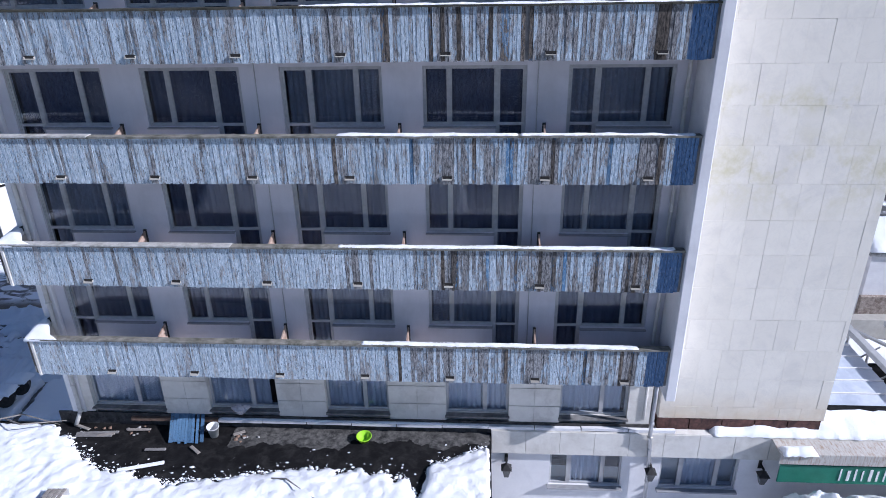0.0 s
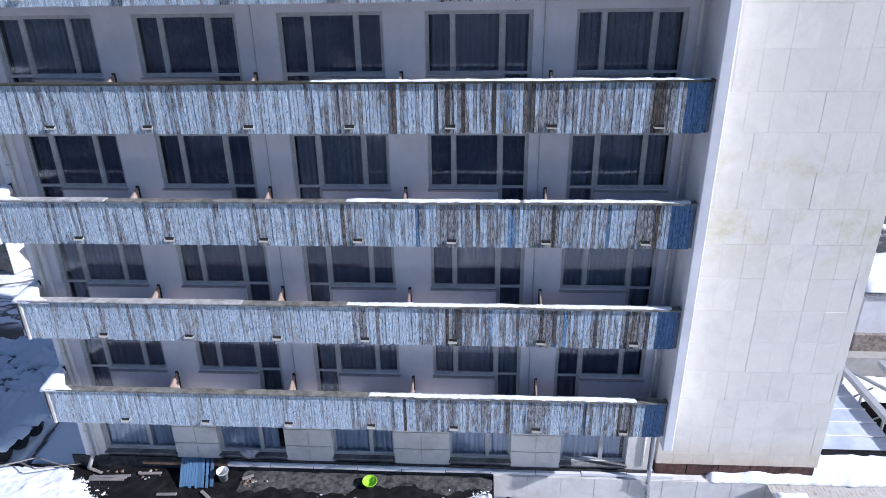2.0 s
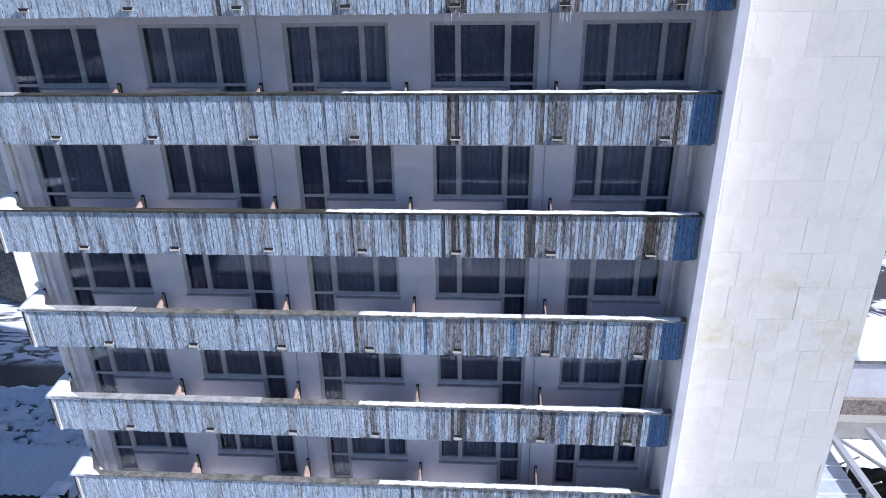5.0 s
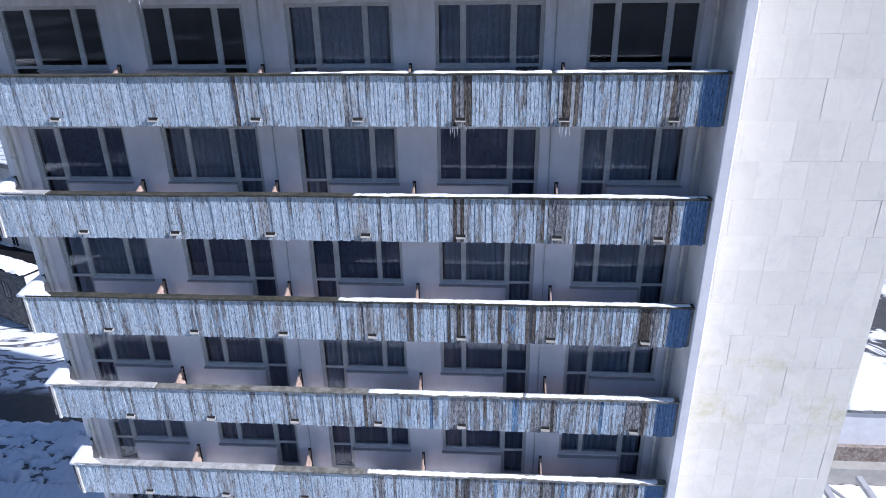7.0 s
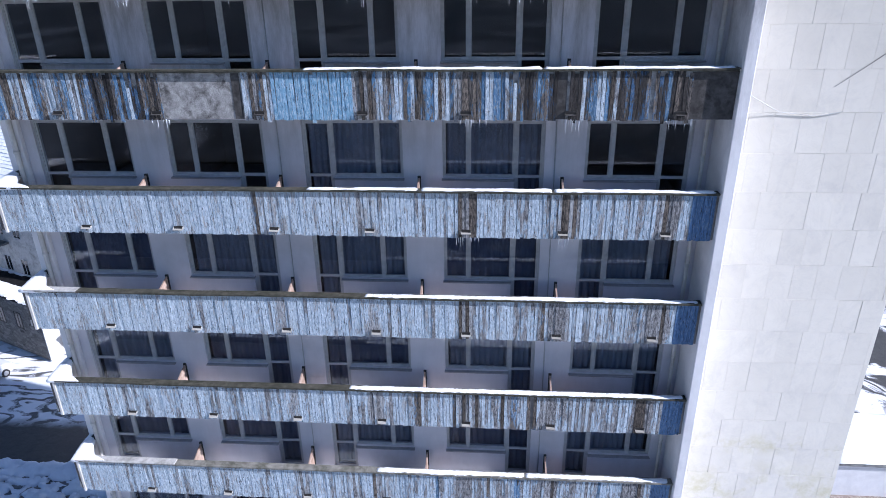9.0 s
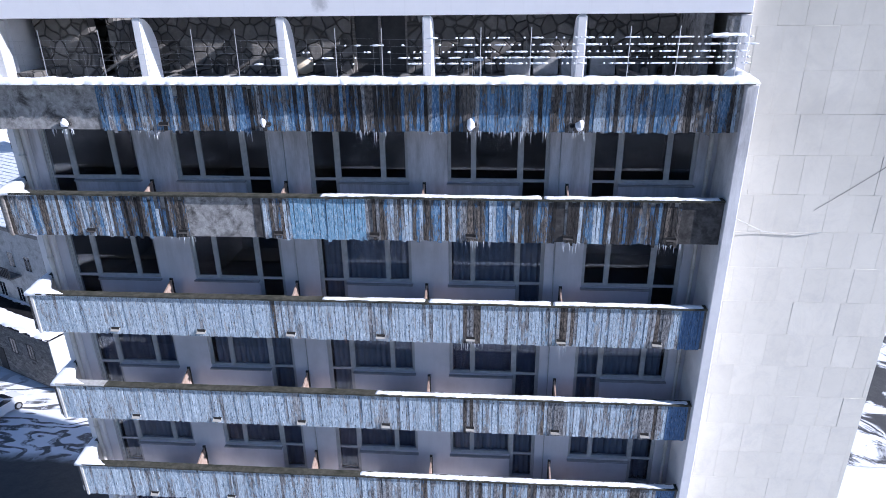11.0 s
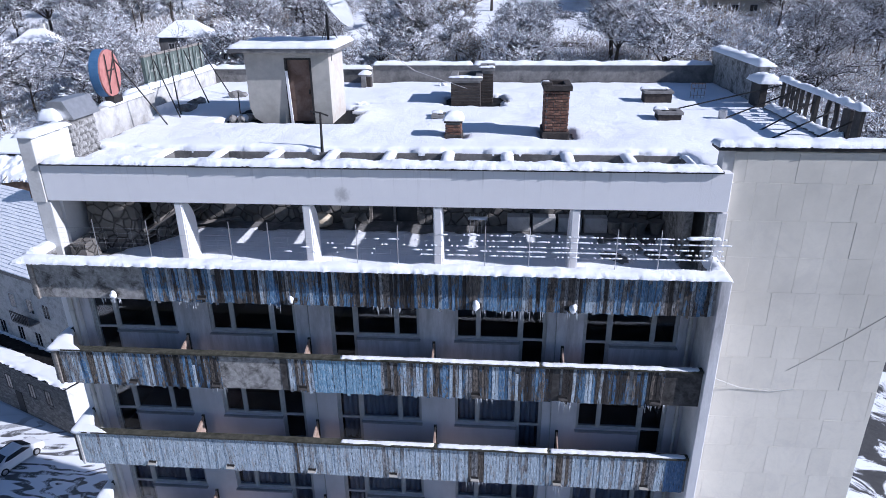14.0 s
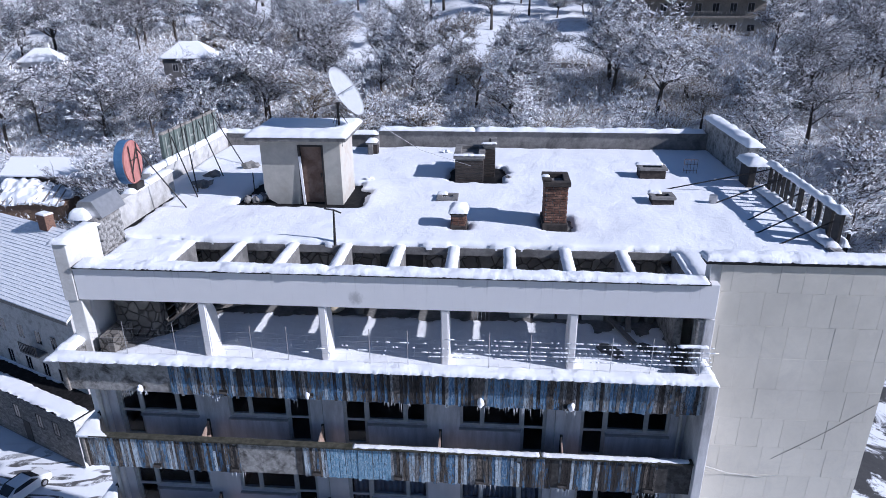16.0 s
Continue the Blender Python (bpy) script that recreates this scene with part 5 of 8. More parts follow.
BLUE_PANEL = make_planks("old_blue_boards", (0.07, 0.16, 0.29), (0.12, 0.23, 0.37), (0.03, 0.04, 0.06), (0.16, 0.18, 0.22), 0.36, 0.3, 0.08)


def podium_things():
    # panel of old facing boards leaning on the kerb
    p = thing("leaning_boards", (-7.7, 15.7, 3.0), "old blue facing boards nailed together, leaning on the kerb", "boards")
    rng = random.Random(17)
    slope = Vector((-0.26, 1.0, 0.45))
    x = 0.0
    while x < 1.04:
        w = rng.choice((0.075, 0.085, 0.11))
        gap = 0.05 if 0.62 < x < 0.72 or 0.78 < x < 0.86 else 0.004
        lo, hi = rng.uniform(-0.04, 0.03), rng.uniform(0.97, 1.02)
        bm = bmesh.new()
        o = Vector((-8.16 + x, 15.63, 3.03 + rng.uniform(0, 0.008)))
        vs = [bm.verts.new(o + slope * t + Vector((dx, 0, dz))) for dz in (0, 0.022) for t, dx in ((lo, 0), (lo, w), (hi, w * 0.93), (hi, 0))]
        for f in ((3, 2, 1, 0), (4, 5, 6, 7), (0, 1, 5, 4), (1, 2, 6, 5), (2, 3, 7, 6), (3, 0, 4, 7)):
            bm.faces.new([vs[i] for i in f])
        part("plank", bm, BLUE_PANEL, p)
        x += w + gap
    part("batten", soften(boxes((-8.25, -7.2, 16.0, 16.07, 3.16, 3.19)), 0.005), GREY_WOOD, p)

    def bucket(x, y, r, h, tilt, material, label, name):
        bm = bmesh.new()
        prof = [(0.0, 0.0), (r * 0.72, 0.0), (r, h), (r * 1.08, h), (r * 1.08, h - 0.02), (r * 0.97, h - 0.02), (r * 0.70, 0.02), (0.0, 0.02)]
        vs = [[bm.verts.new((p * math.cos(q), p * math.sin(q), z)) for q in [2 * math.pi * k / 24 for k in range(24)]] for p, z in prof[1:-1]]
        for u, v in zip(vs, vs[1:]):
            for k in range(24):
                bm.faces.new((u[k], u[(k + 1) % 24], v[(k + 1) % 24], v[k]))
        bm.faces.new(vs[0][::-1]), bm.faces.new(vs[-1])
        ob = solo(name, bm, material, (0, 0, 0), label, "bucket", smooth=True)
        ob.matrix_basis = pose(x, y, 3.015, tilt, 0, 20)
        return ob
    bucket(-2.43, 15.98, 0.21, 0.17, 6, plain("lime_plastic", (0.30, 0.62, 0.02), (0.36, 0.70, 0.03), 3, 0.4), "lime-green plastic basin on the wet roof", "basin")
    bucket(-6.93, 16.02, 0.17, 0.38, 8, plain("white_plastic", (0.66, 0.66, 0.65), (0.74, 0.74, 0.73), 3, 0.45), "white plastic pail beside the kerb", "pail")
    rng = random.Random(8)
    # crumpled cloth on a sill
    bm = bmesh.new()
    bmesh.ops.create_icosphere(bm, subdivisions=3, radius=0.2)
    for v in bm.verts:
        d = 1 + 0.5 * wobble(v.co.x * 9, v.co.y * 9, 1, v.co.z * 7)
        v.co = Vector((v.co.x * 1.3 * d, v.co.y * 0.7 * d, v.co.z * 0.75 * d))
    solo("cloth", bm, plain("pale_cloth", (0.50, 0.47, 0.48), (0.62, 0.59, 0.60), 7, 0.95), (0, 0, 0), "crumpled pale cloth thrown on a sill", "cloth").location = (-6.2, 16.52, 3.62)
    for k, (x, y, ln, r) in enumerate(((-10.55, 15.85, 1.1, 2), (-10.5, 15.98, 1.25, 5), (-10.2, 15.9, 0.5, 14), (-7.25, 15.35, 0.45, -38), (-9.3, 16.15, 0.7, 3), (-11.1, 16.2, 0.6, -20), (-6.2, 16.1, 0.35, 30), (-8.4, 15.3, 0.6, 4))):
        bm = soften(boxes((-ln / 2, ln / 2, -0.05, 0.05, 0.0, 0.035)), 0.006)
        ob = solo("board_scrap", bm, CONCRETE_DARK if k in (0, 1, 7) else GREY_WOOD, (0, 0, 0), "broken weathered board lying on the wet roof", "board", "scrap boards")
        ob.matrix_basis = pose(x, y, 3.012 + 0.004 * k, 0, 0, r)
    bm = snow_field(-6.4, 1.2, 15.4, 16.42, 0.07, lambda x, y: 3.009, lambda x, y: y > 15.85 - 0.25 * smooth(-2, -5, x) + 0.3 * wobble(x, y, 1.3, 2) + 0.16 * wobble(x, y, 6, 4), 0.008)
    solo("bare_screed", bm, plain("damp_screed", (0.03, 0.029, 0.03), (0.16, 0.155, 0.145), 7, 0.9, stain=(0.014, 0.014, 0.015), stain_scale=2.6, amount=0.9, bump=0.6), (-2.5, 16.2, 3.0), "patchy grey screed showing along the kerb", "screed", kind="structure")
    verts, faces = [], []                                   # scattered bits of snow along the melting edge
    for _ in range(1300):
        x = rng.uniform(-11.4, 1.15)
        y = edge_of(x) + 0.20 * wobble(x, 14.5, 2.2, 3) + rng.gauss(0.03, 0.10) + (abs(rng.gauss(0, 0.35)) if rng.random() < 0.12 else 0)
        if y < 16.25:
            q = 0.008 + 0.035 * rng.random() ** 3
            n = len(verts)
            a, b, c = q * rng.uniform(0.8, 2.4), q * rng.uniform(0.8, 1.8), q * 0.8
            verts += [(x - a, y, 3.01), (x, y - b, 3.01), (x + a, y, 3.01), (x, y + b, 3.01), (x + 0.2 * a, y, 3.01 + c)]
            faces += [(n, n + 1, n + 4), (n + 1, n + 2, n + 4), (n + 2, n + 3, n + 4), (n + 3, n, n + 4)]
    me = bpy.data.meshes.new("snow_crumbs")
    me.from_pydata(verts, [], faces)
    me.materials.append(SNOW)
    tagged(new("snow_crumbs", me), "bits of melting snow along the edge of the felt", "snow", kind="stuff")
    for k in range(22):                                     # crumbs of brick and plaster
        bm = bmesh.new()
        bmesh.ops.create_icosphere(bm, subdivisions=1, radius=rng.uniform(0.03, 0.08))
        for v in bm.verts:
            v.co *= rng.uniform(0.7, 1.3)
            v.co.z *= 0.5
        x, y = (rng.gauss(-6.25, 0.25), rng.gauss(15.95, 0.12)) if k < 10 else (rng.uniform(-11.3, -8.5), rng.uniform(15.9, 16.35))
        solo("rubble_crumb", bm, (RUST, CONCRETE)[k % 2], (0, 0, 0), "crumb of broken brick on the wet roof", "rubble", "brick crumbs").location = (x, y, 3.03)
    c = thing("crate", (-10.0, 13.1, 3.2), "broken pale wooden crate half sunk in the snow", "crate")
    for i in range(4):
        part("slat", soften(boxes((-10.3 + i * 0.14, -10.2 + i * 0.14, 12.8, 13.35, 3.36 + 0.01 * i, 3.39 + 0.01 * i)), 0.004), GREY_WOOD, c)
    part("side_board", soften(boxes((-10.32, -9.74, 13.35, 13.38, 3.1, 3.4)), 0.005), PLASTER_OLD, c)
    part("side_board", soften(boxes((-10.32, -10.29, 12.8, 13.35, 3.1, 3.36)), 0.005), PLASTER_OLD, c)
    solo("coping_snow", snow_bank(-6.85, 1.2, 16.35, 16.46, 3.332, 0.03, 0.05, 19, 0.9, 0.02), SNOW, (-3, 16.4, 3.33), "thin white strip along the coping", "snow", kind="stuff", smooth=True)
    bm = soften(boxes((-0.62, 0.62, -0.06, 0.06, 0, 0.05)), 0.01)
    solo("board", bm, SNOW, (0, 0, 0), "snow-covered plank lying on the wet roof", "board").matrix_basis = pose(-8.5, 14.62, 3.02, 0, 0, 17)
    for pts in ([(-5.1, 14.5, 3.05), (-4.3, 14.0, 3.12), (-3.3, 13.5, 3.2)], [(-4.9, 14.3, 3.05), (-4.2, 14.1, 3.25), (-3.7, 13.7, 3.3)], [(-13.5, 16.2, 3.3), (-12.6, 15.7, 3.5), (-11.6, 16.3, 3.2)], [(-14.5, 15.6, 3.4), (-13.0, 16.35, 3.35), (-11.7, 16.1, 3.2)]):
        solo("branch", tube(bmesh.new(), pts, [0.03, 0.025, 0.01], 5), GREY_WOOD, pts[0], "bare fallen branch on the roof", "branch", "fallen branches")


podium_things()

# ---- left of the hotel ----


def framed(name, b, u, label, category, kind=""):
    """A thing whose own x runs along u from its corner b, y backwards."""
    t = thing(name, b, label, category, kind=kind)
    t.rotation_euler = (0, 0, math.atan2(u[1], u[0]))
    return t


def fpart(name, bm, material, parent, label="", smooth=False):
    ob = link_mesh(name, bm, material, smooth)
    ob.parent = parent
    return tagged(ob, label)


def hole_window(w, x, z, wd, h, y=0.0, frame_mat=None):
    f = fpart("window", soften(boxes((x, x + 0.07, y - 0.03, y + 0.06, z, z + h), (x + wd - 0.07, x + wd, y - 0.03, y + 0.06, z, z + h), (x + 0.07, x + wd - 0.07, y - 0.03, y + 0.06, z, z + 0.07), (x + 0.07, x + wd - 0.07, y - 0.03, y + 0.06, z + h - 0.07, z + h), (x + wd / 2 - 0.03, x + wd / 2 + 0.03, y - 0.02, y + 0.05, z + 0.07, z + h - 0.07)), 0.005), frame_mat or FRAME_PAINT, w)
    fpart("pane", boxes((x + 0.07, x + wd - 0.07, y - 0.008, y + 0.012, z + 0.07, z + h - 0.07)), plain("dark_pane", (0.02, 0.022, 0.028), (0.035, 0.038, 0.045), 1, 0.12, spec=0.5), f)


TILE_SNOW = Nodes("snow_on_tiles")
_v = TILE_SNOW.coords()
_w = TILE_SNOW.node("TexWave", Scale=1.4, Distortion=0.6)
TILE_SNOW.nt.links.new(TILE_SNOW.coords((0.001, 1, 1)), _w.inputs["Vector"])
TILE_SNOW.bump(TILE_SNOW.math("ADD", _w.outputs["Fac"], TILE_SNOW.noise(_v, 3, 4)), 0.7, 0.08)
TILE_SNOW = TILE_SNOW.done(TILE_SNOW.mix(TILE_SNOW.ramp(TILE_SNOW.noise(_v, 1.2, 6, 0.7), (0.6, 0.0), (0.75, 0.4)), (0.84, 0.86, 0.90), (0.55, 0.52, 0.50)), 0.8)


def left_buildings():
    # plastered house: seen from its front right corner, its own x runs from the corner along the front to the left
    h = thing("house", (-35.6, 47.8, -4), "white plastered house with a snow-covered tiled roof", "house")
    h.rotation_euler = (0, 0, radians(156) + math.pi)
    L, D, E, CX = 24.0, 11.0, 13.0, -10.6
    # wall greyer than the gable's plaster, its shade put into the colour
    fpart("wall", boxes((-L, 0, 0, D, 0, E)), PLASTER_STAINED, h)
    bm = bmesh.new()
    prism(bm, [(-0.7, E - 0.25), (-0.7, E - 0.05), (D / 2, E + 4.7), (D + 0.7, E - 0.05), (D + 0.7, E - 0.25), (D / 2, E + 4.45)], "x", -L - 0.6, 0.6)
    fpart("roof", bm, TILE_SNOW, h, "tiled roof under thin snow")
    courses = 24
    for q in range(courses):                                # rows of pantiles, each lapping the one below
        bm = bmesh.new()
        rows = []
        y0, y1 = -0.75 + 6.25 * q / courses, -0.75 + 6.25 * (q + 1) / courses + 0.06
        for i in range(161):
            x = -L - 0.6 + (L + 1.2) * i / 160
            w = 0.007 * math.sin(i * 3.1416 / 2) + 0.03 * wobble(x, q, 0.9, 3)
            rows.append([bm.verts.new((x, yy, E - 0.05 + (yy + 0.7) * 4.75 / 6.2 + dz + w)) for yy, dz in ((y0, 0.02), (y0, 0.105), (y1, 0.05))])
        for u, v in zip(rows, rows[1:]):
            for k in range(2):
                bm.faces.new((u[k], v[k], v[k + 1], u[k + 1]))
        fpart("tile_course", bm, SNOW, h)
    bm = bmesh.new()
    prism(bm, [(0.0, E), (D, E), (D / 2, E + 4.45)], "x", -0.3, 0.0)
    fpart("gable", bm, PLASTER, h)
    fpart("eaves_board", boxes((-L - 0.6, 0.6, -0.74, -0.70, E - 0.45, E - 0.1)), GREY_WOOD, h)
    fpart("chimney", soften(boxes((CX, CX + 1.3, 5.0, 5.9, E + 3.2, E + 6.0)), 0.02), BRICK, h, "red brick chimney")
    fpart("chimney_snow", snow_bank(CX - 0.06, CX + 1.36, 4.94, 5.96, E + 6.0, 0.16, 0.1, 5), SNOW, h, smooth=True)
    for z in (8.6, 5.2, 1.6):
        for x in (-4.0, -6.4, -9.1, -12, -15):
            hole_window(h, x, z, 1.0, 1.5, 0.0)
    b = fpart("balcony", soften(boxes((-7.6, -5.0, -1.0, 0, 7.9, 8.05)), 0.01), CONCRETE_DARK, h)
    fpart("railing", boxes(*[(-7.6 + 0.26 * i, -7.55 + 0.26 * i, -1.0, -0.95, 8.05, 8.95) for i in range(11)], (-7.6, -5.0, -1.02, -0.94, 8.9, 9.0)), METAL_DARK, b, "dark wooden balcony railing")
    # low stone building with dark windows
    s = thing("stone_building", (-34.9, 44.2, -4), "low grey stone outbuilding with a snowy flat roof", "building")
    s.rotation_euler = (0, 0, radians(156.5) + math.pi)
    n = Nodes("coursed_stone")
    v = n.coords((1, 1, 2.2))
    edge = n.voronoi(v, 2.2, "DISTANCE_TO_EDGE")
    tone = n.node("SeparateXYZ", Vector=n.voronoi(v, 2.2, "F1", "Color")).outputs[0]
    j = n.ramp(edge, (0.0, 0.0), (0.05, 1.0))
    n.bump(n.math("ADD", j, n.noise(v, 8, 4)), 0.8, 0.05)
    stone = n.done(n.mix(j, (0.08, 0.075, 0.07), n.mix(tone, (0.16, 0.15, 0.14), (0.30, 0.28, 0.26))), 0.9)
    fpart("wall", boxes((-26, 0, 0, 5.2, 0, 4.9)), stone, s)
    fpart("roof", boxes((-26.1, 0.1, -0.15, 5.4, 4.9, 5.06)), ROOF_FELT, s)
    fpart("roof_snow", snow_bank(-26, 0.1, -0.2, 1.6, 5.06, 0.16, 0.3, 12, 0.5, 0.12), SNOW, s, smooth=True)
    fpart("roof_snow", snow_bank(-26, -6, 2.8, 4.6, 5.06, 0.12, 0.3, 13, 0.5, 0.25), SNOW, s, smooth=True)
    for x in (-3.4, -5.8, -9.2, -12.6, -15.0):
        hole_window(s, x, 2.3, 0.9, 1.5, 0.0, METAL_DARK)
    fpart("door", soften(boxes((-8.2, -7.2, -0.05, 0.02, 0.1, 2.3)), 0.01), METAL_DARK, s)
    fpart("end_facing", boxes((0.002, 0.1, 0.0, 5.2, 0, 4.85)), PLASTER_OLD, s)
    # small lean-to against the outbuilding's end
    k = thing("shed", (-31.5, 45.0, -4), "small lean-to shed with a snowy roof", "shed")
    fpart("wall", soften(boxes((-1.3, 1.3, 0, 2.4, 0, 2.3)), 0.02), GREY_WOOD, k)
    fpart("roof", soften(boxes((-1.6, 1.6, -0.4, 2.6, 2.3, 2.42)), 0.02), METAL_GREY, k)
    fpart("roof_snow", snow_bank(-1.6, 1.6, -0.45, 2.6, 2.42, 0.25, 0.15, 15), SNOW, k, smooth=True)
    # snowy flat roof and corrugated shed close to the hotel's corner
    solo("roof_annex", boxes((-14.75, -11.6, 16.6, 18.8, -3.8, 2.75)), CONCRETE_DARK, (-13, 18, -3.8), "low annex beside the hotel", "annex", kind="structure")
    bm = snow_field(-14.75, -11.65, 16.55, 18.8, 0.08, lambda x, y: 2.97 + 0.05 * wobble(x, y, 0.8, 3) + 0.015 * wobble(x, y, 5, 3), lambda x, y: abs(x + 13.66 + 0.12 * (y - 17) + 0.03 * wobble(x, y, 5, 2)) > 0.14 and abs(x + 12.35 - 0.35 * (y - 17.0)) > 0.012, 0.2)
    solo("annex_snow", bm, SNOW, (-17, 18, 2.75), "smooth snow on the annex roof", "snow", kind="stuff", smooth=True)
    for i, (x, y) in enumerate(((-14.18, 17.98), (-14.25, 17.32), (-14.4, 16.7))):
        u = thing("roof_fan", (x, y, 2.95), "round black roof fan capped with snow", "roof fan", "roof fans")
        bm = bmesh.new()
        bmesh.ops.create_cone(bm, segments=16, radius1=0.26, radius2=0.26, depth=0.42, cap_ends=True, matrix=pose(x, y, 3.2, 78, 0, 30))
        part("drum", bm, METAL_DARK, u)
        part("mount", boxes((x - 0.15, x + 0.15, y - 0.1, y + 0.2, 2.9, 3.1)), METAL_GREY, u)
        part("snow_cover", snow_bank(x - 0.36, x + 0.32, y - 0.24, y + 0.36, 3.43, 0.2, 0.06, i + 3), SNOW, u, smooth=True)
    c = thing("carport", (-20, 22.6, -3.8), "low shed with a snowy corrugated roof", "shed")
    part("post", boxes((-23.5, -23.3, 21.2, 21.4, -3.8, 0.0), (-16.6, -16.4, 21.2, 21.4, -3.8, 0.0), (-16.6, -16.4, 24.6, 24.8, -3.8, 0.4)), METAL_DARK, c)
    bm = bmesh.new()
    n = 120
    a, b = [], []
    for i in range(n + 1):
        x = -26 + 10 * i / n
        w = 0.05 * math.sin(i * 1.35)
        a.append(bm.verts.new((x, 21.0, 0.0 + w))), b.append(bm.verts.new((x, 23.6, 0.45 + w)))
    for i in range(n):
        bm.faces.new((a[i], a[i + 1], b[i + 1], b[i]))
    part("corrugated_roof", bm, SNOW, c, smooth=True)
    part("back_wall", boxes((-26, -16.2, 23.3, 23.5, -3.9, 0.35)), DARK_WALL, c)
    # gaps along the creases bare the dark box below, drawing their shade
    bm = snow_field(-30, -15.5, 23.7, 28.2, 0.13, lambda x, y: 0.1 + 0.35 * abs(wobble(x, y, 0.55, 3)) + 0.2 * wobble(x, y, 1.6, 4) + 0.34 * abs(wobble(x * 0.45, y * 1.5, 2.0, 7)) + 0.2 * abs(wobble(x * 0.6, y * 1.4, 4.3, 6)) + 0.09 * wobble(x, y, 8, 6), lambda x, y: abs(wobble(x * 0.5, y * 1.5, 1.1, 8) + 0.45 * wobble(x * 0.6, y * 1.4, 3.1, 3) + 0.2 * wobble(x, y, 7.5, 2)) > 0.11, 0.3)
    solo("heaped_snow", bm, SNOW, (-23, 26, 0), "rumpled snow over stacked materials", "snow", kind="stuff", smooth=True)
    solo("stacked_materials", boxes((-30, -15.6, 23.8, 28.1, -3.9, 0.05)), CONCRETE_DARK, (-23, 26, -3.9), "dark stacked materials under snow", "stack", kind="structure")


left_buildings()


def build_car():
    car = thing("car", (-38.3, 40.9, -4.0), "white saloon car parked on slushy ground", "car")
    white = plain("white_car_paint", (0.74, 0.75, 0.76), (0.78, 0.79, 0.80), 2, 0.25, spec=0.5, bump=0.0)
    dark = plain("car_glass", (0.015, 0.017, 0.02), (0.03, 0.03, 0.035), 1, 0.08, spec=0.6, bump=0.0)
    prof = [(-2.2, 0.35), (-2.25, 0.62), (-2.12, 0.90), (-1.55, 0.98), (-0.75, 1.42), (0.55, 1.45), (1.25, 1.05), (2.05, 0.88), (2.2, 0.6), (2.15, 0.32), (1.75, 0.28), (-1.8, 0.28)]

    def hull(points, w0, w1, zc):
        bm = bmesh.new()
        rings = []
        for s in (-1, -0.86, 0.86, 1):
            k = 1.0 if abs(s) < 0.9 else 0.93
            rings.append([bm.verts.new((x * k, s * (w0 if z < zc else w1), 0.28 + (z - 0.28) * (k if abs(s) > 0.9 else 1))) for x, z in points])
        n = len(points)
        for a, b in zip(rings, rings[1:]):
            for i in range(n):
                bm.faces.new((a[i], a[(i + 1) % n], b[(i + 1) % n], b[i]))
        bm.faces.new(rings[0][::-1]), bm.faces.new(rings[-1])
        bmesh.ops.recalc_face_normals(bm, faces=bm.faces)
        return bm
    fpart("body", hull(prof, 0.88, 0.68, 1.0), white, car, smooth=False)
    fpart("windscreen", prism(bmesh.new(), [(0.60, 1.43), (1.22, 1.08), (1.26, 1.10), (0.64, 1.46)], "y", -0.6, 0.6), dark, car)
    fpart("rear_screen", prism(bmesh.new(), [(-0.80, 1.42), (-1.5, 1.02), (-1.53, 1.05), (-0.83, 1.45)], "y", -0.6, 0.6), dark, car)
    for s in (-1, 1):
        fpart("side_glass", prism(bmesh.new(), [(-1.25, 1.02), (-0.75, 1.36), (0.5, 1.39), (1.0, 1.04)], "y", s * 0.80, s * 0.72), dark, car)
        for x in (-1.35, 1.35):
            bm = bmesh.new()
            bmesh.ops.create_cone(bm, segments=20, radius1=0.32, radius2=0.32, depth=0.2, cap_ends=True, matrix=pose(x, s * 0.80, 0.32, 90))
            w = fpart("wheel", bm, METAL_DARK, car)
            bm = bmesh.new()
            bmesh.ops.create_cone(bm, segments=14, radius1=0.21, radius2=0.17, depth=0.04, cap_ends=True, matrix=pose(x, s * 0.91, 0.32, 90))
            fpart("rim", bm, METAL_GREY, w)
        fpart("headlight", soften(boxes((2.02, 2.2, s * 0.5 - 0.16, s * 0.5 + 0.16, 0.62, 0.76)), 0.02), METAL_GREY, car)
    car.rotation_euler = (0, 0, radians(70))
    car.location.z = ground_z(-38.3, 40.9) + 0.02


build_car()

# ---- right of the hotel ----


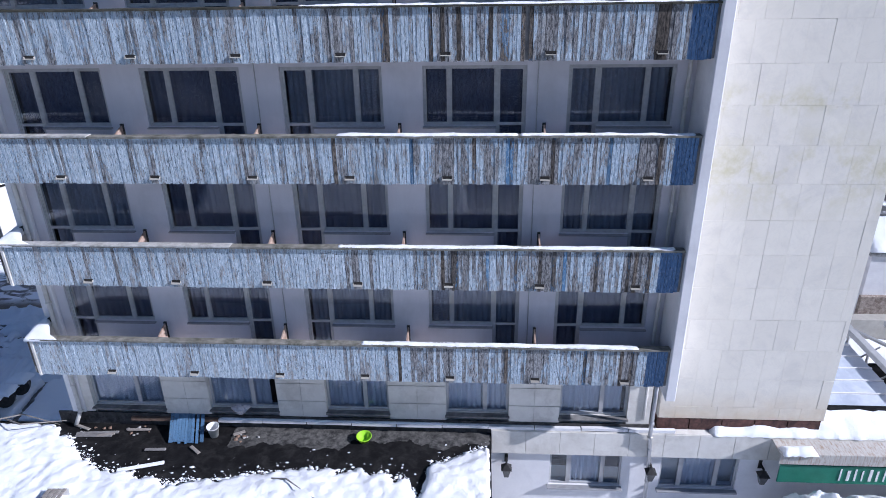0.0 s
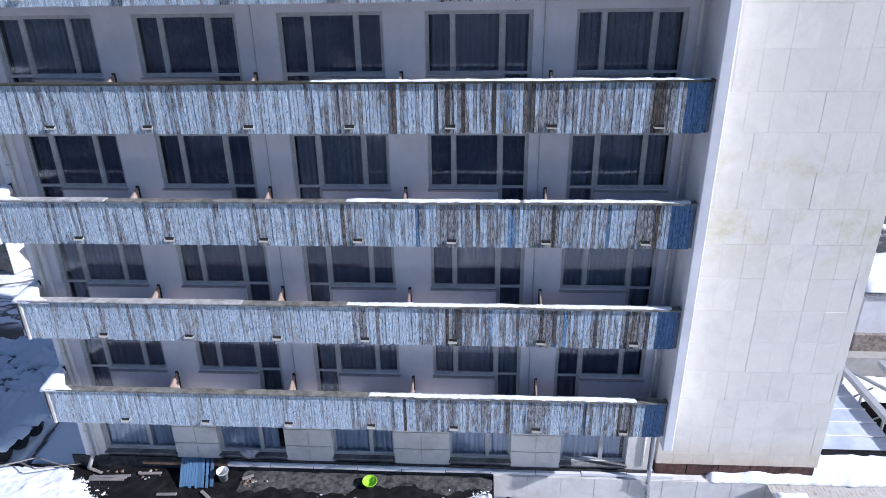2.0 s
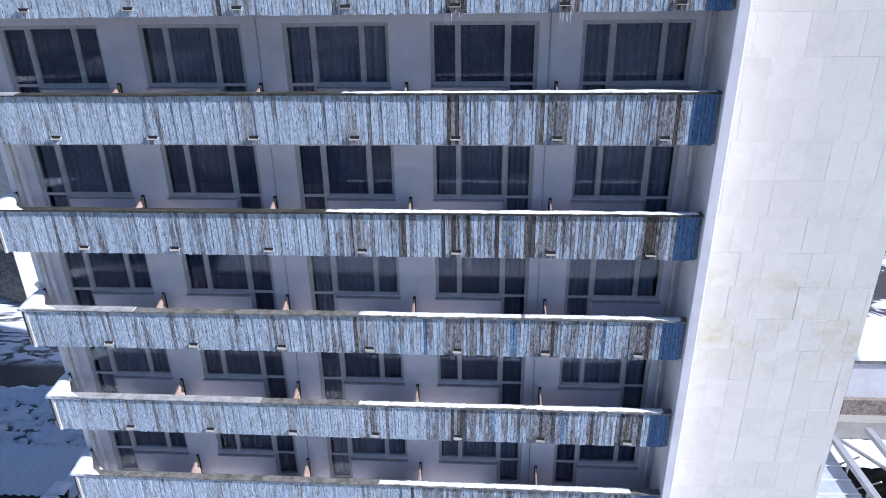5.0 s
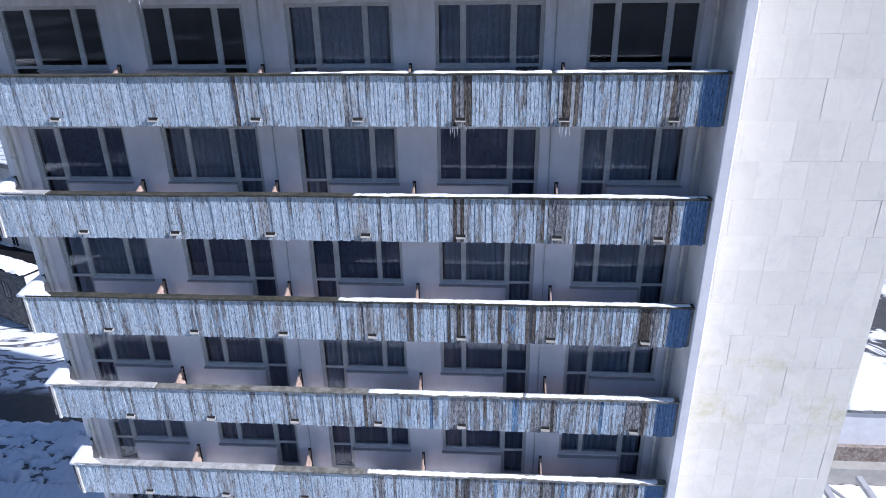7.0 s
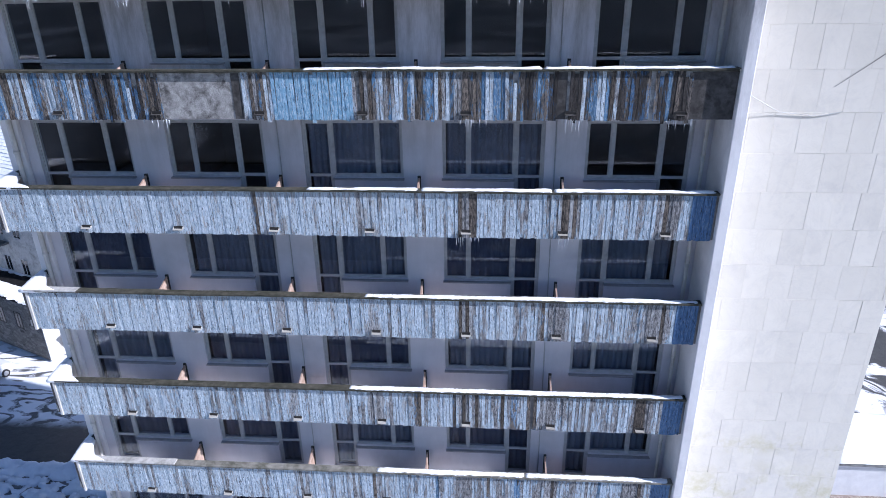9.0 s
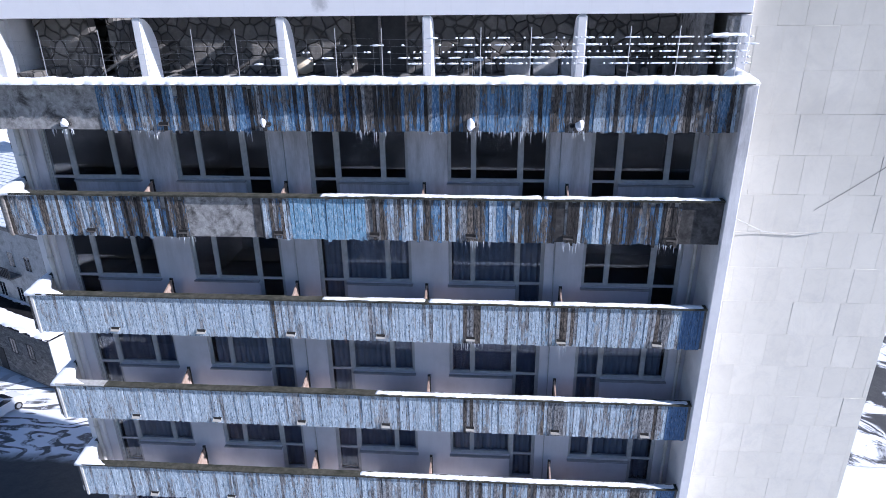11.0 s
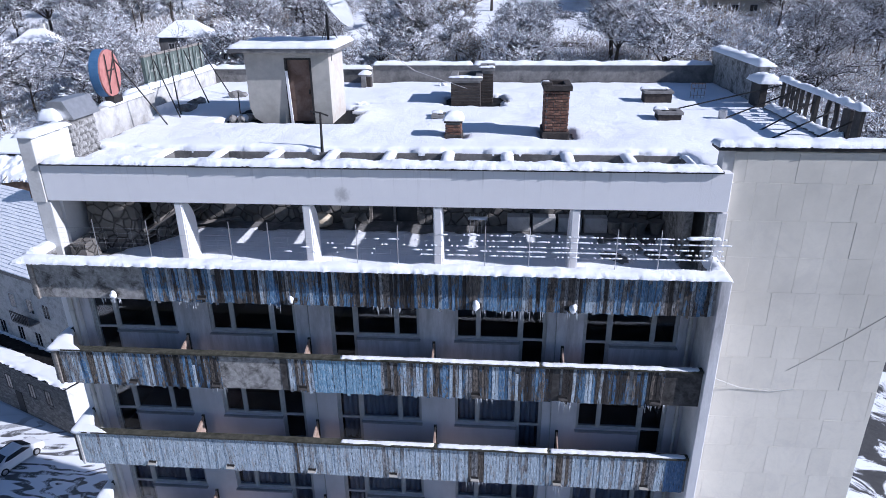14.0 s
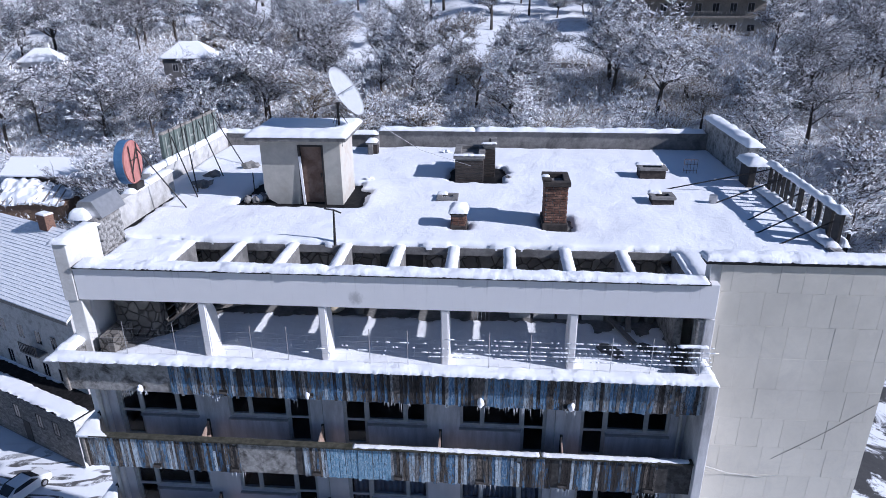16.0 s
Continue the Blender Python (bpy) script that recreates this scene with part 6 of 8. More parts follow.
def right_side():
    b = thing("flat_roofed_building", (21, 29, -1), "low building with thick snow on its flat roof", "building")
    part("wall", boxes((15.9, 40, 24.6, 27.8, -3.6, 5.2)), PLASTER, b)
    part("roof_slab", soften(boxes((15.75, 40.3, 24.48, 28.0, 5.2, 5.4)), 0.02), CONCRETE, b)
    part("roof_snow", snow_bank(15.7, 40.3, 24.45, 28.0, 5.4, 0.3, 0.35, 14, 0.3, 0.05), SNOW, b, smooth=True)
    part("plinth", boxes((15.8, 40, 24.4, 24.598, -1.2, 3.5)), plain("pebbled_plinth", (0.20, 0.16, 0.135), (0.46, 0.40, 0.35), 9, 0.95, stain=(0.14, 0.10, 0.08), stain_scale=4, amount=0.8, bump=0.8), b)
    part("step", boxes((15.2, 40, 23.9, 24.398, -1.2, 2.75)), PLASTER_GREY, b)
    # glazed lean-to roof in panels with white bars
    g = thing("skylight_roof", (13, 20, 2.6), "bluish glazed lean-to roof with white glazing bars", "glass roof")
    part("glazing", boxes((10.9, 14.2, 17.9, 22.6, 2.86, 2.9)), plain("snow_dusted_glass", (0.40, 0.44, 0.52), (0.54, 0.58, 0.66), 1.5, 0.35, spec=0.5, stain=(0.70, 0.73, 0.78), stain_scale=0.7, amount=0.6), g)
    for i in range(7):
        y = 18.15 + i * 0.72
        part("glazing_bar", boxes((10.9, 14.2, y, y + 0.045, 2.9, 2.95)), PLASTER, g)
    part("support_wall", boxes((10.95, 14.1, 17.95, 22.5, -1, 2.84)), DARK_WALL, g)
    f = thing("steel_frame", (14.8, 21, -1), "light steel frame of an unfinished roof", "steel frame")
    steel = plain("pale_steel", (0.46, 0.46, 0.46), (0.56, 0.56, 0.56), 4, 0.45, 0.3)
    for i, y in enumerate((22.3, 21.0, 19.6, 18.2)):
        part("upright", tube(bmesh.new(), [(14.4, y, -1), (14.4, y, 3.1)], 0.05, 5), steel, f)
        part("brace", tube(bmesh.new(), [(14.4, y, 1.6), (15.0 + 0.1 * i, y - 0.9, 3.1)], 0.035, 5), steel, f)
    part("beam", soften(boxes((14.3, 14.55, 17.0, 22.6, 3.1, 3.3)), 0.01), steel, f)
    part("beam", soften(boxes((15.9, 16.15, 17.0, 22.9, 3.1, 3.3)), 0.01), steel, f)
    part("rail", tube(bmesh.new(), [(14.4, 22.5, 3.25), (17.5, 17.2, 3.25)], 0.07, 5), steel, f)
    solo("snow_patch", snow_bank(14.62, 26, 22.2, 23.89, 1.9, 0.16, 0.15, 17, 0.4, 0.12), SNOW, (18, 23, 1.9), "untouched snow beside the low building", "snow", kind="stuff", smooth=True)
    solo("yard", boxes((14.1, 26, 17.9, 22.24, -1.3, -0.55), (14.62, 26, 22.25, 23.89, -1.3, 1.9)), ROOF_FELT, (18, 19, -1.3), "dark wet yard paving", "paving", kind="structure")


right_side()

# ---- houses on the slope ----


def ruined_house():
    z = 2.0
    r = thing("ruined_house", (-64, 88, z), "derelict brown house with a caved-in snowy roof", "house")
    part("wall", boxes((-71, -60.5, 84.6, 88.6, z, 6.6)), RUST, r)
    # dark wall colour paints in the shadow under the upper roof
    part("rear_wall", boxes((-71, -59.2, 88.6, 94.0, z, 9.3)), plain("eaves_shade_wall", (0.05, 0.042, 0.04), (0.12, 0.10, 0.09), 3, 0.9), r)
    part("pale_corner", soften(boxes((-59.19, -58.6, 88.4, 94.0, z, 9.25)), 0.02), PLASTER_OLD, r)
    bm = prism(bmesh.new(), [(88.0, 9.3), (88.0, 9.5), (91.5, 11.4), (95.0, 9.5), (95.0, 9.3), (91.5, 11.2)], "x", -72, -58.0)
    part("roof", bm, SNOW, r, "sound part of the roof under snow")
    bm = snow_field(-71.3, -60.2, 84.2, 88.4, 0.22, lambda x, y: 6.7 + 0.55 * (y - 84.2) * (0.5 + 0.5 * smooth(-62, -67, x)) + 0.7 * wobble(x, y, 0.5, 4) + 0.35 * wobble(x, y, 1.4, 8), lambda x, y: wobble(x, y, 0.7, 6) > -0.32, 0.25)
    part("caved_roof", bm, SNOW, r, "caved-in roof heaped with snow")
    for k in range(9):
        x = -70.5 + k * 1.15
        part("rafter", tube(bmesh.new(), [(x, 84.0, 6.4 + 0.3 * wobble(k, 0, 1, 2)), (x + 0.5 * wobble(k, 2, 1, 3), 88.4, 8.6)], 0.09, 4), GREY_WOOD, r)


ruined_house()


def slope_houses():
    def house(x, y, rot, w, d, e, roof_h, wall, label, name="house"):
        z = ground_z(x, y) - 0.5
        h = thing(name, (x, y, z), label, "house")
        h.rotation_euler = (0, 0, radians(rot))
        fpart("wall", boxes((-w / 2, w / 2, -d / 2, d / 2, 0, e)), wall, h)
        bm = bmesh.new()
        o = 0.6
        base = [bm.verts.new(v) for v in ((-w / 2 - o, -d / 2 - o, e), (w / 2 + o, -d / 2 - o, e), (w / 2 + o, d / 2 + o, e), (-w / 2 - o, d / 2 + o, e))]
        low = [bm.verts.new((v.co.x, v.co.y, e - 0.15)) for v in base]
        r = w * 0.2
        top = [bm.verts.new((-r, 0, e + roof_h)), bm.verts.new((r, 0, e + roof_h))]
        for f in ((base[0], base[1], top[1], top[0]), (base[1], base[2], top[1]), (base[2], base[3], top[0], top[1]), (base[3], base[0], top[0])):
            bm.faces.new(f)
        for i in range(4):
            bm.faces.new((low[i], low[(i + 1) % 4], base[(i + 1) % 4], base[i]))
        bm.faces.new(low[::-1])
        bmesh.ops.recalc_face_normals(bm, faces=bm.faces)
        fpart("roof", bm, TILE_SNOW, h, "hipped roof under snow")
        fpart("chimney", soften(boxes((r * 0.4, r * 0.4 + 0.7, 0.2, 0.9, e + roof_h - 0.8, e + roof_h + 0.9)), 0.02), PLASTER_OLD, h)
        for zz in ([1.0, 3.9] if e > 4.5 else [1.0]):
            for xx in (-w * 0.32, w * 0.1):
                hole_window(h, xx, zz, 1.0, 1.4, -d / 2)
            f = fpart("side_window", boxes((-w / 2 - 0.03, -w / 2 + 0.02, -0.5, 0.5, zz, zz + 1.4)), DARK_WALL, h)
        return h
    house(-57.5, 125, 12, 8.5, 7.5, 6.4, 2.6, plain("grey_house_wall", (0.10, 0.098, 0.10), (0.16, 0.155, 0.155), 2, 0.9), "grey two-storey house with a snowy hipped roof among trees")
    house(-92.5, 133, 10, 7.0, 5.0, 3.4, 2.4, PLASTER, "small white cottage with a snowy hipped roof among trees", "cottage")
    # long building with a timber upper floor near the crest
    z = ground_z(46, 160) - 0.4
    b = thing("chalet", (46, 160, z), "long two-storey chalet with a timber upper floor", "house")
    fpart("lower_wall", boxes((-20, 14, 0, 10, 0, 4.4)), PLASTER_GREY, b)
    fpart("balcony", boxes((-20, 14.6, -1.6, 0, 4.4, 4.7)), GREY_WOOD, b)
    fpart("upper_wall", boxes((-19, 13, 0.4, 10, 4.7, 8.4)), GREY_WOOD, b)
    fpart("roof", prism(bmesh.new(), [(-2.2, 8.2), (-2.2, 8.5), (5, 12.4), (12, 8.5), (12, 8.2), (5, 12.0)], "x", -21, 15.5), TILE_SNOW, b)
    for i in range(8):
        hole_window(b, -18 + i * 3.9, 1.4, 1.7, 1.5, 0.0)
        hole_window(b, -17.6 + i * 3.8, 5.3, 1.5, 2.1, 0.4)
    for i in range(34):
        fpart("baluster", boxes((-20 + i, -19.9 + i, -1.6, -1.5, 4.7, 5.7)), GREY_WOOD, b)
    fpart("handrail", boxes((-20, 14.6, -1.62, -1.48, 5.7, 5.8)), GREY_WOOD, b)
    bm = bmesh.new()
    for i in range(24):
        x0 = -30 + i * 2.0
        x1 = x0 + 2.0
        za, zb = ground_z(x0, 133), ground_z(x1, 133)
        prism(bm, [(x0, za - 1.2), (x1, zb - 1.2), (x1, zb + 0.9), (x0, za + 0.9)], "y", 133.0, 133.5)
    solo("wall_retaining", bm, CONCRETE_DARK, (-6, 133, ground_z(-6, 133)), "dark retaining wall along the slope road", "wall", kind="structure")


slope_houses()


def street_house():
    """Stands across the street behind the viewpoint; the panes mirror its roof."""
    h = thing("street_house", (-8.0, -8.0, -4.4), "low white house with deep snow on its pitched roof", "house")
    fpart("wall", boxes((-7.5, 9.0, -4.6, 4.6, 0, 3.6)), PLASTER, h)
    fpart("gable", prism(bmesh.new(), [(-4.6, 3.6), (4.6, 3.6), (0, 6.3)], "x", -7.4, 8.9), PLASTER, h)
    fpart("roof", prism(bmesh.new(), [(-5.3, 3.3), (-5.3, 3.45), (0, 6.55), (5.3, 3.45), (5.3, 3.3), (0, 6.38)], "x", -8.0, 9.5), GREY_WOOD, h)
    bm = snow_bank(-8.0, 9.5, -5.3, 5.3, 0.0, 0.3, 0.3, 21, 0.5, 0.15)
    for v in bm.verts:
        v.co.z += 6.56 - abs(v.co.y) * 3.1 / 5.3
    fpart("roof_snow", bm, SNOW, h, "deep snow on the pitched roof", smooth=True)
    fpart("chimney", soften(boxes((2.0, 2.8, 0.8, 1.6, 5.2, 7.6)), 0.02), BRICK, h, "brick chimney")
    for x in (-6.0, -2.6, 0.8, 4.2):
        hole_window(h, x, 1.2, 1.3, 1.4, -4.6)
    h.rotation_euler = (0, 0, math.pi)


street_house()

# ---- on the roof ----
BRICK_ME = []
for _i in range(3):
    _b = boxes((-0.115, 0.115, -0.055, 0.055, 0, 0.066))
    soften(_b, (0.005, 0.008, 0.012)[_i])
    _m = bpy.data.meshes.new("brick")
    _b.to_mesh(_m)
    _b.free()
    _m.materials.append(BRICK)
    BRICK_ME.append(_m)
SOOT_BRICK = plain("sooty_brick", (0.03, 0.027, 0.026), (0.085, 0.07, 0.062), 7, 0.95, stain=(0.03, 0.03, 0.03), stain_scale=2)


def brick_stack(parent, x0, x1, y0, y1, z0, z1, seed, material=None):
    """Courses of single bricks round a mortar core."""
    rng = random.Random(seed)
    part("mortar_core", boxes((x0 + 0.03, x1 - 0.03, y0 + 0.03, y1 - 0.03, z0, z1)), CONCRETE_DARK, parent)
    o = origin_of(parent)
    course, z = 0, z0
    while z < z1 - 0.05:
        for side in range(4):
            w = (x1 - x0) if side % 2 == 0 else (y1 - y0)
            n = max(2, round(w / 0.245))
            pitch = w / n
            for i in range(n if course % 2 == 0 else n):
                s = (i + 0.5) * pitch + (0.0 if course % 2 == 0 else 0.06 * (1 if i < n - 1 else -0.4))
                p = new("brick", BRICK_ME[rng.randrange(3)])
                p.parent = parent
                if side == 0:
                    loc, r = (x0 + s, y0 + 0.05, z), 0
                elif side == 1:
                    loc, r = (x1 - 0.05, y0 + s, z), 90
                elif side == 2:
                    loc, r = (x1 - s, y1 - 0.05, z), 0
                else:
                    loc, r = (x0 + 0.05, y1 - s, z), 90
                p.location = Vector(loc) - o + Vector((rng.uniform(-0.004, 0.004), rng.uniform(-0.004, 0.004), 0))
                p.rotation_euler = (0, 0, radians(r + rng.uniform(-1.2, 1.2)))
                p.scale = (pitch / 0.245 * 0.98, 1, 1)
        course += 1
        z += 0.079


def chimneys():
    c = thing("chimney", (2.28, 21.15, ROOF_Z), "red brick chimney with a broken sooty cap", "chimney")
    brick_stack(c, 1.94, 2.64, 20.76, 21.86, ROOF_Z, 29.36, 1)
    bm = boxes((1.87, 2.71, 20.69, 20.91, 29.36, 29.52), (1.87, 2.71, 21.73, 21.94, 29.36, 29.52), (1.87, 2.07, 20.91, 21.73, 29.36, 29.52), (2.51, 2.71, 20.91, 21.73, 29.36, 29.52), (1.83, 2.12, 20.72, 21.0, 29.52, 29.6))
    part("cap", soften(bm, 0.015), SOOT_BRICK, c, "sooty concrete cap")
    part("flashing", soften(boxes((1.88, 2.70, 20.70, 21.92, ROOF_Z, ROOF_Z + 0.3)), 0.03), SOOT_BRICK, c, "black tarred foot")
    part("cap_snow", snow_bank(1.84, 2.1, 21.0, 21.5, 29.52, 0.06, 0.05, 3), SNOW, c, smooth=True)
    c = thing("chimney", (-0.77, 20.72, ROOF_Z), "short brick chimney under a cushion of snow", "chimney")
    brick_stack(c, -1.0, -0.53, 20.5, 21.15, ROOF_Z, 28.45, 2)
    part("flashing", soften(boxes((-1.03, -0.5, 20.47, 21.18, ROOF_Z, ROOF_Z + 0.26)), 0.03), SOOT_BRICK, c, "black tarred foot")
    part("cap", soften(boxes((-1.04, -0.49, 20.46, 21.19, 28.45, 28.53)), 0.01), SOOT_BRICK, c)
    part("cap_snow", snow_bank(-1.08, -0.46, 20.42, 21.23, 28.53, 0.26, 0.06, 5), SNOW, c, smooth=True)
    c = thing("chimney", (-0.5, 26.5, ROOF_Z), "broad double chimney of sooty brick, open flues", "chimney")
    for i, (a, b, d, e, h) in enumerate(((-1.22, -0.12, 25.98, 27.75, 28.86), (-0.12, 0.34, 27.0, 28.1, 29.1))):
        part("flue_body", boxes((a + 0.02, b - 0.02, d + 0.02, e - 0.02, ROOF_Z, h)), CONCRETE_DARK, c)
        for q in range(int((h - ROOF_Z) / 0.105)):
            part("brick_course", soften(boxes((a, b, d, e, ROOF_Z + 0.105 * q, ROOF_Z + 0.105 * q + 0.092)), 0.008), SOOT_BRICK, c)
        part("cap", soften(boxes((a - 0.06, b + 0.06, d - 0.06, d + 0.16, h, h + 0.14), (a - 0.06, b + 0.06, e - 0.16, e + 0.06, h, h + 0.14), (a - 0.06, a + 0.2, d + 0.16, e - 0.16, h, h + 0.14), (b - 0.2, b + 0.06, d + 0.16, e - 0.16, h, h + 0.14)), 0.012), CONCRETE_DARK, c)
        part("cap_snow", snow_bank(a - 0.08, b + 0.06, d - 0.08, d + 0.1, h + 0.14, 0.07, 0.05, 4 + i), SNOW, c, smooth=True)
    rng = random.Random(6)
    for x0, x1, y0, y1, z1, full in ((-1.66, -1.0, 23.3, 23.85, 28.12, False), (6.05, 7.05, 26.6, 27.25, 28.42, True), (5.85, 6.6, 23.3, 23.9, 28.28, False), (-5.45, -5.0, 29.9, 30.3, 28.55, True)):
        v = thing("roof_vent", ((x0 + x1) / 2, (y0 + y1) / 2, ROOF_Z), "low square brick vent with snow on its rim", "vent", "roof vents")
        part("body", soften(boxes((x0, x1, y0, y1, ROOF_Z, z1 - 0.1)), 0.015), SOOT_BRICK, v)
        part("rim", soften(boxes((x0 - 0.05, x1 + 0.05, y0 - 0.05, y0 + 0.12, z1 - 0.1, z1), (x0 - 0.05, x1 + 0.05, y1 - 0.12, y1 + 0.05, z1 - 0.1, z1), (x0 - 0.05, x0 + 0.14, y0 + 0.12, y1 - 0.12, z1 - 0.1, z1), (x1 - 0.14, x1 + 0.05, y0 + 0.12, y1 - 0.12, z1 - 0.1, z1)), 0.01), CONCRETE_DARK, v)
        part("rim_snow", snow_bank(x0 - 0.08, x1 - (0.0 if full else 0.35), y0 - 0.08 if x0 < -5 else y1 - 0.2, y1 + 0.08, z1, 0.16 if x0 < -5 else 0.09, 0.05, x0), SNOW, v, smooth=True)
    v = thing("roof_pipe", (7.98, 23.55, ROOF_Z), "small grey vent pipe with a cap", "vent")
    bm = bmesh.new()
    bmesh.ops.create_cone(bm, segments=14, radius1=0.14, radius2=0.14, depth=0.4, cap_ends=True, matrix=pose(7.98, 23.55, 28.1))
    part("pipe", bm, METAL_GREY, v, smooth=False)


chimneys()


def penthouse():
    p = thing("stair_hut", (-6.5, 24, ROOF_Z), "grey plastered stair hut with a flat snowy roof", "hut")
    x0, x1, y0, y1, z0, z1 = -7.9, -5.06, 23.05, 25.05, ROOF_Z, 30.22
    bm = bmesh.new()
    outline = [(x0, z0 + 0.55), (x0 + 0.12, z0 + 0.2), (x0 + 0.45, z0), (-6.53, z0), (-6.53, 30.0), (-5.68, 30.0), (-5.68, z0), (x1, z0), (x1, z1), (x0, z1)]
    prism(bm, outline, "y", y0, y1)
    part("wall", bm, PLASTER_GREY, p)
    # side sheet paler than the front, for sunlight on it; brown stain is wear
    part("side_wall", boxes((x1 - 0.0, x1 + 0.012, y0, y1, z0, z1)), plain("sunlit_side_plaster", (0.50, 0.47, 0.42), (0.58, 0.55, 0.50), 3, 0.9, stain=(0.42, 0.30, 0.20), stain_scale=1.5, amount=0.4), p)
    part("roof_slab", soften(boxes((x0 - 0.38, x1 + 0.32, y0 - 0.36, y1 + 0.5, z1, z1 + 0.16)), 0.015), CONCRETE_DARK, p)
    part("roof_snow", snow_bank(x0 - 0.42, x1 + 0.36, y0 - 0.4, y1 + 0.55, z1 + 0.16, 0.17, 0.12, 14, 0.25, 0.03), SNOW, p, smooth=True)
    d = part("door", soften(boxes((-6.5, -5.71, y0 + 0.12, y0 + 0.16, z0 + 0.06, 29.97)), 0.006), plain("rusted_brown_door", (0.09, 0.055, 0.04), (0.17, 0.11, 0.085), 3, 0.7, stain=(0.25, 0.19, 0.16), stain_scale=1.6, amount=0.6), p, "rust-brown metal door, closed")
    part("handle", soften(boxes((-5.82, -5.78, y0 + 0.07, y0 + 0.12, 28.85, 29.0)), 0.004), METAL_DARK, d)
    part("frame", soften(boxes((-6.56, -6.49, y0 - 0.02, y0 + 0.14, z0, 30.03), (-5.72, -5.65, y0 - 0.02, y0 + 0.14, z0, 30.03), (-6.49, -5.72, y0 - 0.02, y0 + 0.14, 29.97, 30.03)), 0.005), METAL_DARK, p)
    part("vent_slot", boxes((x1 - 0.01, x1 + 0.02, y0 + 0.35, y0 + 0.43, 29.9, 30.1)), DARK_WALL, p)
    bm = boxes((-0.045, 0.045, -0.02, 0.02, 0, 1.75))
    ob = solo("batten", soften(bm, 0.005), PLASTER, (0, 0, 0), "pale wooden batten leaning by the hut door", "batten")
    ob.matrix_basis = pose(-6.42, y0 - 0.1, ROOF_Z + 0.03, -3, -3, 0)
    solo("bare_roofing", boxes((-8.95, -4.2, 22.3, 25.6, ROOF_Z - 0.004, ROOF_Z + 0.012)), ROOF_FELT, (-6.5, 24, ROOF_Z), "bare dark roofing round the stair hut", "roofing", kind="structure")
    solo("bare_roofing", boxes((-1.7, 1.1, 25.5, 28.4, ROOF_Z - 0.004, ROOF_Z + 0.012)), ROOF_FELT, (-0.3, 27, ROOF_Z), "bare dark roofing round the double chimney", "roofing", kind="structure")
    solo("bare_roofing", boxes((-11.69, -11.15, 19.3, 23.8, ROOF_Z - 0.004, ROOF_Z + 0.012)), ROOF_FELT, (-11.4, 21.5, ROOF_Z), "strip of bare dark roofing along the parapet", "roofing", kind="structure")
    # scrap heap and stakes beside the hut
    rng = random.Random(2)
    for k in range(9):
        bm = bmesh.new()
        bmesh.ops.create_icosphere(bm, subdivisions=2, radius=0.16)
        for v in bm.verts:
            v.co *= 1 + 0.45 * wobble(v.co.x * 8, v.co.y * 8, 1, k + v.co.z * 5)
        ob = solo("rubble_lump", bm, CONCRETE_DARK if k % 3 else SNOW_DIRTY, (0, 0, 0), "dark lump of rubble beside the hut", "rubble", "rubble lumps")
        ob.location = (-8.35 + rng.uniform(-0.3, 0.3), 23.3 + rng.uniform(-0.2, 0.35), ROOF_Z + 0.1)
    for x, y in ((-8.5, 23.6), (-8.2, 24.1), (-8.0, 23.9)):
        solo("stake", tube(bmesh.new(), [(x, y, ROOF_Z), (x + 0.02, y, ROOF_Z + 1.0)], 0.02, 5), METAL_DARK, (x, y, ROOF_Z), "thin dark stake by the hut", "stake", "stakes")
    # satellite dish
    s = thing("satellite_dish", (-5.25, 24.2, z1 + 0.2), "large white satellite dish on a steel pole", "satellite dish")
    part("pole", tube(bmesh.new(), [(-5.3, 24.2, z1 + 0.16), (-5.3, 24.2, z1 + 1.1)], 0.045, 8), METAL_DARK, s)
    for a in (0.4, 2.5, 4.6):
        part("strut", tube(bmesh.new(), [(-5.3 + 0.4 * math.cos(a), 24.2 + 0.4 * math.sin(a), z1 + 0.18), (-5.3, 24.2, z1 + 0.85)], 0.014, 5), METAL_DARK, s)
    bm = bmesh.new()
    rings = [[bm.verts.new((0, 0, 0))]]
    for i in range(1, 9):
        r = 0.95 * i / 8
        rings.append([bm.verts.new((r * math.cos(q), r * math.sin(q), 0.24 * (r / 0.95) ** 2)) for q in [2 * math.pi * k / 40 for k in range(40)]])
    for k in range(40):
        bm.faces.new((rings[0][0], rings[1][k], rings[1][(k + 1) % 40]))
        for a, b in zip(rings[1:], rings[2:]):
            bm.faces.new((a[k], b[k], b[(k + 1) % 40], a[(k + 1) % 40]))
    bmesh.ops.solidify(bm, geom=list(bm.faces), thickness=0.02)
    turn = Vector((0.82, -0.10, 0.52)).to_track_quat("Z", "Y").to_matrix().to_4x4()
    m = Matrix.Translation((-5.12, 24.15, z1 + 1.38)) @ turn
    bmesh.ops.transform(bm, matrix=m, verts=bm.verts)
    part("reflector", bm, plain("dish_white", (0.72, 0.73, 0.75), (0.80, 0.81, 0.82), 2, 0.5, stain=(0.60, 0.60, 0.60), stain_scale=2), s, smooth=True)
    tip = m @ Vector((0, 0, 0.95))
    part("feed_arm", tube(bmesh.new(), [m @ Vector((0.9, 0.0, 0.24)), m @ Vector((0.75, 0.0, 0.7)), tip], 0.018, 5), METAL_GREY, s)
    part("feed_arm", tube(bmesh.new(), [m @ Vector((-0.9, 0.0, 0.24)), m @ Vector((-0.75, 0.0, 0.7)), tip], 0.018, 5), METAL_GREY, s)
    bm = bmesh.new()
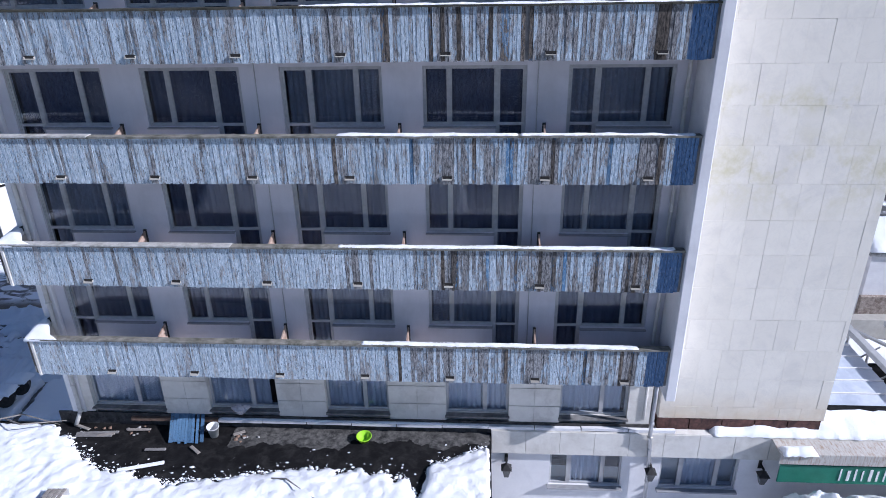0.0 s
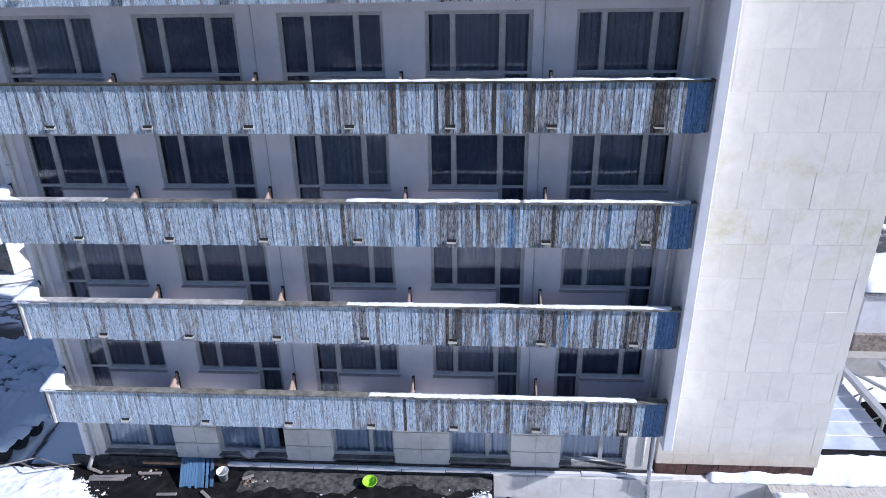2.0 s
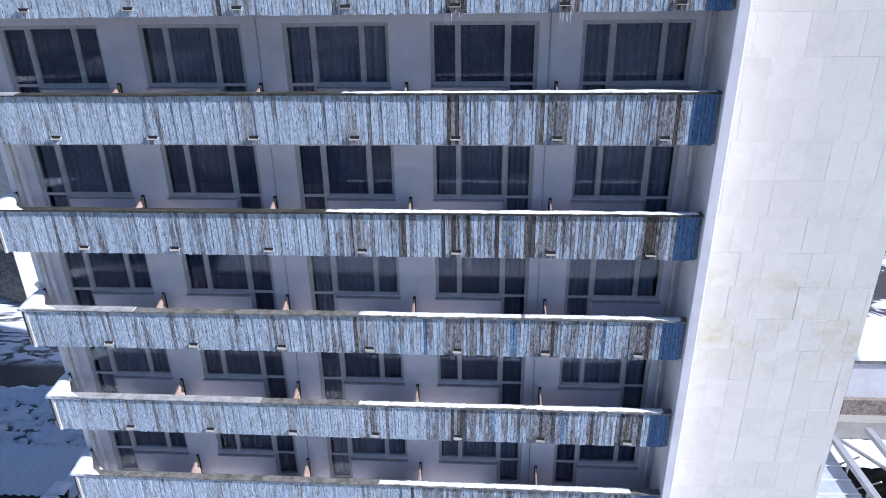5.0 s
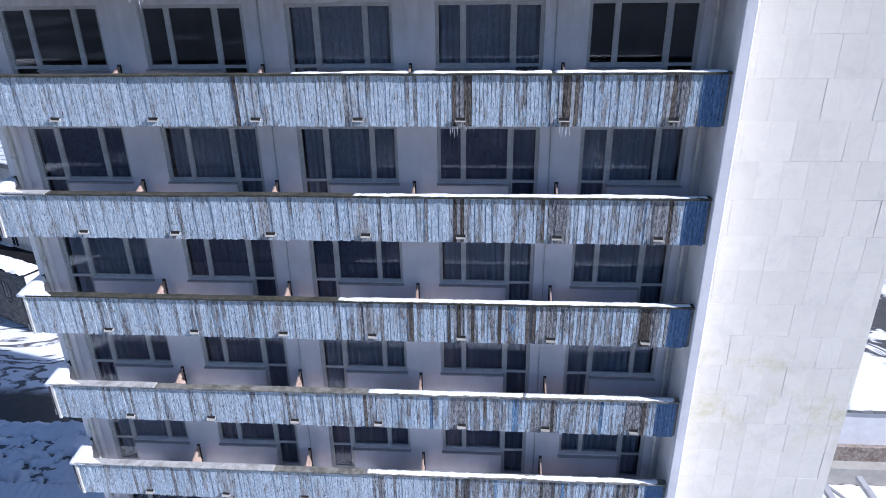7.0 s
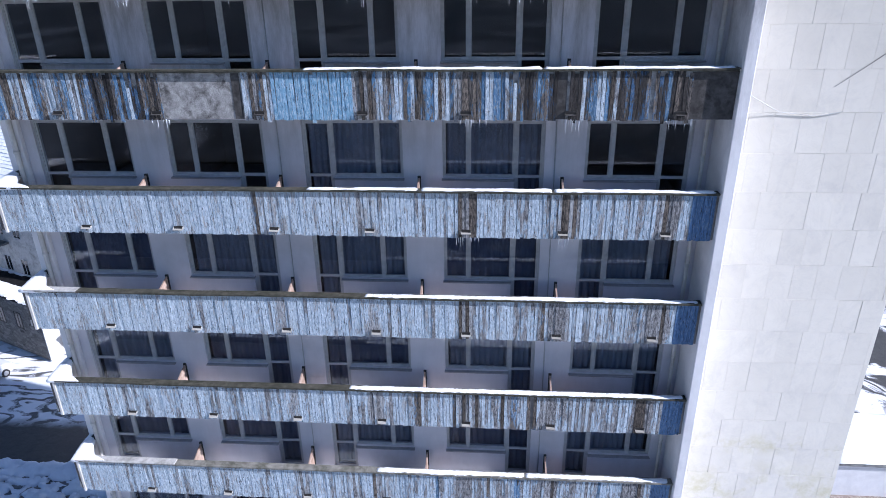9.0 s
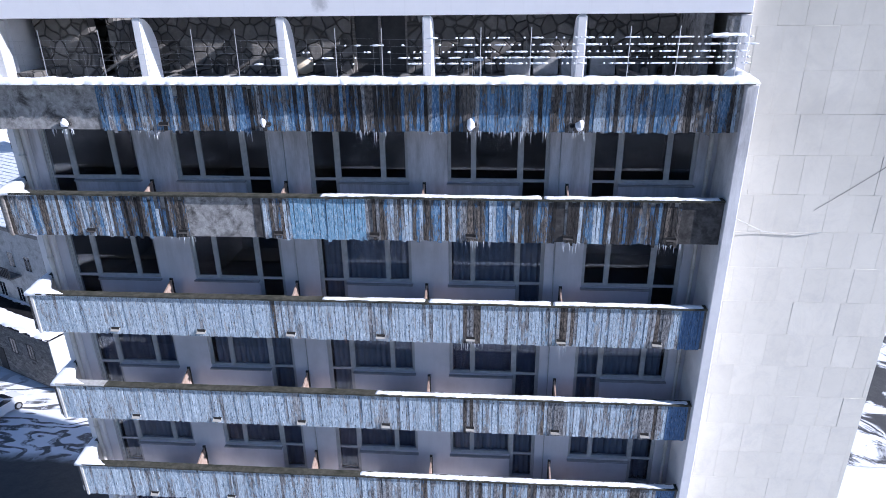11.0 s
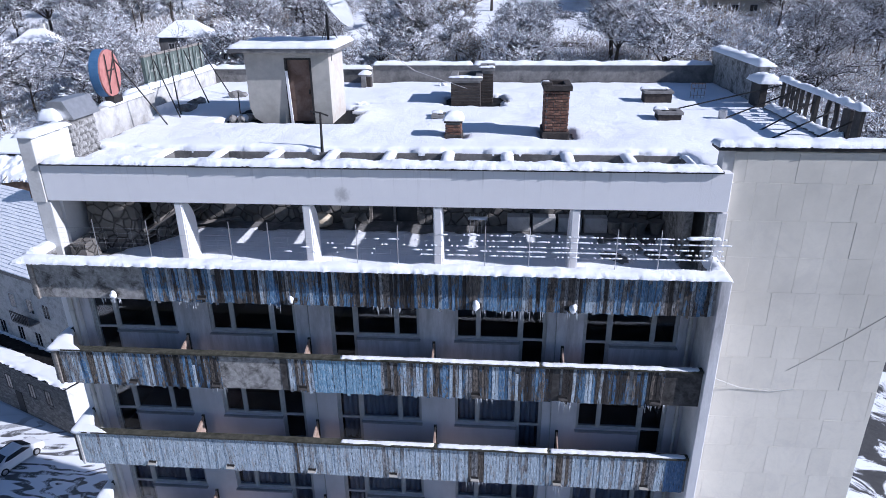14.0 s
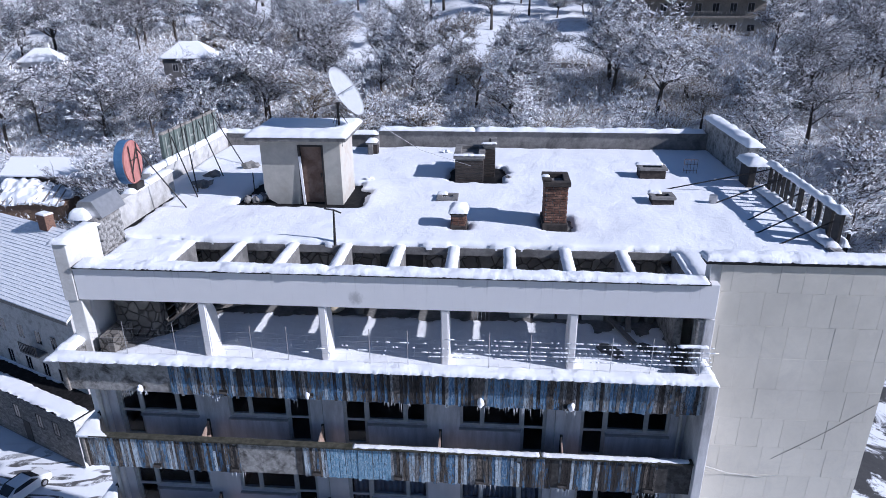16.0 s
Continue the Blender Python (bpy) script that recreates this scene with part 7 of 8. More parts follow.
    bmesh.ops.create_cone(bm, segments=10, radius1=0.07, radius2=0.05, depth=0.18, cap_ends=True, matrix=Matrix.Translation(tip))
    part("feed_horn", bm, METAL_GREY, s)


penthouse()


def roof_signs():
    green = plain("grey_green_sign_metal", (0.10, 0.13, 0.12), (0.17, 0.20, 0.18), 4, 0.6, stain=(0.05, 0.055, 0.05), stain_scale=2)
    pale = plain("pale_sign_edge", (0.22, 0.235, 0.215), (0.32, 0.34, 0.315), 4, 0.6)
    # row of box letters on one side, seen from behind: plain blocks
    s = thing("roof_sign", (-12.75, 28, 28.65), "row of grey-green box letters on a rusty frame", "sign")
    for i in range(5):
        y = 25.5 + i * 1.06
        part("letter_block", soften(boxes((-12.86, -12.72, y, y + 0.95, 28.75, 29.78)), 0.01), green, s)
        part("letter_edge", soften(boxes((-12.72, -12.69, y + 0.16, y + 0.24, 28.9, 29.65), (-12.72, -12.69, y + 0.68, y + 0.76, 28.9, 29.65), (-12.72, -12.69, y + 0.24, y + 0.68, 29.2 + 0.1 * (i % 2), 29.28 + 0.1 * (i % 2))), 0.005), pale, s)
        part("letter_snow", snow_bank(-12.9, -12.68, y, y + 0.95, 29.78, 0.08, 0.06, i + 2), GREY_WOOD, s, smooth=True)
        part("upright", tube(bmesh.new(), [(-12.66, y + 0.5, 28.5), (-12.66, y + 0.5, 29.9)], 0.02, 5), METAL_DARK, s)
    for (xa, ya, za), (xb, yb) in zip(((-12.6, 26.0, 29.6), (-12.6, 27.2, 29.7), (-12.6, 28.6, 29.7), (-12.6, 30.0, 29.8)), ((-10.49, 23.16), (-10.79, 23.84), (-10.67, 26.01), (-10.58, 27.97))):
        part("stay", tube(bmesh.new(), [(xa, ya, za), (xb, yb, ROOF_Z + 0.15)], 0.025, 5), METAL_DARK, s, "dark steel stay")
    # round sign
    o = thing("round_sign", (-11.8, 21.6, 28.9), "round sign with a faded red back and blue rim", "sign")
    turn = Vector((0.985, 0.12, 0.0)).to_track_quat("Z", "Y").to_matrix().to_4x4()
    for nm, r, a, b, mt in (("disc", 0.72, 0.0, 0.05, plain("faded_red", (0.42, 0.17, 0.15), (0.54, 0.25, 0.22), 3, 0.7, stain=(0.30, 0.10, 0.09), stain_scale=2)), ("rim", 0.74, -0.28, -0.01, plain("sign_blue", (0.05, 0.12, 0.24), (0.08, 0.17, 0.30), 3, 0.5))):
        bm = bmesh.new()
        bmesh.ops.create_cone(bm, segments=40, radius1=r, radius2=r, depth=b - a, cap_ends=True, matrix=Matrix.Translation((-11.8, 21.55, 29.75)) @ turn @ Matrix.Translation((0, 0, (a + b) / 2)))
        part(nm, bm, mt, o)
    q = Matrix.Translation((-11.8, 21.55, 29.75)) @ turn
    for a, b in (((-0.3, -0.6), (-0.3, 0.6)), ((0.3, -0.6), (0.3, 0.6)), ((-0.3, -0.3), (0.3, 0.45)), ((-0.3, 0.1), (0.3, 0.1))):
        part("brace", tube(bmesh.new(), [q @ Vector((a[0], a[1], 0.09)), q @ Vector((b[0], b[1], 0.09))], 0.02, 5), METAL_DARK, o)
    part("stay", tube(bmesh.new(), [q @ Vector((0.3, 0.4, 0.09)), (-10.39, 22.01, ROOF_Z + 0.15)], 0.025, 5), METAL_DARK, o)
    part("foot", boxes((-11.95, -11.65, 21.3, 21.8, 28.8, 29.05)), METAL_DARK, o)
    # dark open letters on the other side
    s = thing("roof_sign", (10.3, 22.3, 28.1), "row of dark open-frame letters capped with snow", "sign")
    za, zb = 28.12, 29.06
    for i, (kind, y, w) in enumerate((("block", 19.5, 0.4), ("block", 20.08, 0.45), ("round", 20.92, 0.6), ("bar", 22.2, 0.16), ("bars", 22.85, 0.55), ("bars", 23.65, 0.45), ("bars", 24.35, 0.55))):
        if kind == "round":
            pts = [(10.3, y + w / 2 + w / 2 * math.cos(t), (za + zb) / 2 + (zb - za) / 2 * max(-0.98, min(0.98, 1.25 * math.sin(t)))) for t in [2 * math.pi * k / 24 for k in range(25)]]
            part("letter", tube(bmesh.new(), pts, 0.075, 6), METAL_DARK, s)
        elif kind == "bar":
            part("letter", soften(boxes((10.24, 10.36, y, y + w, za, zb)), 0.008), METAL_DARK, s)
        elif kind == "bars":
            part("letter", soften(boxes((10.25, 10.35, y, y + 0.1, za, zb), (10.25, 10.35, y + w - 0.1, y + w, za, zb), (10.25, 10.35, y + 0.1, y + w - 0.1, 28.5 + 0.1 * (i % 2), 28.6 + 0.1 * (i % 2))), 0.008), METAL_DARK, s)
        else:                                               # faces plastered over with snow
            part("letter", soften(boxes((10.25, 10.35, y, y + w, za, zb - 0.1 * i)), 0.008), METAL_DARK, s)
            part("snow_face", snow_bank(10.16, 10.27, y + 0.03, y + w - 0.05, za, 0.75 - 0.1 * i, 0.05, i + 70, 0.5), SNOW, s, smooth=True)
        part("snow_packing", snow_bank(10.38, 10.62, y - 0.12, y + w + 0.12, 28.1, (0.7, 0.5, 0.6)[i % 3], 0.08, i + 30), SNOW, s, smooth=True)
    part("top_snow", snow_bank(10.16, 10.5, 19.45, 25.1, zb, 0.17, 0.07, 20, 0.8, 0.06), SNOW, s, "thick snow along the letters' tops", smooth=True)
    part("base_snow", snow_bank(9.9, 10.34, 19.3, 25.3, 28.1, 0.22, 0.09, 88, 0.7, 0.08), SNOW, s, smooth=True)
    part("base_rail", boxes((10.22, 10.38, 19.6, 25.0, 28.02, 28.12)), METAL_DARK, s)
    for (ya, za), (xb, yb) in zip(((24.7, 28.95), (23.6, 28.95), (22.3, 28.8), (21.2, 28.7), (19.9, 28.7)), ((6.77, 25.18), (7.91, 23.44), (8.49, 21.73), (8.35, 20.55), (8.79, 19.74))):
        part("stay", tube(bmesh.new(), [(10.25, ya, za), (xb, yb, ROOF_Z + 0.15)], 0.025, 5), METAL_DARK, s, "dark steel stay")
    bm = soften(boxes((9.75, 10.0, 25.4, 26.35, 27.9, 28.9)), 0.02)
    solo("tank", bm, METAL_DARK, (9.9, 25.9, 27.9), "dark tank by the side parapet under snow", "tank")
    solo("tank_snow", snow_bank(9.6, 10.4, 25.2, 26.6, 28.9, 0.3, 0.09, 51), SNOW, (9.9, 25.9, 28.9), "drooping snow on the dark tank", "snow", kind="stuff", smooth=True)
    # wire trolley-like rack
    r = thing("wire_rack", (8.2, 27.3, ROOF_Z), "small rusty wire rack standing in the snow", "rack")
    for a in range(5):
        part("wire", tube(bmesh.new(), [(7.9 + a * 0.13, 27.3, ROOF_Z + 0.1), (7.9 + a * 0.13, 27.3, ROOF_Z + 0.75)], 0.01, 4), RUST, r)
    for z in (0.3, 0.55, 0.75):
        part("wire", tube(bmesh.new(), [(7.9, 27.3, ROOF_Z + z), (8.42, 27.3, ROOF_Z + z)], 0.01, 4), RUST, r)


roof_signs()


def roof_bits():
    # stone-faced stub with a snowy sheet-metal cowl
    c = thing("stone_stub", (-11.4, 18.6, 27.3), "stub wall faced with round stones under a metal cowl", "stub wall")
    part("core", soften(boxes((-11.75, -11.2, 18.1, 19.4, 27.3, 28.95)), 0.05), CONCRETE_DARK, c)
    rng = random.Random(9)
    me = []
    for k in range(4):
        bm = bmesh.new()
        bmesh.ops.create_icosphere(bm, subdivisions=2, radius=0.1)
        for v in bm.verts:
            v.co = Vector((v.co.x * (1 + 0.3 * rng.random()), v.co.y * 0.5, v.co.z * (1 + 0.2 * rng.random())))
        m = bpy.data.meshes.new("stone")
        bm.to_mesh(m)
        bm.free()
        m.materials.append(CONCRETE)
        me.append(m)
    o = origin_of(c)
    for r in range(8):
        for i in range(4):
            p = new("stone", me[rng.randrange(4)])
            p.parent = c
            p.location = Vector((-11.68 + i * 0.155 + 0.06 * (r % 2) + rng.uniform(-0.015, 0.015), 18.09, 27.4 + r * 0.19)) - o
            p.rotation_euler = (0, rng.uniform(0, 3), 0)
    for r in range(8):
        for i in range(6):
            p = new("stone", me[rng.randrange(4)])
            p.parent = c
            p.location = Vector((-11.19, 18.2 + i * 0.2 + 0.08 * (r % 2) + rng.uniform(-0.02, 0.02), 27.4 + r * 0.19)) - o
            p.rotation_euler = (0, rng.uniform(0, 3), radians(90))
    cow = thing("cowl", (-11.5, 18.8, 28.95), "bent sheet-metal cowl half covered with snow", "cowl")
    part("sheet", prism(bmesh.new(), [(-11.95, 28.95), (-11.05, 28.95), (-11.3, 29.45), (-11.7, 29.45)], "y", 18.2, 19.5), METAL_GREY, cow)
    part("snow_cover", snow_bank(-12.0, -11.35, 17.95, 18.9, 28.97, 0.5, 0.08, 8), SNOW, cow, smooth=True)
    # old aerial
    a = thing("aerial", (-4.43, 19.25, ROOF_Z), "old broken aerial on a dark pole", "aerial")
    part("pole", tube(bmesh.new(), [(-4.46, 19.25, ROOF_Z), (-4.43, 19.25, 29.0)], [0.05, 0.03], 6), METAL_DARK, a)
    part("crossbar", tube(bmesh.new(), [(-4.72, 19.25, 29.02), (-4.43, 19.25, 28.98), (-4.2, 19.22, 28.9)], 0.025, 5), METAL_DARK, a)
    # loose dark things on the snow
    for k, (x, y) in enumerate(((-10.9, 24.6), (-11.1, 26.0), (-10.0, 27.4), (-9.3, 28.2), (0.9, 26.3), (-4.6, 25.8), (-1.9, 30.4))):
        bm = bmesh.new()
        bmesh.ops.create_icosphere(bm, subdivisions=2, radius=0.3 if k < 4 else 0.15)
        for v in bm.verts:
            v.co *= 1 + 1.1 * wobble(v.co.x * 7, v.co.y * 7, 1, k * 3.0 + v.co.z * 4)
            v.co.z *= 0.6
        solo("rubble_lump", bm, CONCRETE_DARK if k < 5 else SNOW, (0, 0, 0), "snowy lump of debris on the roof", "rubble", "roof debris").location = (x, y, ROOF_Z + 0.2)
    # cables
    def cable(pts, r, mt, label):
        out = []
        for (p, q) in zip(pts, pts[1:]):
            for i in range(8):
                out.append(Vector(p).lerp(Vector(q), i / 8))
        out.append(Vector(pts[-1]))
        solo("cable", tube(bmesh.new(), out, r, 5), mt, pts[0], label, "cable", "cables")
    cable([(5.8, 15.42, 23.3), (6.45, 16.3, 22.6), (7.2, 16.53, 22.2), (8.05, 16.55, 22.1), (8.6, 16.55, 22.2)], 0.010, PIPE, "pale cable sagging across the end wall")
    cable([(8.3, 16.555, 22.75), (8.9, 16.555, 23.2), (9.6, 16.555, 23.75), (10.7, 16.555, 24.7)], 0.005, METAL_DARK, "dark cable running up the end wall")
    cable([(-4.9, 24.2, 31.2), (-2.5, 25.5, 29.3), (-0.6, 25.9, 28.6)], 0.008, METAL_GREY, "thin aerial lead over the roof")


roof_bits()


def terrace_things():
    f = thing("wire_fence", (-1, FACE, 25.95), "thin wire fence with beads of snow on the parapet", "fence")
    for x in (-9.4, -8.02, -5.93, -4.96, -2.78, -1.78, 0.32, 1.37, 3.4, 4.39, 5.6):
        part("fence_post", tube(bmesh.new(), [(x, FACE + 0.05, 25.95), (x + 0.01, FACE + 0.05, 27.05)], 0.010, 5), METAL_GREY, f)
    for z in (26.3, 26.42, 26.54, 26.68, 26.82):
        pts = [(x, FACE + 0.05, z + 0.015 * math.sin(x * 1.9)) for x in [-10.6 + 0.6 * i for i in range(28)]]
        part("wire", tube(bmesh.new(), pts, 0.002, 4), METAL_GREY, f)
    for i in range(46):
        x = -10.6 + i * 0.36
        part("wire", tube(bmesh.new(), [(x, FACE + 0.05, 26.0), (x, FACE + 0.05, 26.82)], 0.0014, 3), METAL_GREY, f)
    rng = random.Random(14)
    bm = bmesh.new()
    for z in (26.3, 26.42, 26.54, 26.68, 26.82):
        x = -4.5
        while x < 5.9:
            dens = 0.12 + 0.75 * smooth(-3.5, 2.0, x) - (0.3 if z > 26.75 and x < 3.8 else 0)
            if rng.random() < dens:
                ln = rng.uniform(0.02, 0.05) if rng.random() < 0.6 else rng.uniform(0.06, 0.16)
                bmesh.ops.create_icosphere(bm, subdivisions=1, radius=1.0, matrix=Matrix.Translation((x, FACE + 0.05, z + 0.015)) @ Matrix.Diagonal((ln, 0.02, 0.022, 1)))
            x += rng.uniform(0.07, 0.16)
    solo("fence_snow", bm, SNOW, (0, FACE, 26.2), "beads of snow strung along the fence wires", "snow", kind="stuff", smooth=True)
    solo("fence_snow", snow_bank(5.0, 5.75, FACE, FACE + 0.12, 26.86, 0.07, 0.05, 3), SNOW, (5.4, FACE, 26.86), "strip of snow on the top fence wire", "snow", kind="stuff", smooth=True)
    # clutter at the back
    pot = plain("plastic_pot", (0.16, 0.15, 0.14), (0.26, 0.25, 0.23), 3, 0.6)
    for i, x in enumerate((-3.85, 4.0, 4.35, 4.75, 5.2)):
        t = thing("plant_pot", (x, 19.35, 25.5), "empty grey plastic plant pot by the back wall", "pot", "plant pots")
        bm = bmesh.new()
        bmesh.ops.create_cone(bm, segments=16, radius1=0.14, radius2=0.2, depth=0.36, cap_ends=True, matrix=pose(x, 19.35, 25.68))
        part("body", bm, pot, t)
        bm = bmesh.new()
        bmesh.ops.create_cone(bm, segments=16, radius1=0.22, radius2=0.22, depth=0.04, cap_ends=True, matrix=pose(x, 19.35, 25.87))
        part("rim", bm, pot, t)
    for i in range(4):
        x = 0.9 + i * 0.75
        solo("planter", soften(boxes((x, x + 0.66, 19.3, 19.65, 25.5, 25.95)), 0.015), PLASTER_STAINED, (x + 0.33, 19.5, 25.5), "pale box planter along the back wall", "planter", "box planters")
    bm = bmesh.new()                                        # big jar lying on its side
    prof = ((0.0, 0.02), (0.12, 0.03), (0.21, 0.2), (0.24, 0.36), (0.19, 0.52), (0.12, 0.6), (0.15, 0.66), (0.10, 0.66), (0.02, 0.58))
    rings = [[bm.verts.new((r * math.cos(q), r * math.sin(q), z)) for q in [2 * math.pi * k / 20 for k in range(20)]] for r, z in prof[1:]]
    for u, v in zip(rings, rings[1:]):
        for k in range(20):
            bm.faces.new((u[k], u[(k + 1) % 20], v[(k + 1) % 20], v[k]))
    bm.faces.new(rings[0][::-1]), bm.faces.new(rings[-1])
    jar = solo("jar", bm, plain("cream_glaze", (0.50, 0.42, 0.30), (0.62, 0.54, 0.40), 4, 0.5, stain=(0.25, 0.16, 0.10), stain_scale=4), (0, 0, 0), "cream earthenware jar lying on the terrace floor", "jar", smooth=True)
    jar.matrix_basis = pose(-4.3, 19.3, 25.74, 0, -80, 20)
    w = thing("wire_stand", (0.05, 19.2, 25.5), "low wire stand topped with clinging snow", "stand")
    for a in range(5):
        part("wire", tube(bmesh.new(), [(-0.2 + a * 0.12, 19.1, 25.5), (-0.17 + a * 0.11, 19.15, 25.95), (-0.2 + a * 0.12, 19.4, 26.0)], 0.012, 4), METAL_GREY, w)
    part("top_snow", snow_bank(-0.24, 0.34, 19.08, 19.3, 25.93, 0.06, 0.05, 6), SNOW, w, smooth=True)
    for k, (x, y, a, ln, tl) in enumerate(((-9.3, 18.3, 50, 2.2, 18), (-9.6, 18.0, 40, 1.9, 26), (-8.9, 18.6, 62, 2.4, 12), (-9.0, 17.9, 35, 1.7, 30), (-8.7, 19.2, 70, 2.0, 8), (-7.9, 19.3, 20, 1.3, 3), (4.2, 18.4, 110, 1.5, 2), (4.5, 19.0, 80, 1.2, 3))):
        ob = solo("plank", soften(boxes((-ln / 2, ln / 2, -0.09, 0.09, 0, 0.04)), 0.006), GREY_WOOD, (0, 0, 0), "loose grey plank fallen on the terrace", "plank", "fallen planks")
        ob.matrix_basis = pose(x, y, 25.62 + 0.5 * ln * math.sin(radians(tl)), 0, -tl, a)
    # snow lumps and icicles under the uppermost balconies
    ice = Nodes("ice")
    ice.bsdf.inputs["Transmission Weight"].default_value = 0.35
    ice = ice.done((0.78, 0.82, 0.88), 0.15, 0.0, 0.5)
    for i, x in enumerate((-9.2, -4.5, 0.12, 2.48)):
        bm = bmesh.new()
        bmesh.ops.create_icosphere(bm, subdivisions=3, radius=0.085)
        for v in bm.verts:
            v.co *= 1 + 0.9 * wobble(v.co.x * 9, v.co.y * 9, 1, i + v.co.z * 6)
            v.co.z *= 1.25
        solo("snow_lump", bm, SNOW, (0, 0, 0), "lump of snow clinging to a drain spout", "snow", "spout snow", "stuff", smooth=True).location = (x, FACE - 0.1, DECK[7] + 0.2)
    bm = bmesh.new()
    for k, rows in ((7, ((-9.3, 0.3, 7), (-7.3, 0.3, 8), (-2.1, 0.35, 9), (0.2, 0.2, 5), (0.9, 0.4, 8), (1.5, 0.3, 8), (2.5, 0.15, 5), (-5.0, 0.2, 4))), (6, ((-6.9, 0.3, 4), (0.3, 0.3, 7), (2.45, 0.25, 10), (4.7, 0.35, 9))), (5, ((0.2, 0.3, 6), (2.5, 0.2, 4)))):
        for x, w, n in rows:
            for _ in range(2 * n):
                xx, ln = x + rng.uniform(-w, w), rng.uniform(0.04, 0.13) if rng.random() < 0.6 else rng.uniform(0.12, 0.27)
                zz = DECK[k] + rng.uniform(-0.01, 0.05)
                bmesh.ops.create_cone(bm, segments=5, radius1=0.002, radius2=0.011, depth=ln, cap_ends=True, matrix=Matrix.Translation((xx, FACE - 0.0 + rng.uniform(-0.02, 0.04), zz - ln / 2)))
    solo("icicles", bm, ice, (0, FACE, 24.8), "short icicles hanging from balcony edges", "icicles", kind="stuff")


terrace_things()

# ---- trees ----


def tree_meshes(seed, height, spread, twigs, twig_mat, snow):
    """Trunk and limbs as tapered tubes; a crown of many short snow-laden twigs along the branches."""
    rng = random.Random(seed)
    bm = bmesh.new()
    tips, limbs = [], []

    def grow(p, d, length, r, level):
        pts, rad = [p.copy()], [r]
        n = 4 if level < 2 else 3
        for i in range(n):
            d = (d + Vector((rng.uniform(-1, 1), rng.uniform(-1, 1), rng.uniform(-0.3, 0.5))) * (0.16 + 0.08 * level)).normalized()
            p = p + d * (length / n)
            pts.append(p.copy())
            rad.append(r * (1 - 0.75 * (i + 1) / n))
        if level < 3:
            tube(bm, pts, [max(q, 0.05) for q in rad], 6 if level == 0 else 4 if level == 1 else 3, cap=False)
        if level in (1, 2):
            limbs.append((pts, max(rad[0], 0.04)))
        if level >= 2:
            tips.append(pts)
        if level < 3:
            for _ in range((rng.randint(6, 8), rng.randint(4, 6), rng.randint(3, 4))[level]):
                k = rng.randint(1 if level else 2, n)
                a = rng.uniform(0, 6.283)
                side = Vector((math.cos(a), math.sin(a), rng.uniform(0.05, 0.9) if level == 0 else rng.uniform(-0.25, 0.6)))
                grow(pts[k], (side * spread + d * 0.45).normalized(), length * rng.uniform(0.42, 0.72), max(rad[k] * 0.6, 0.02), level + 1)
    grow(Vector((0, 0, -0.4)), Vector((rng.uniform(-0.1, 0.1), rng.uniform(-0.1, 0.1), 1)), height * 0.52, height * 0.022, 0)
    trunk = bpy.data.meshes.new("trunk")
    bm.to_mesh(trunk)
    bm.free()
    trunk.materials.append(BARK)
    verts, faces, slots = [], [], []

    def sliver(p, q, ln, w, slot):
        """One tapering twig or strip of snow from p along q."""
        side = q.cross(Vector((rng.uniform(-0.1, 0.9), rng.uniform(-0.9, 0.1), rng.uniform(0.3, 1)))).normalized() * w
        n = len(verts)
        verts.extend([p - side, p + side, p + q * ln])
        faces.append((n, n + 1, n + 2))
        slots.append(slot)
    for pts, r in limbs:                                    # snow lying along the limbs
        for u, v in zip(pts, pts[1:]):
            d = v - u
            for _ in range(2):
                sliver(u + d * rng.random() * 0.5 + Vector((0, -0.3 * r, r)), d.normalized(), d.length * rng.uniform(0.5, 0.9), rng.uniform(0.03, 0.06), 0)
    while len(faces) < twigs:                               # sprays of fine twigs, each partly covered
        pts = rng.choice(tips)
        i = rng.randrange(len(pts) - 1)
        d = (pts[i + 1] - pts[i]).normalized()
        p = pts[i].lerp(pts[i + 1], rng.random())
        for _ in range(rng.randint(3, 7)):
            q = (d * rng.uniform(0.2, 1.0) + Vector((rng.uniform(-1, 1), rng.uniform(-1, 1), rng.uniform(-0.45, 0.75)))).normalized()
            ln = rng.uniform(0.4, 1.25)
            sliver(p, q, ln, rng.uniform(0.018, 0.036), 1)
            k = rng.random()
            if k < snow:
                o = p + q * ln * rng.uniform(0.0, 0.45) + Vector((0, 0, 0.03))
                sliver(o, q, ln * rng.uniform(0.4, 0.85), rng.uniform(0.035, 0.095), 0)
            if k < snow * 0.45:                             # a clot where twigs fork
                sliver(p + q * ln * rng.uniform(0.3, 0.9), (q + Vector((0, 0, -0.4))).normalized(), rng.uniform(0.14, 0.38), rng.uniform(0.065, 0.15), 0)
            p = p + q * ln * rng.uniform(0.2, 0.5)
    crown = bpy.data.meshes.new("crown")
    crown.from_pydata([tuple(v) for v in verts], [], faces)
    crown.materials.append(TWIG_SNOW)
    crown.materials.append(twig_mat)
    crown.polygons.foreach_set("material_index", slots)
    return trunk, crown


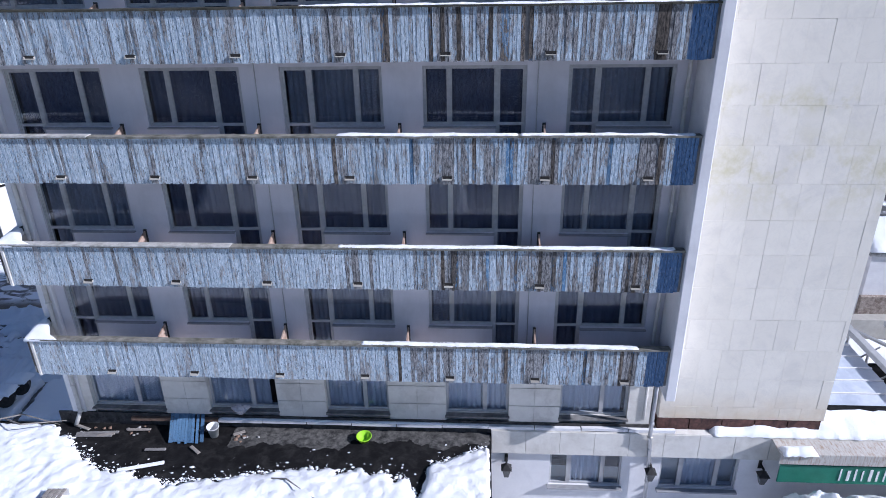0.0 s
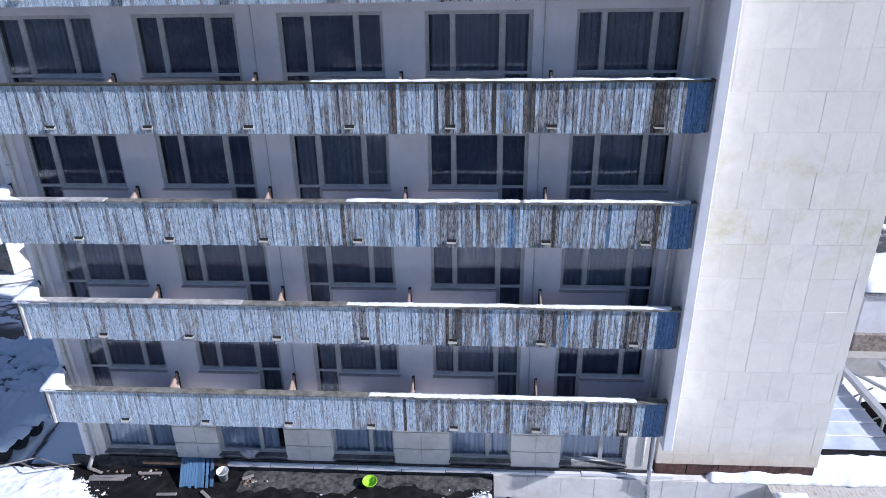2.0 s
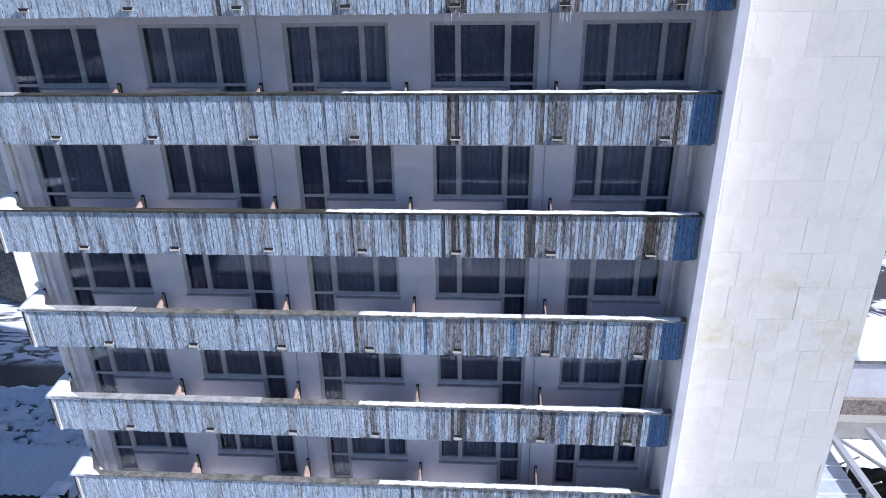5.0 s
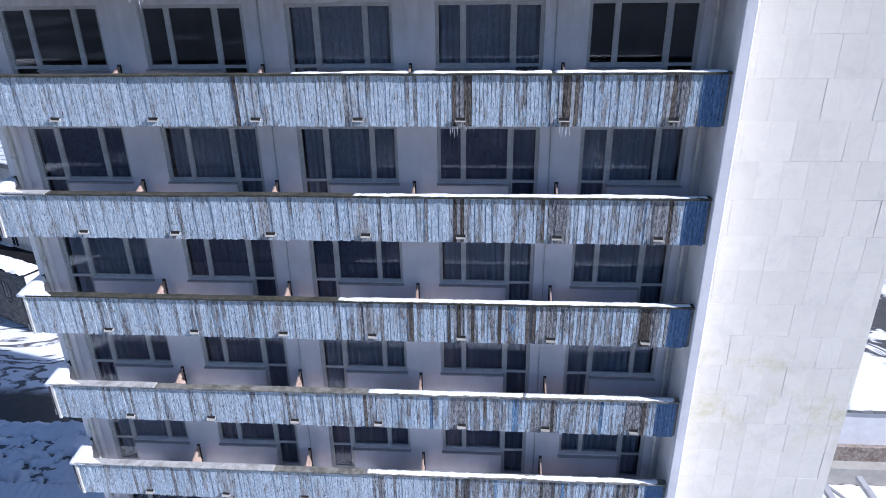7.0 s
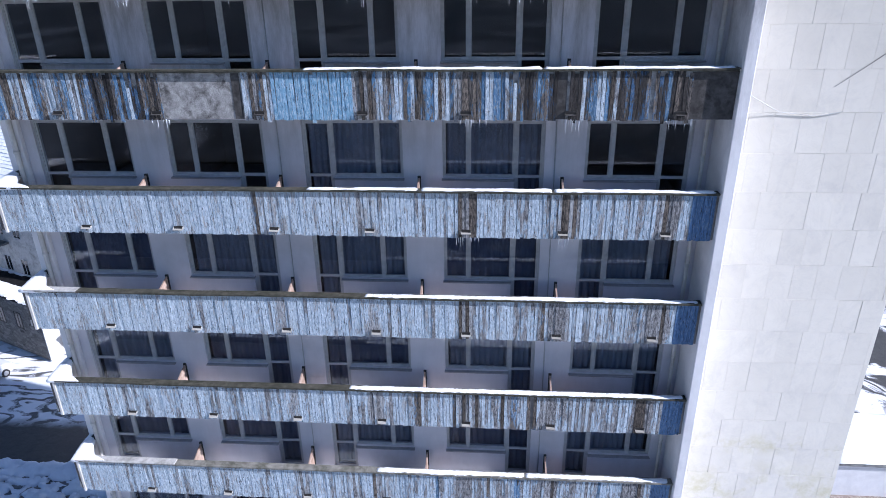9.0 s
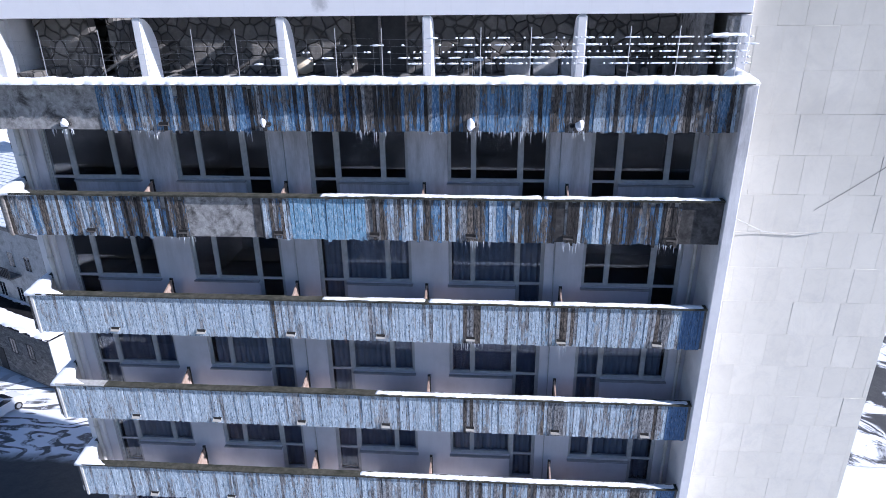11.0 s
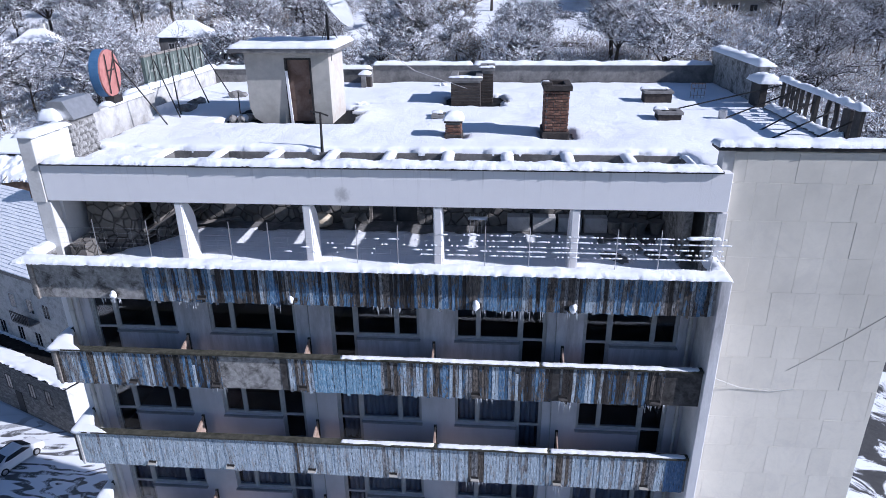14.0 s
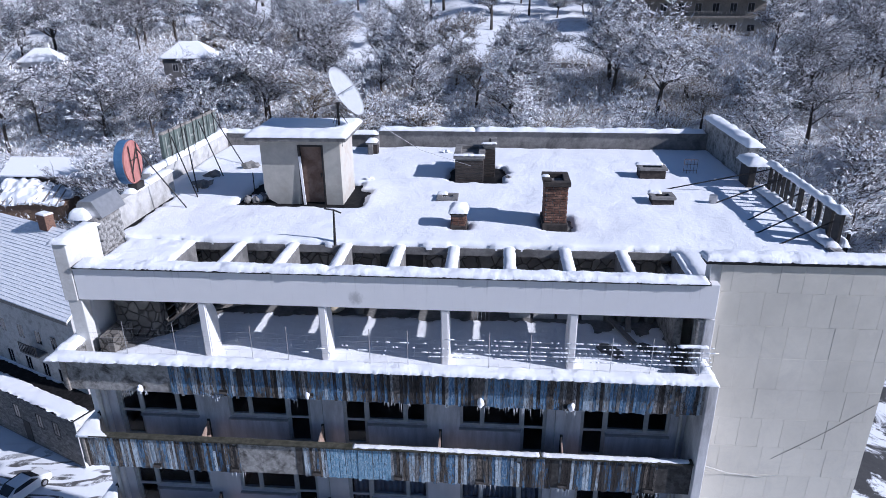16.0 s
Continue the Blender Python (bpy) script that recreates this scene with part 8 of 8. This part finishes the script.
def plant():
    kinds = [tree_meshes(*row) for row in ((1, 13, 1.1, 10500, TWIGS, 0.66), (2, 15, 1.0, 9500, TWIGS, 0.45), (3, 11, 1.3, 10000, TWIGS, 0.7), (4, 14, 1.1, 9000, TWIGS_B, 0.5), (5, 10, 1.4, 8500, TWIGS_B, 0.55), (6, 17, 0.95, 11000, TWIGS, 0.6))]
    labels = ("bare tree thick with fresh snow on the slope", "bare brownish tree dusted with snow on the slope")
    rng = random.Random(21)
    spots = [(20.4, 124, 5, 1.15), (-14, 123, 1, 1.1), (5.5, 116, 0, 1.0), (33, 118, 3, 1.2), (-30, 118, 1, 1.1), (-41, 112, 0, 1.0), (-51.5, 117, 2, 0.8), (-52, 91, 0, 0.85), (-46, 86, 2, 0.9), (-54, 100, 1, 0.8), (-40, 94, 0, 0.9), (-47, 103, 5, 0.8), (-61, 101, 2, 0.7), (-68, 106, 0, 0.8), (-34, 89, 2, 0.9), (-56, 108, 3, 0.7), (-75, 103, 1, 0.8), (-43, 99, 4, 0.8), (-38, 85, 1, 0.7), (-38, 108, 0, 1.2)]
    for j in range(14):
        for i in range(25):
            x = -120 + i * 9.8 + rng.uniform(-5.2, 5.2)
            y = 72 + j * 9.2 + rng.uniform(-4.8, 4.8)
            if y < 98 and -30 < x < 26 and y < 92:
                continue
            if y < 84 and (x > -30 and x < 40):
                continue
            if -34 < x < 22 and 138 < y < 176 and rng.random() < 0.93:
                continue
            if -34 < x < 22 and 126 < y < 142 and rng.random() < 0.6:
                continue
            if (x + 57.5) ** 2 + (y - 119) ** 2 < 90 or (x + 92) ** 2 + (y - 130) ** 2 < 80 or (28 < x < 68 and 150 < y < 172):
                continue
            if (98 < y < 122 and abs(x + 58.5 * (y + 8) / 131) < 7.5) or (104 < y < 134 and abs(x + 92.5 * (y + 8) / 141) < 7):
                continue
            if 118 < y < 172 and 22 < x * 168 / (y + 8) < 66 and rng.random() < 0.8:
                continue
            if -74 < x < -57 and y < 97:
                continue
            if abs(x) > 0.78 * (y + 8) + 8:
                continue
            if rng.random() < 0.10:
                continue
            spots.append((x, y, rng.choice((0, 0, 1, 1, 2, 2, 5, 5, 3, 4)), rng.uniform(0.65, 1.2)))
    for i in range(16):                                     # trees across the street, mirrored in the panes
        spots.append((-46 + i * 5.6 + rng.uniform(-2, 2), rng.uniform(-52, -24), rng.choice((0, 1, 2, 5)), rng.uniform(0.7, 1.0)))
    for x, y, k, s in spots:
        t = thing("tree", (x, y, ground_z(x, y) - 0.2), labels[k in (3, 4)], "tree", "trees on the slope")
        t.rotation_euler = (0, 0, rng.uniform(0, 6.28))
        t.scale = (s * rng.uniform(0.9, 1.15), s * rng.uniform(0.9, 1.15), s)
        for name, me in zip(("trunk", "crown"), kinds[k]):
            o = new(name, me)
            o.parent = t
    # undergrowth
    verts, faces, slots = [], [], []
    for _ in range(9500):
        x, y = rng.uniform(-105, 85), rng.uniform(66, 172)
        if abs(x) > 0.78 * (y + 8) + 4 or (y < 80 and -26 < x < 24) or (-34 < x < 22 and 138 < y < 174) or (x + 57.5) ** 2 + (y - 119) ** 2 < 40:
            continue
        z = ground_z(x, y)
        r = rng.choice((1.0, 1.6, 2.2, 3.4)) * rng.uniform(0.7, 1.3)
        for _ in range(int(30 + 22 * r)):
            q = Vector((rng.gauss(0, 1), rng.gauss(0, 1), abs(rng.gauss(0.6, 0.7)))).normalized()
            p = Vector((x, y, z)) + q * r * rng.random()
            white = rng.random() < 0.48
            ln, w = (rng.uniform(0.25, 0.9), rng.uniform(0.05, 0.14)) if white else (rng.uniform(0.5, 1.4), rng.uniform(0.015, 0.032))
            side = q.cross(Vector((rng.uniform(-1, 1), rng.uniform(-1, 1), rng.uniform(-1, 1)))).normalized() * w
            n = len(verts)
            verts += [tuple(p - side), tuple(p + side), tuple(p + q * ln)]
            faces.append((n, n + 1, n + 2))
            slots.append(0 if white else 1)
    me = bpy.data.meshes.new("undergrowth")
    me.from_pydata(verts, [], faces)
    me.materials.append(TWIG_SNOW)
    me.materials.append(TWIGS_B)
    me.polygons.foreach_set("material_index", slots)
    tagged(new("undergrowth", me), "snow-dusted bare bushes covering the slope", "bushes", kind="stuff")


plant()
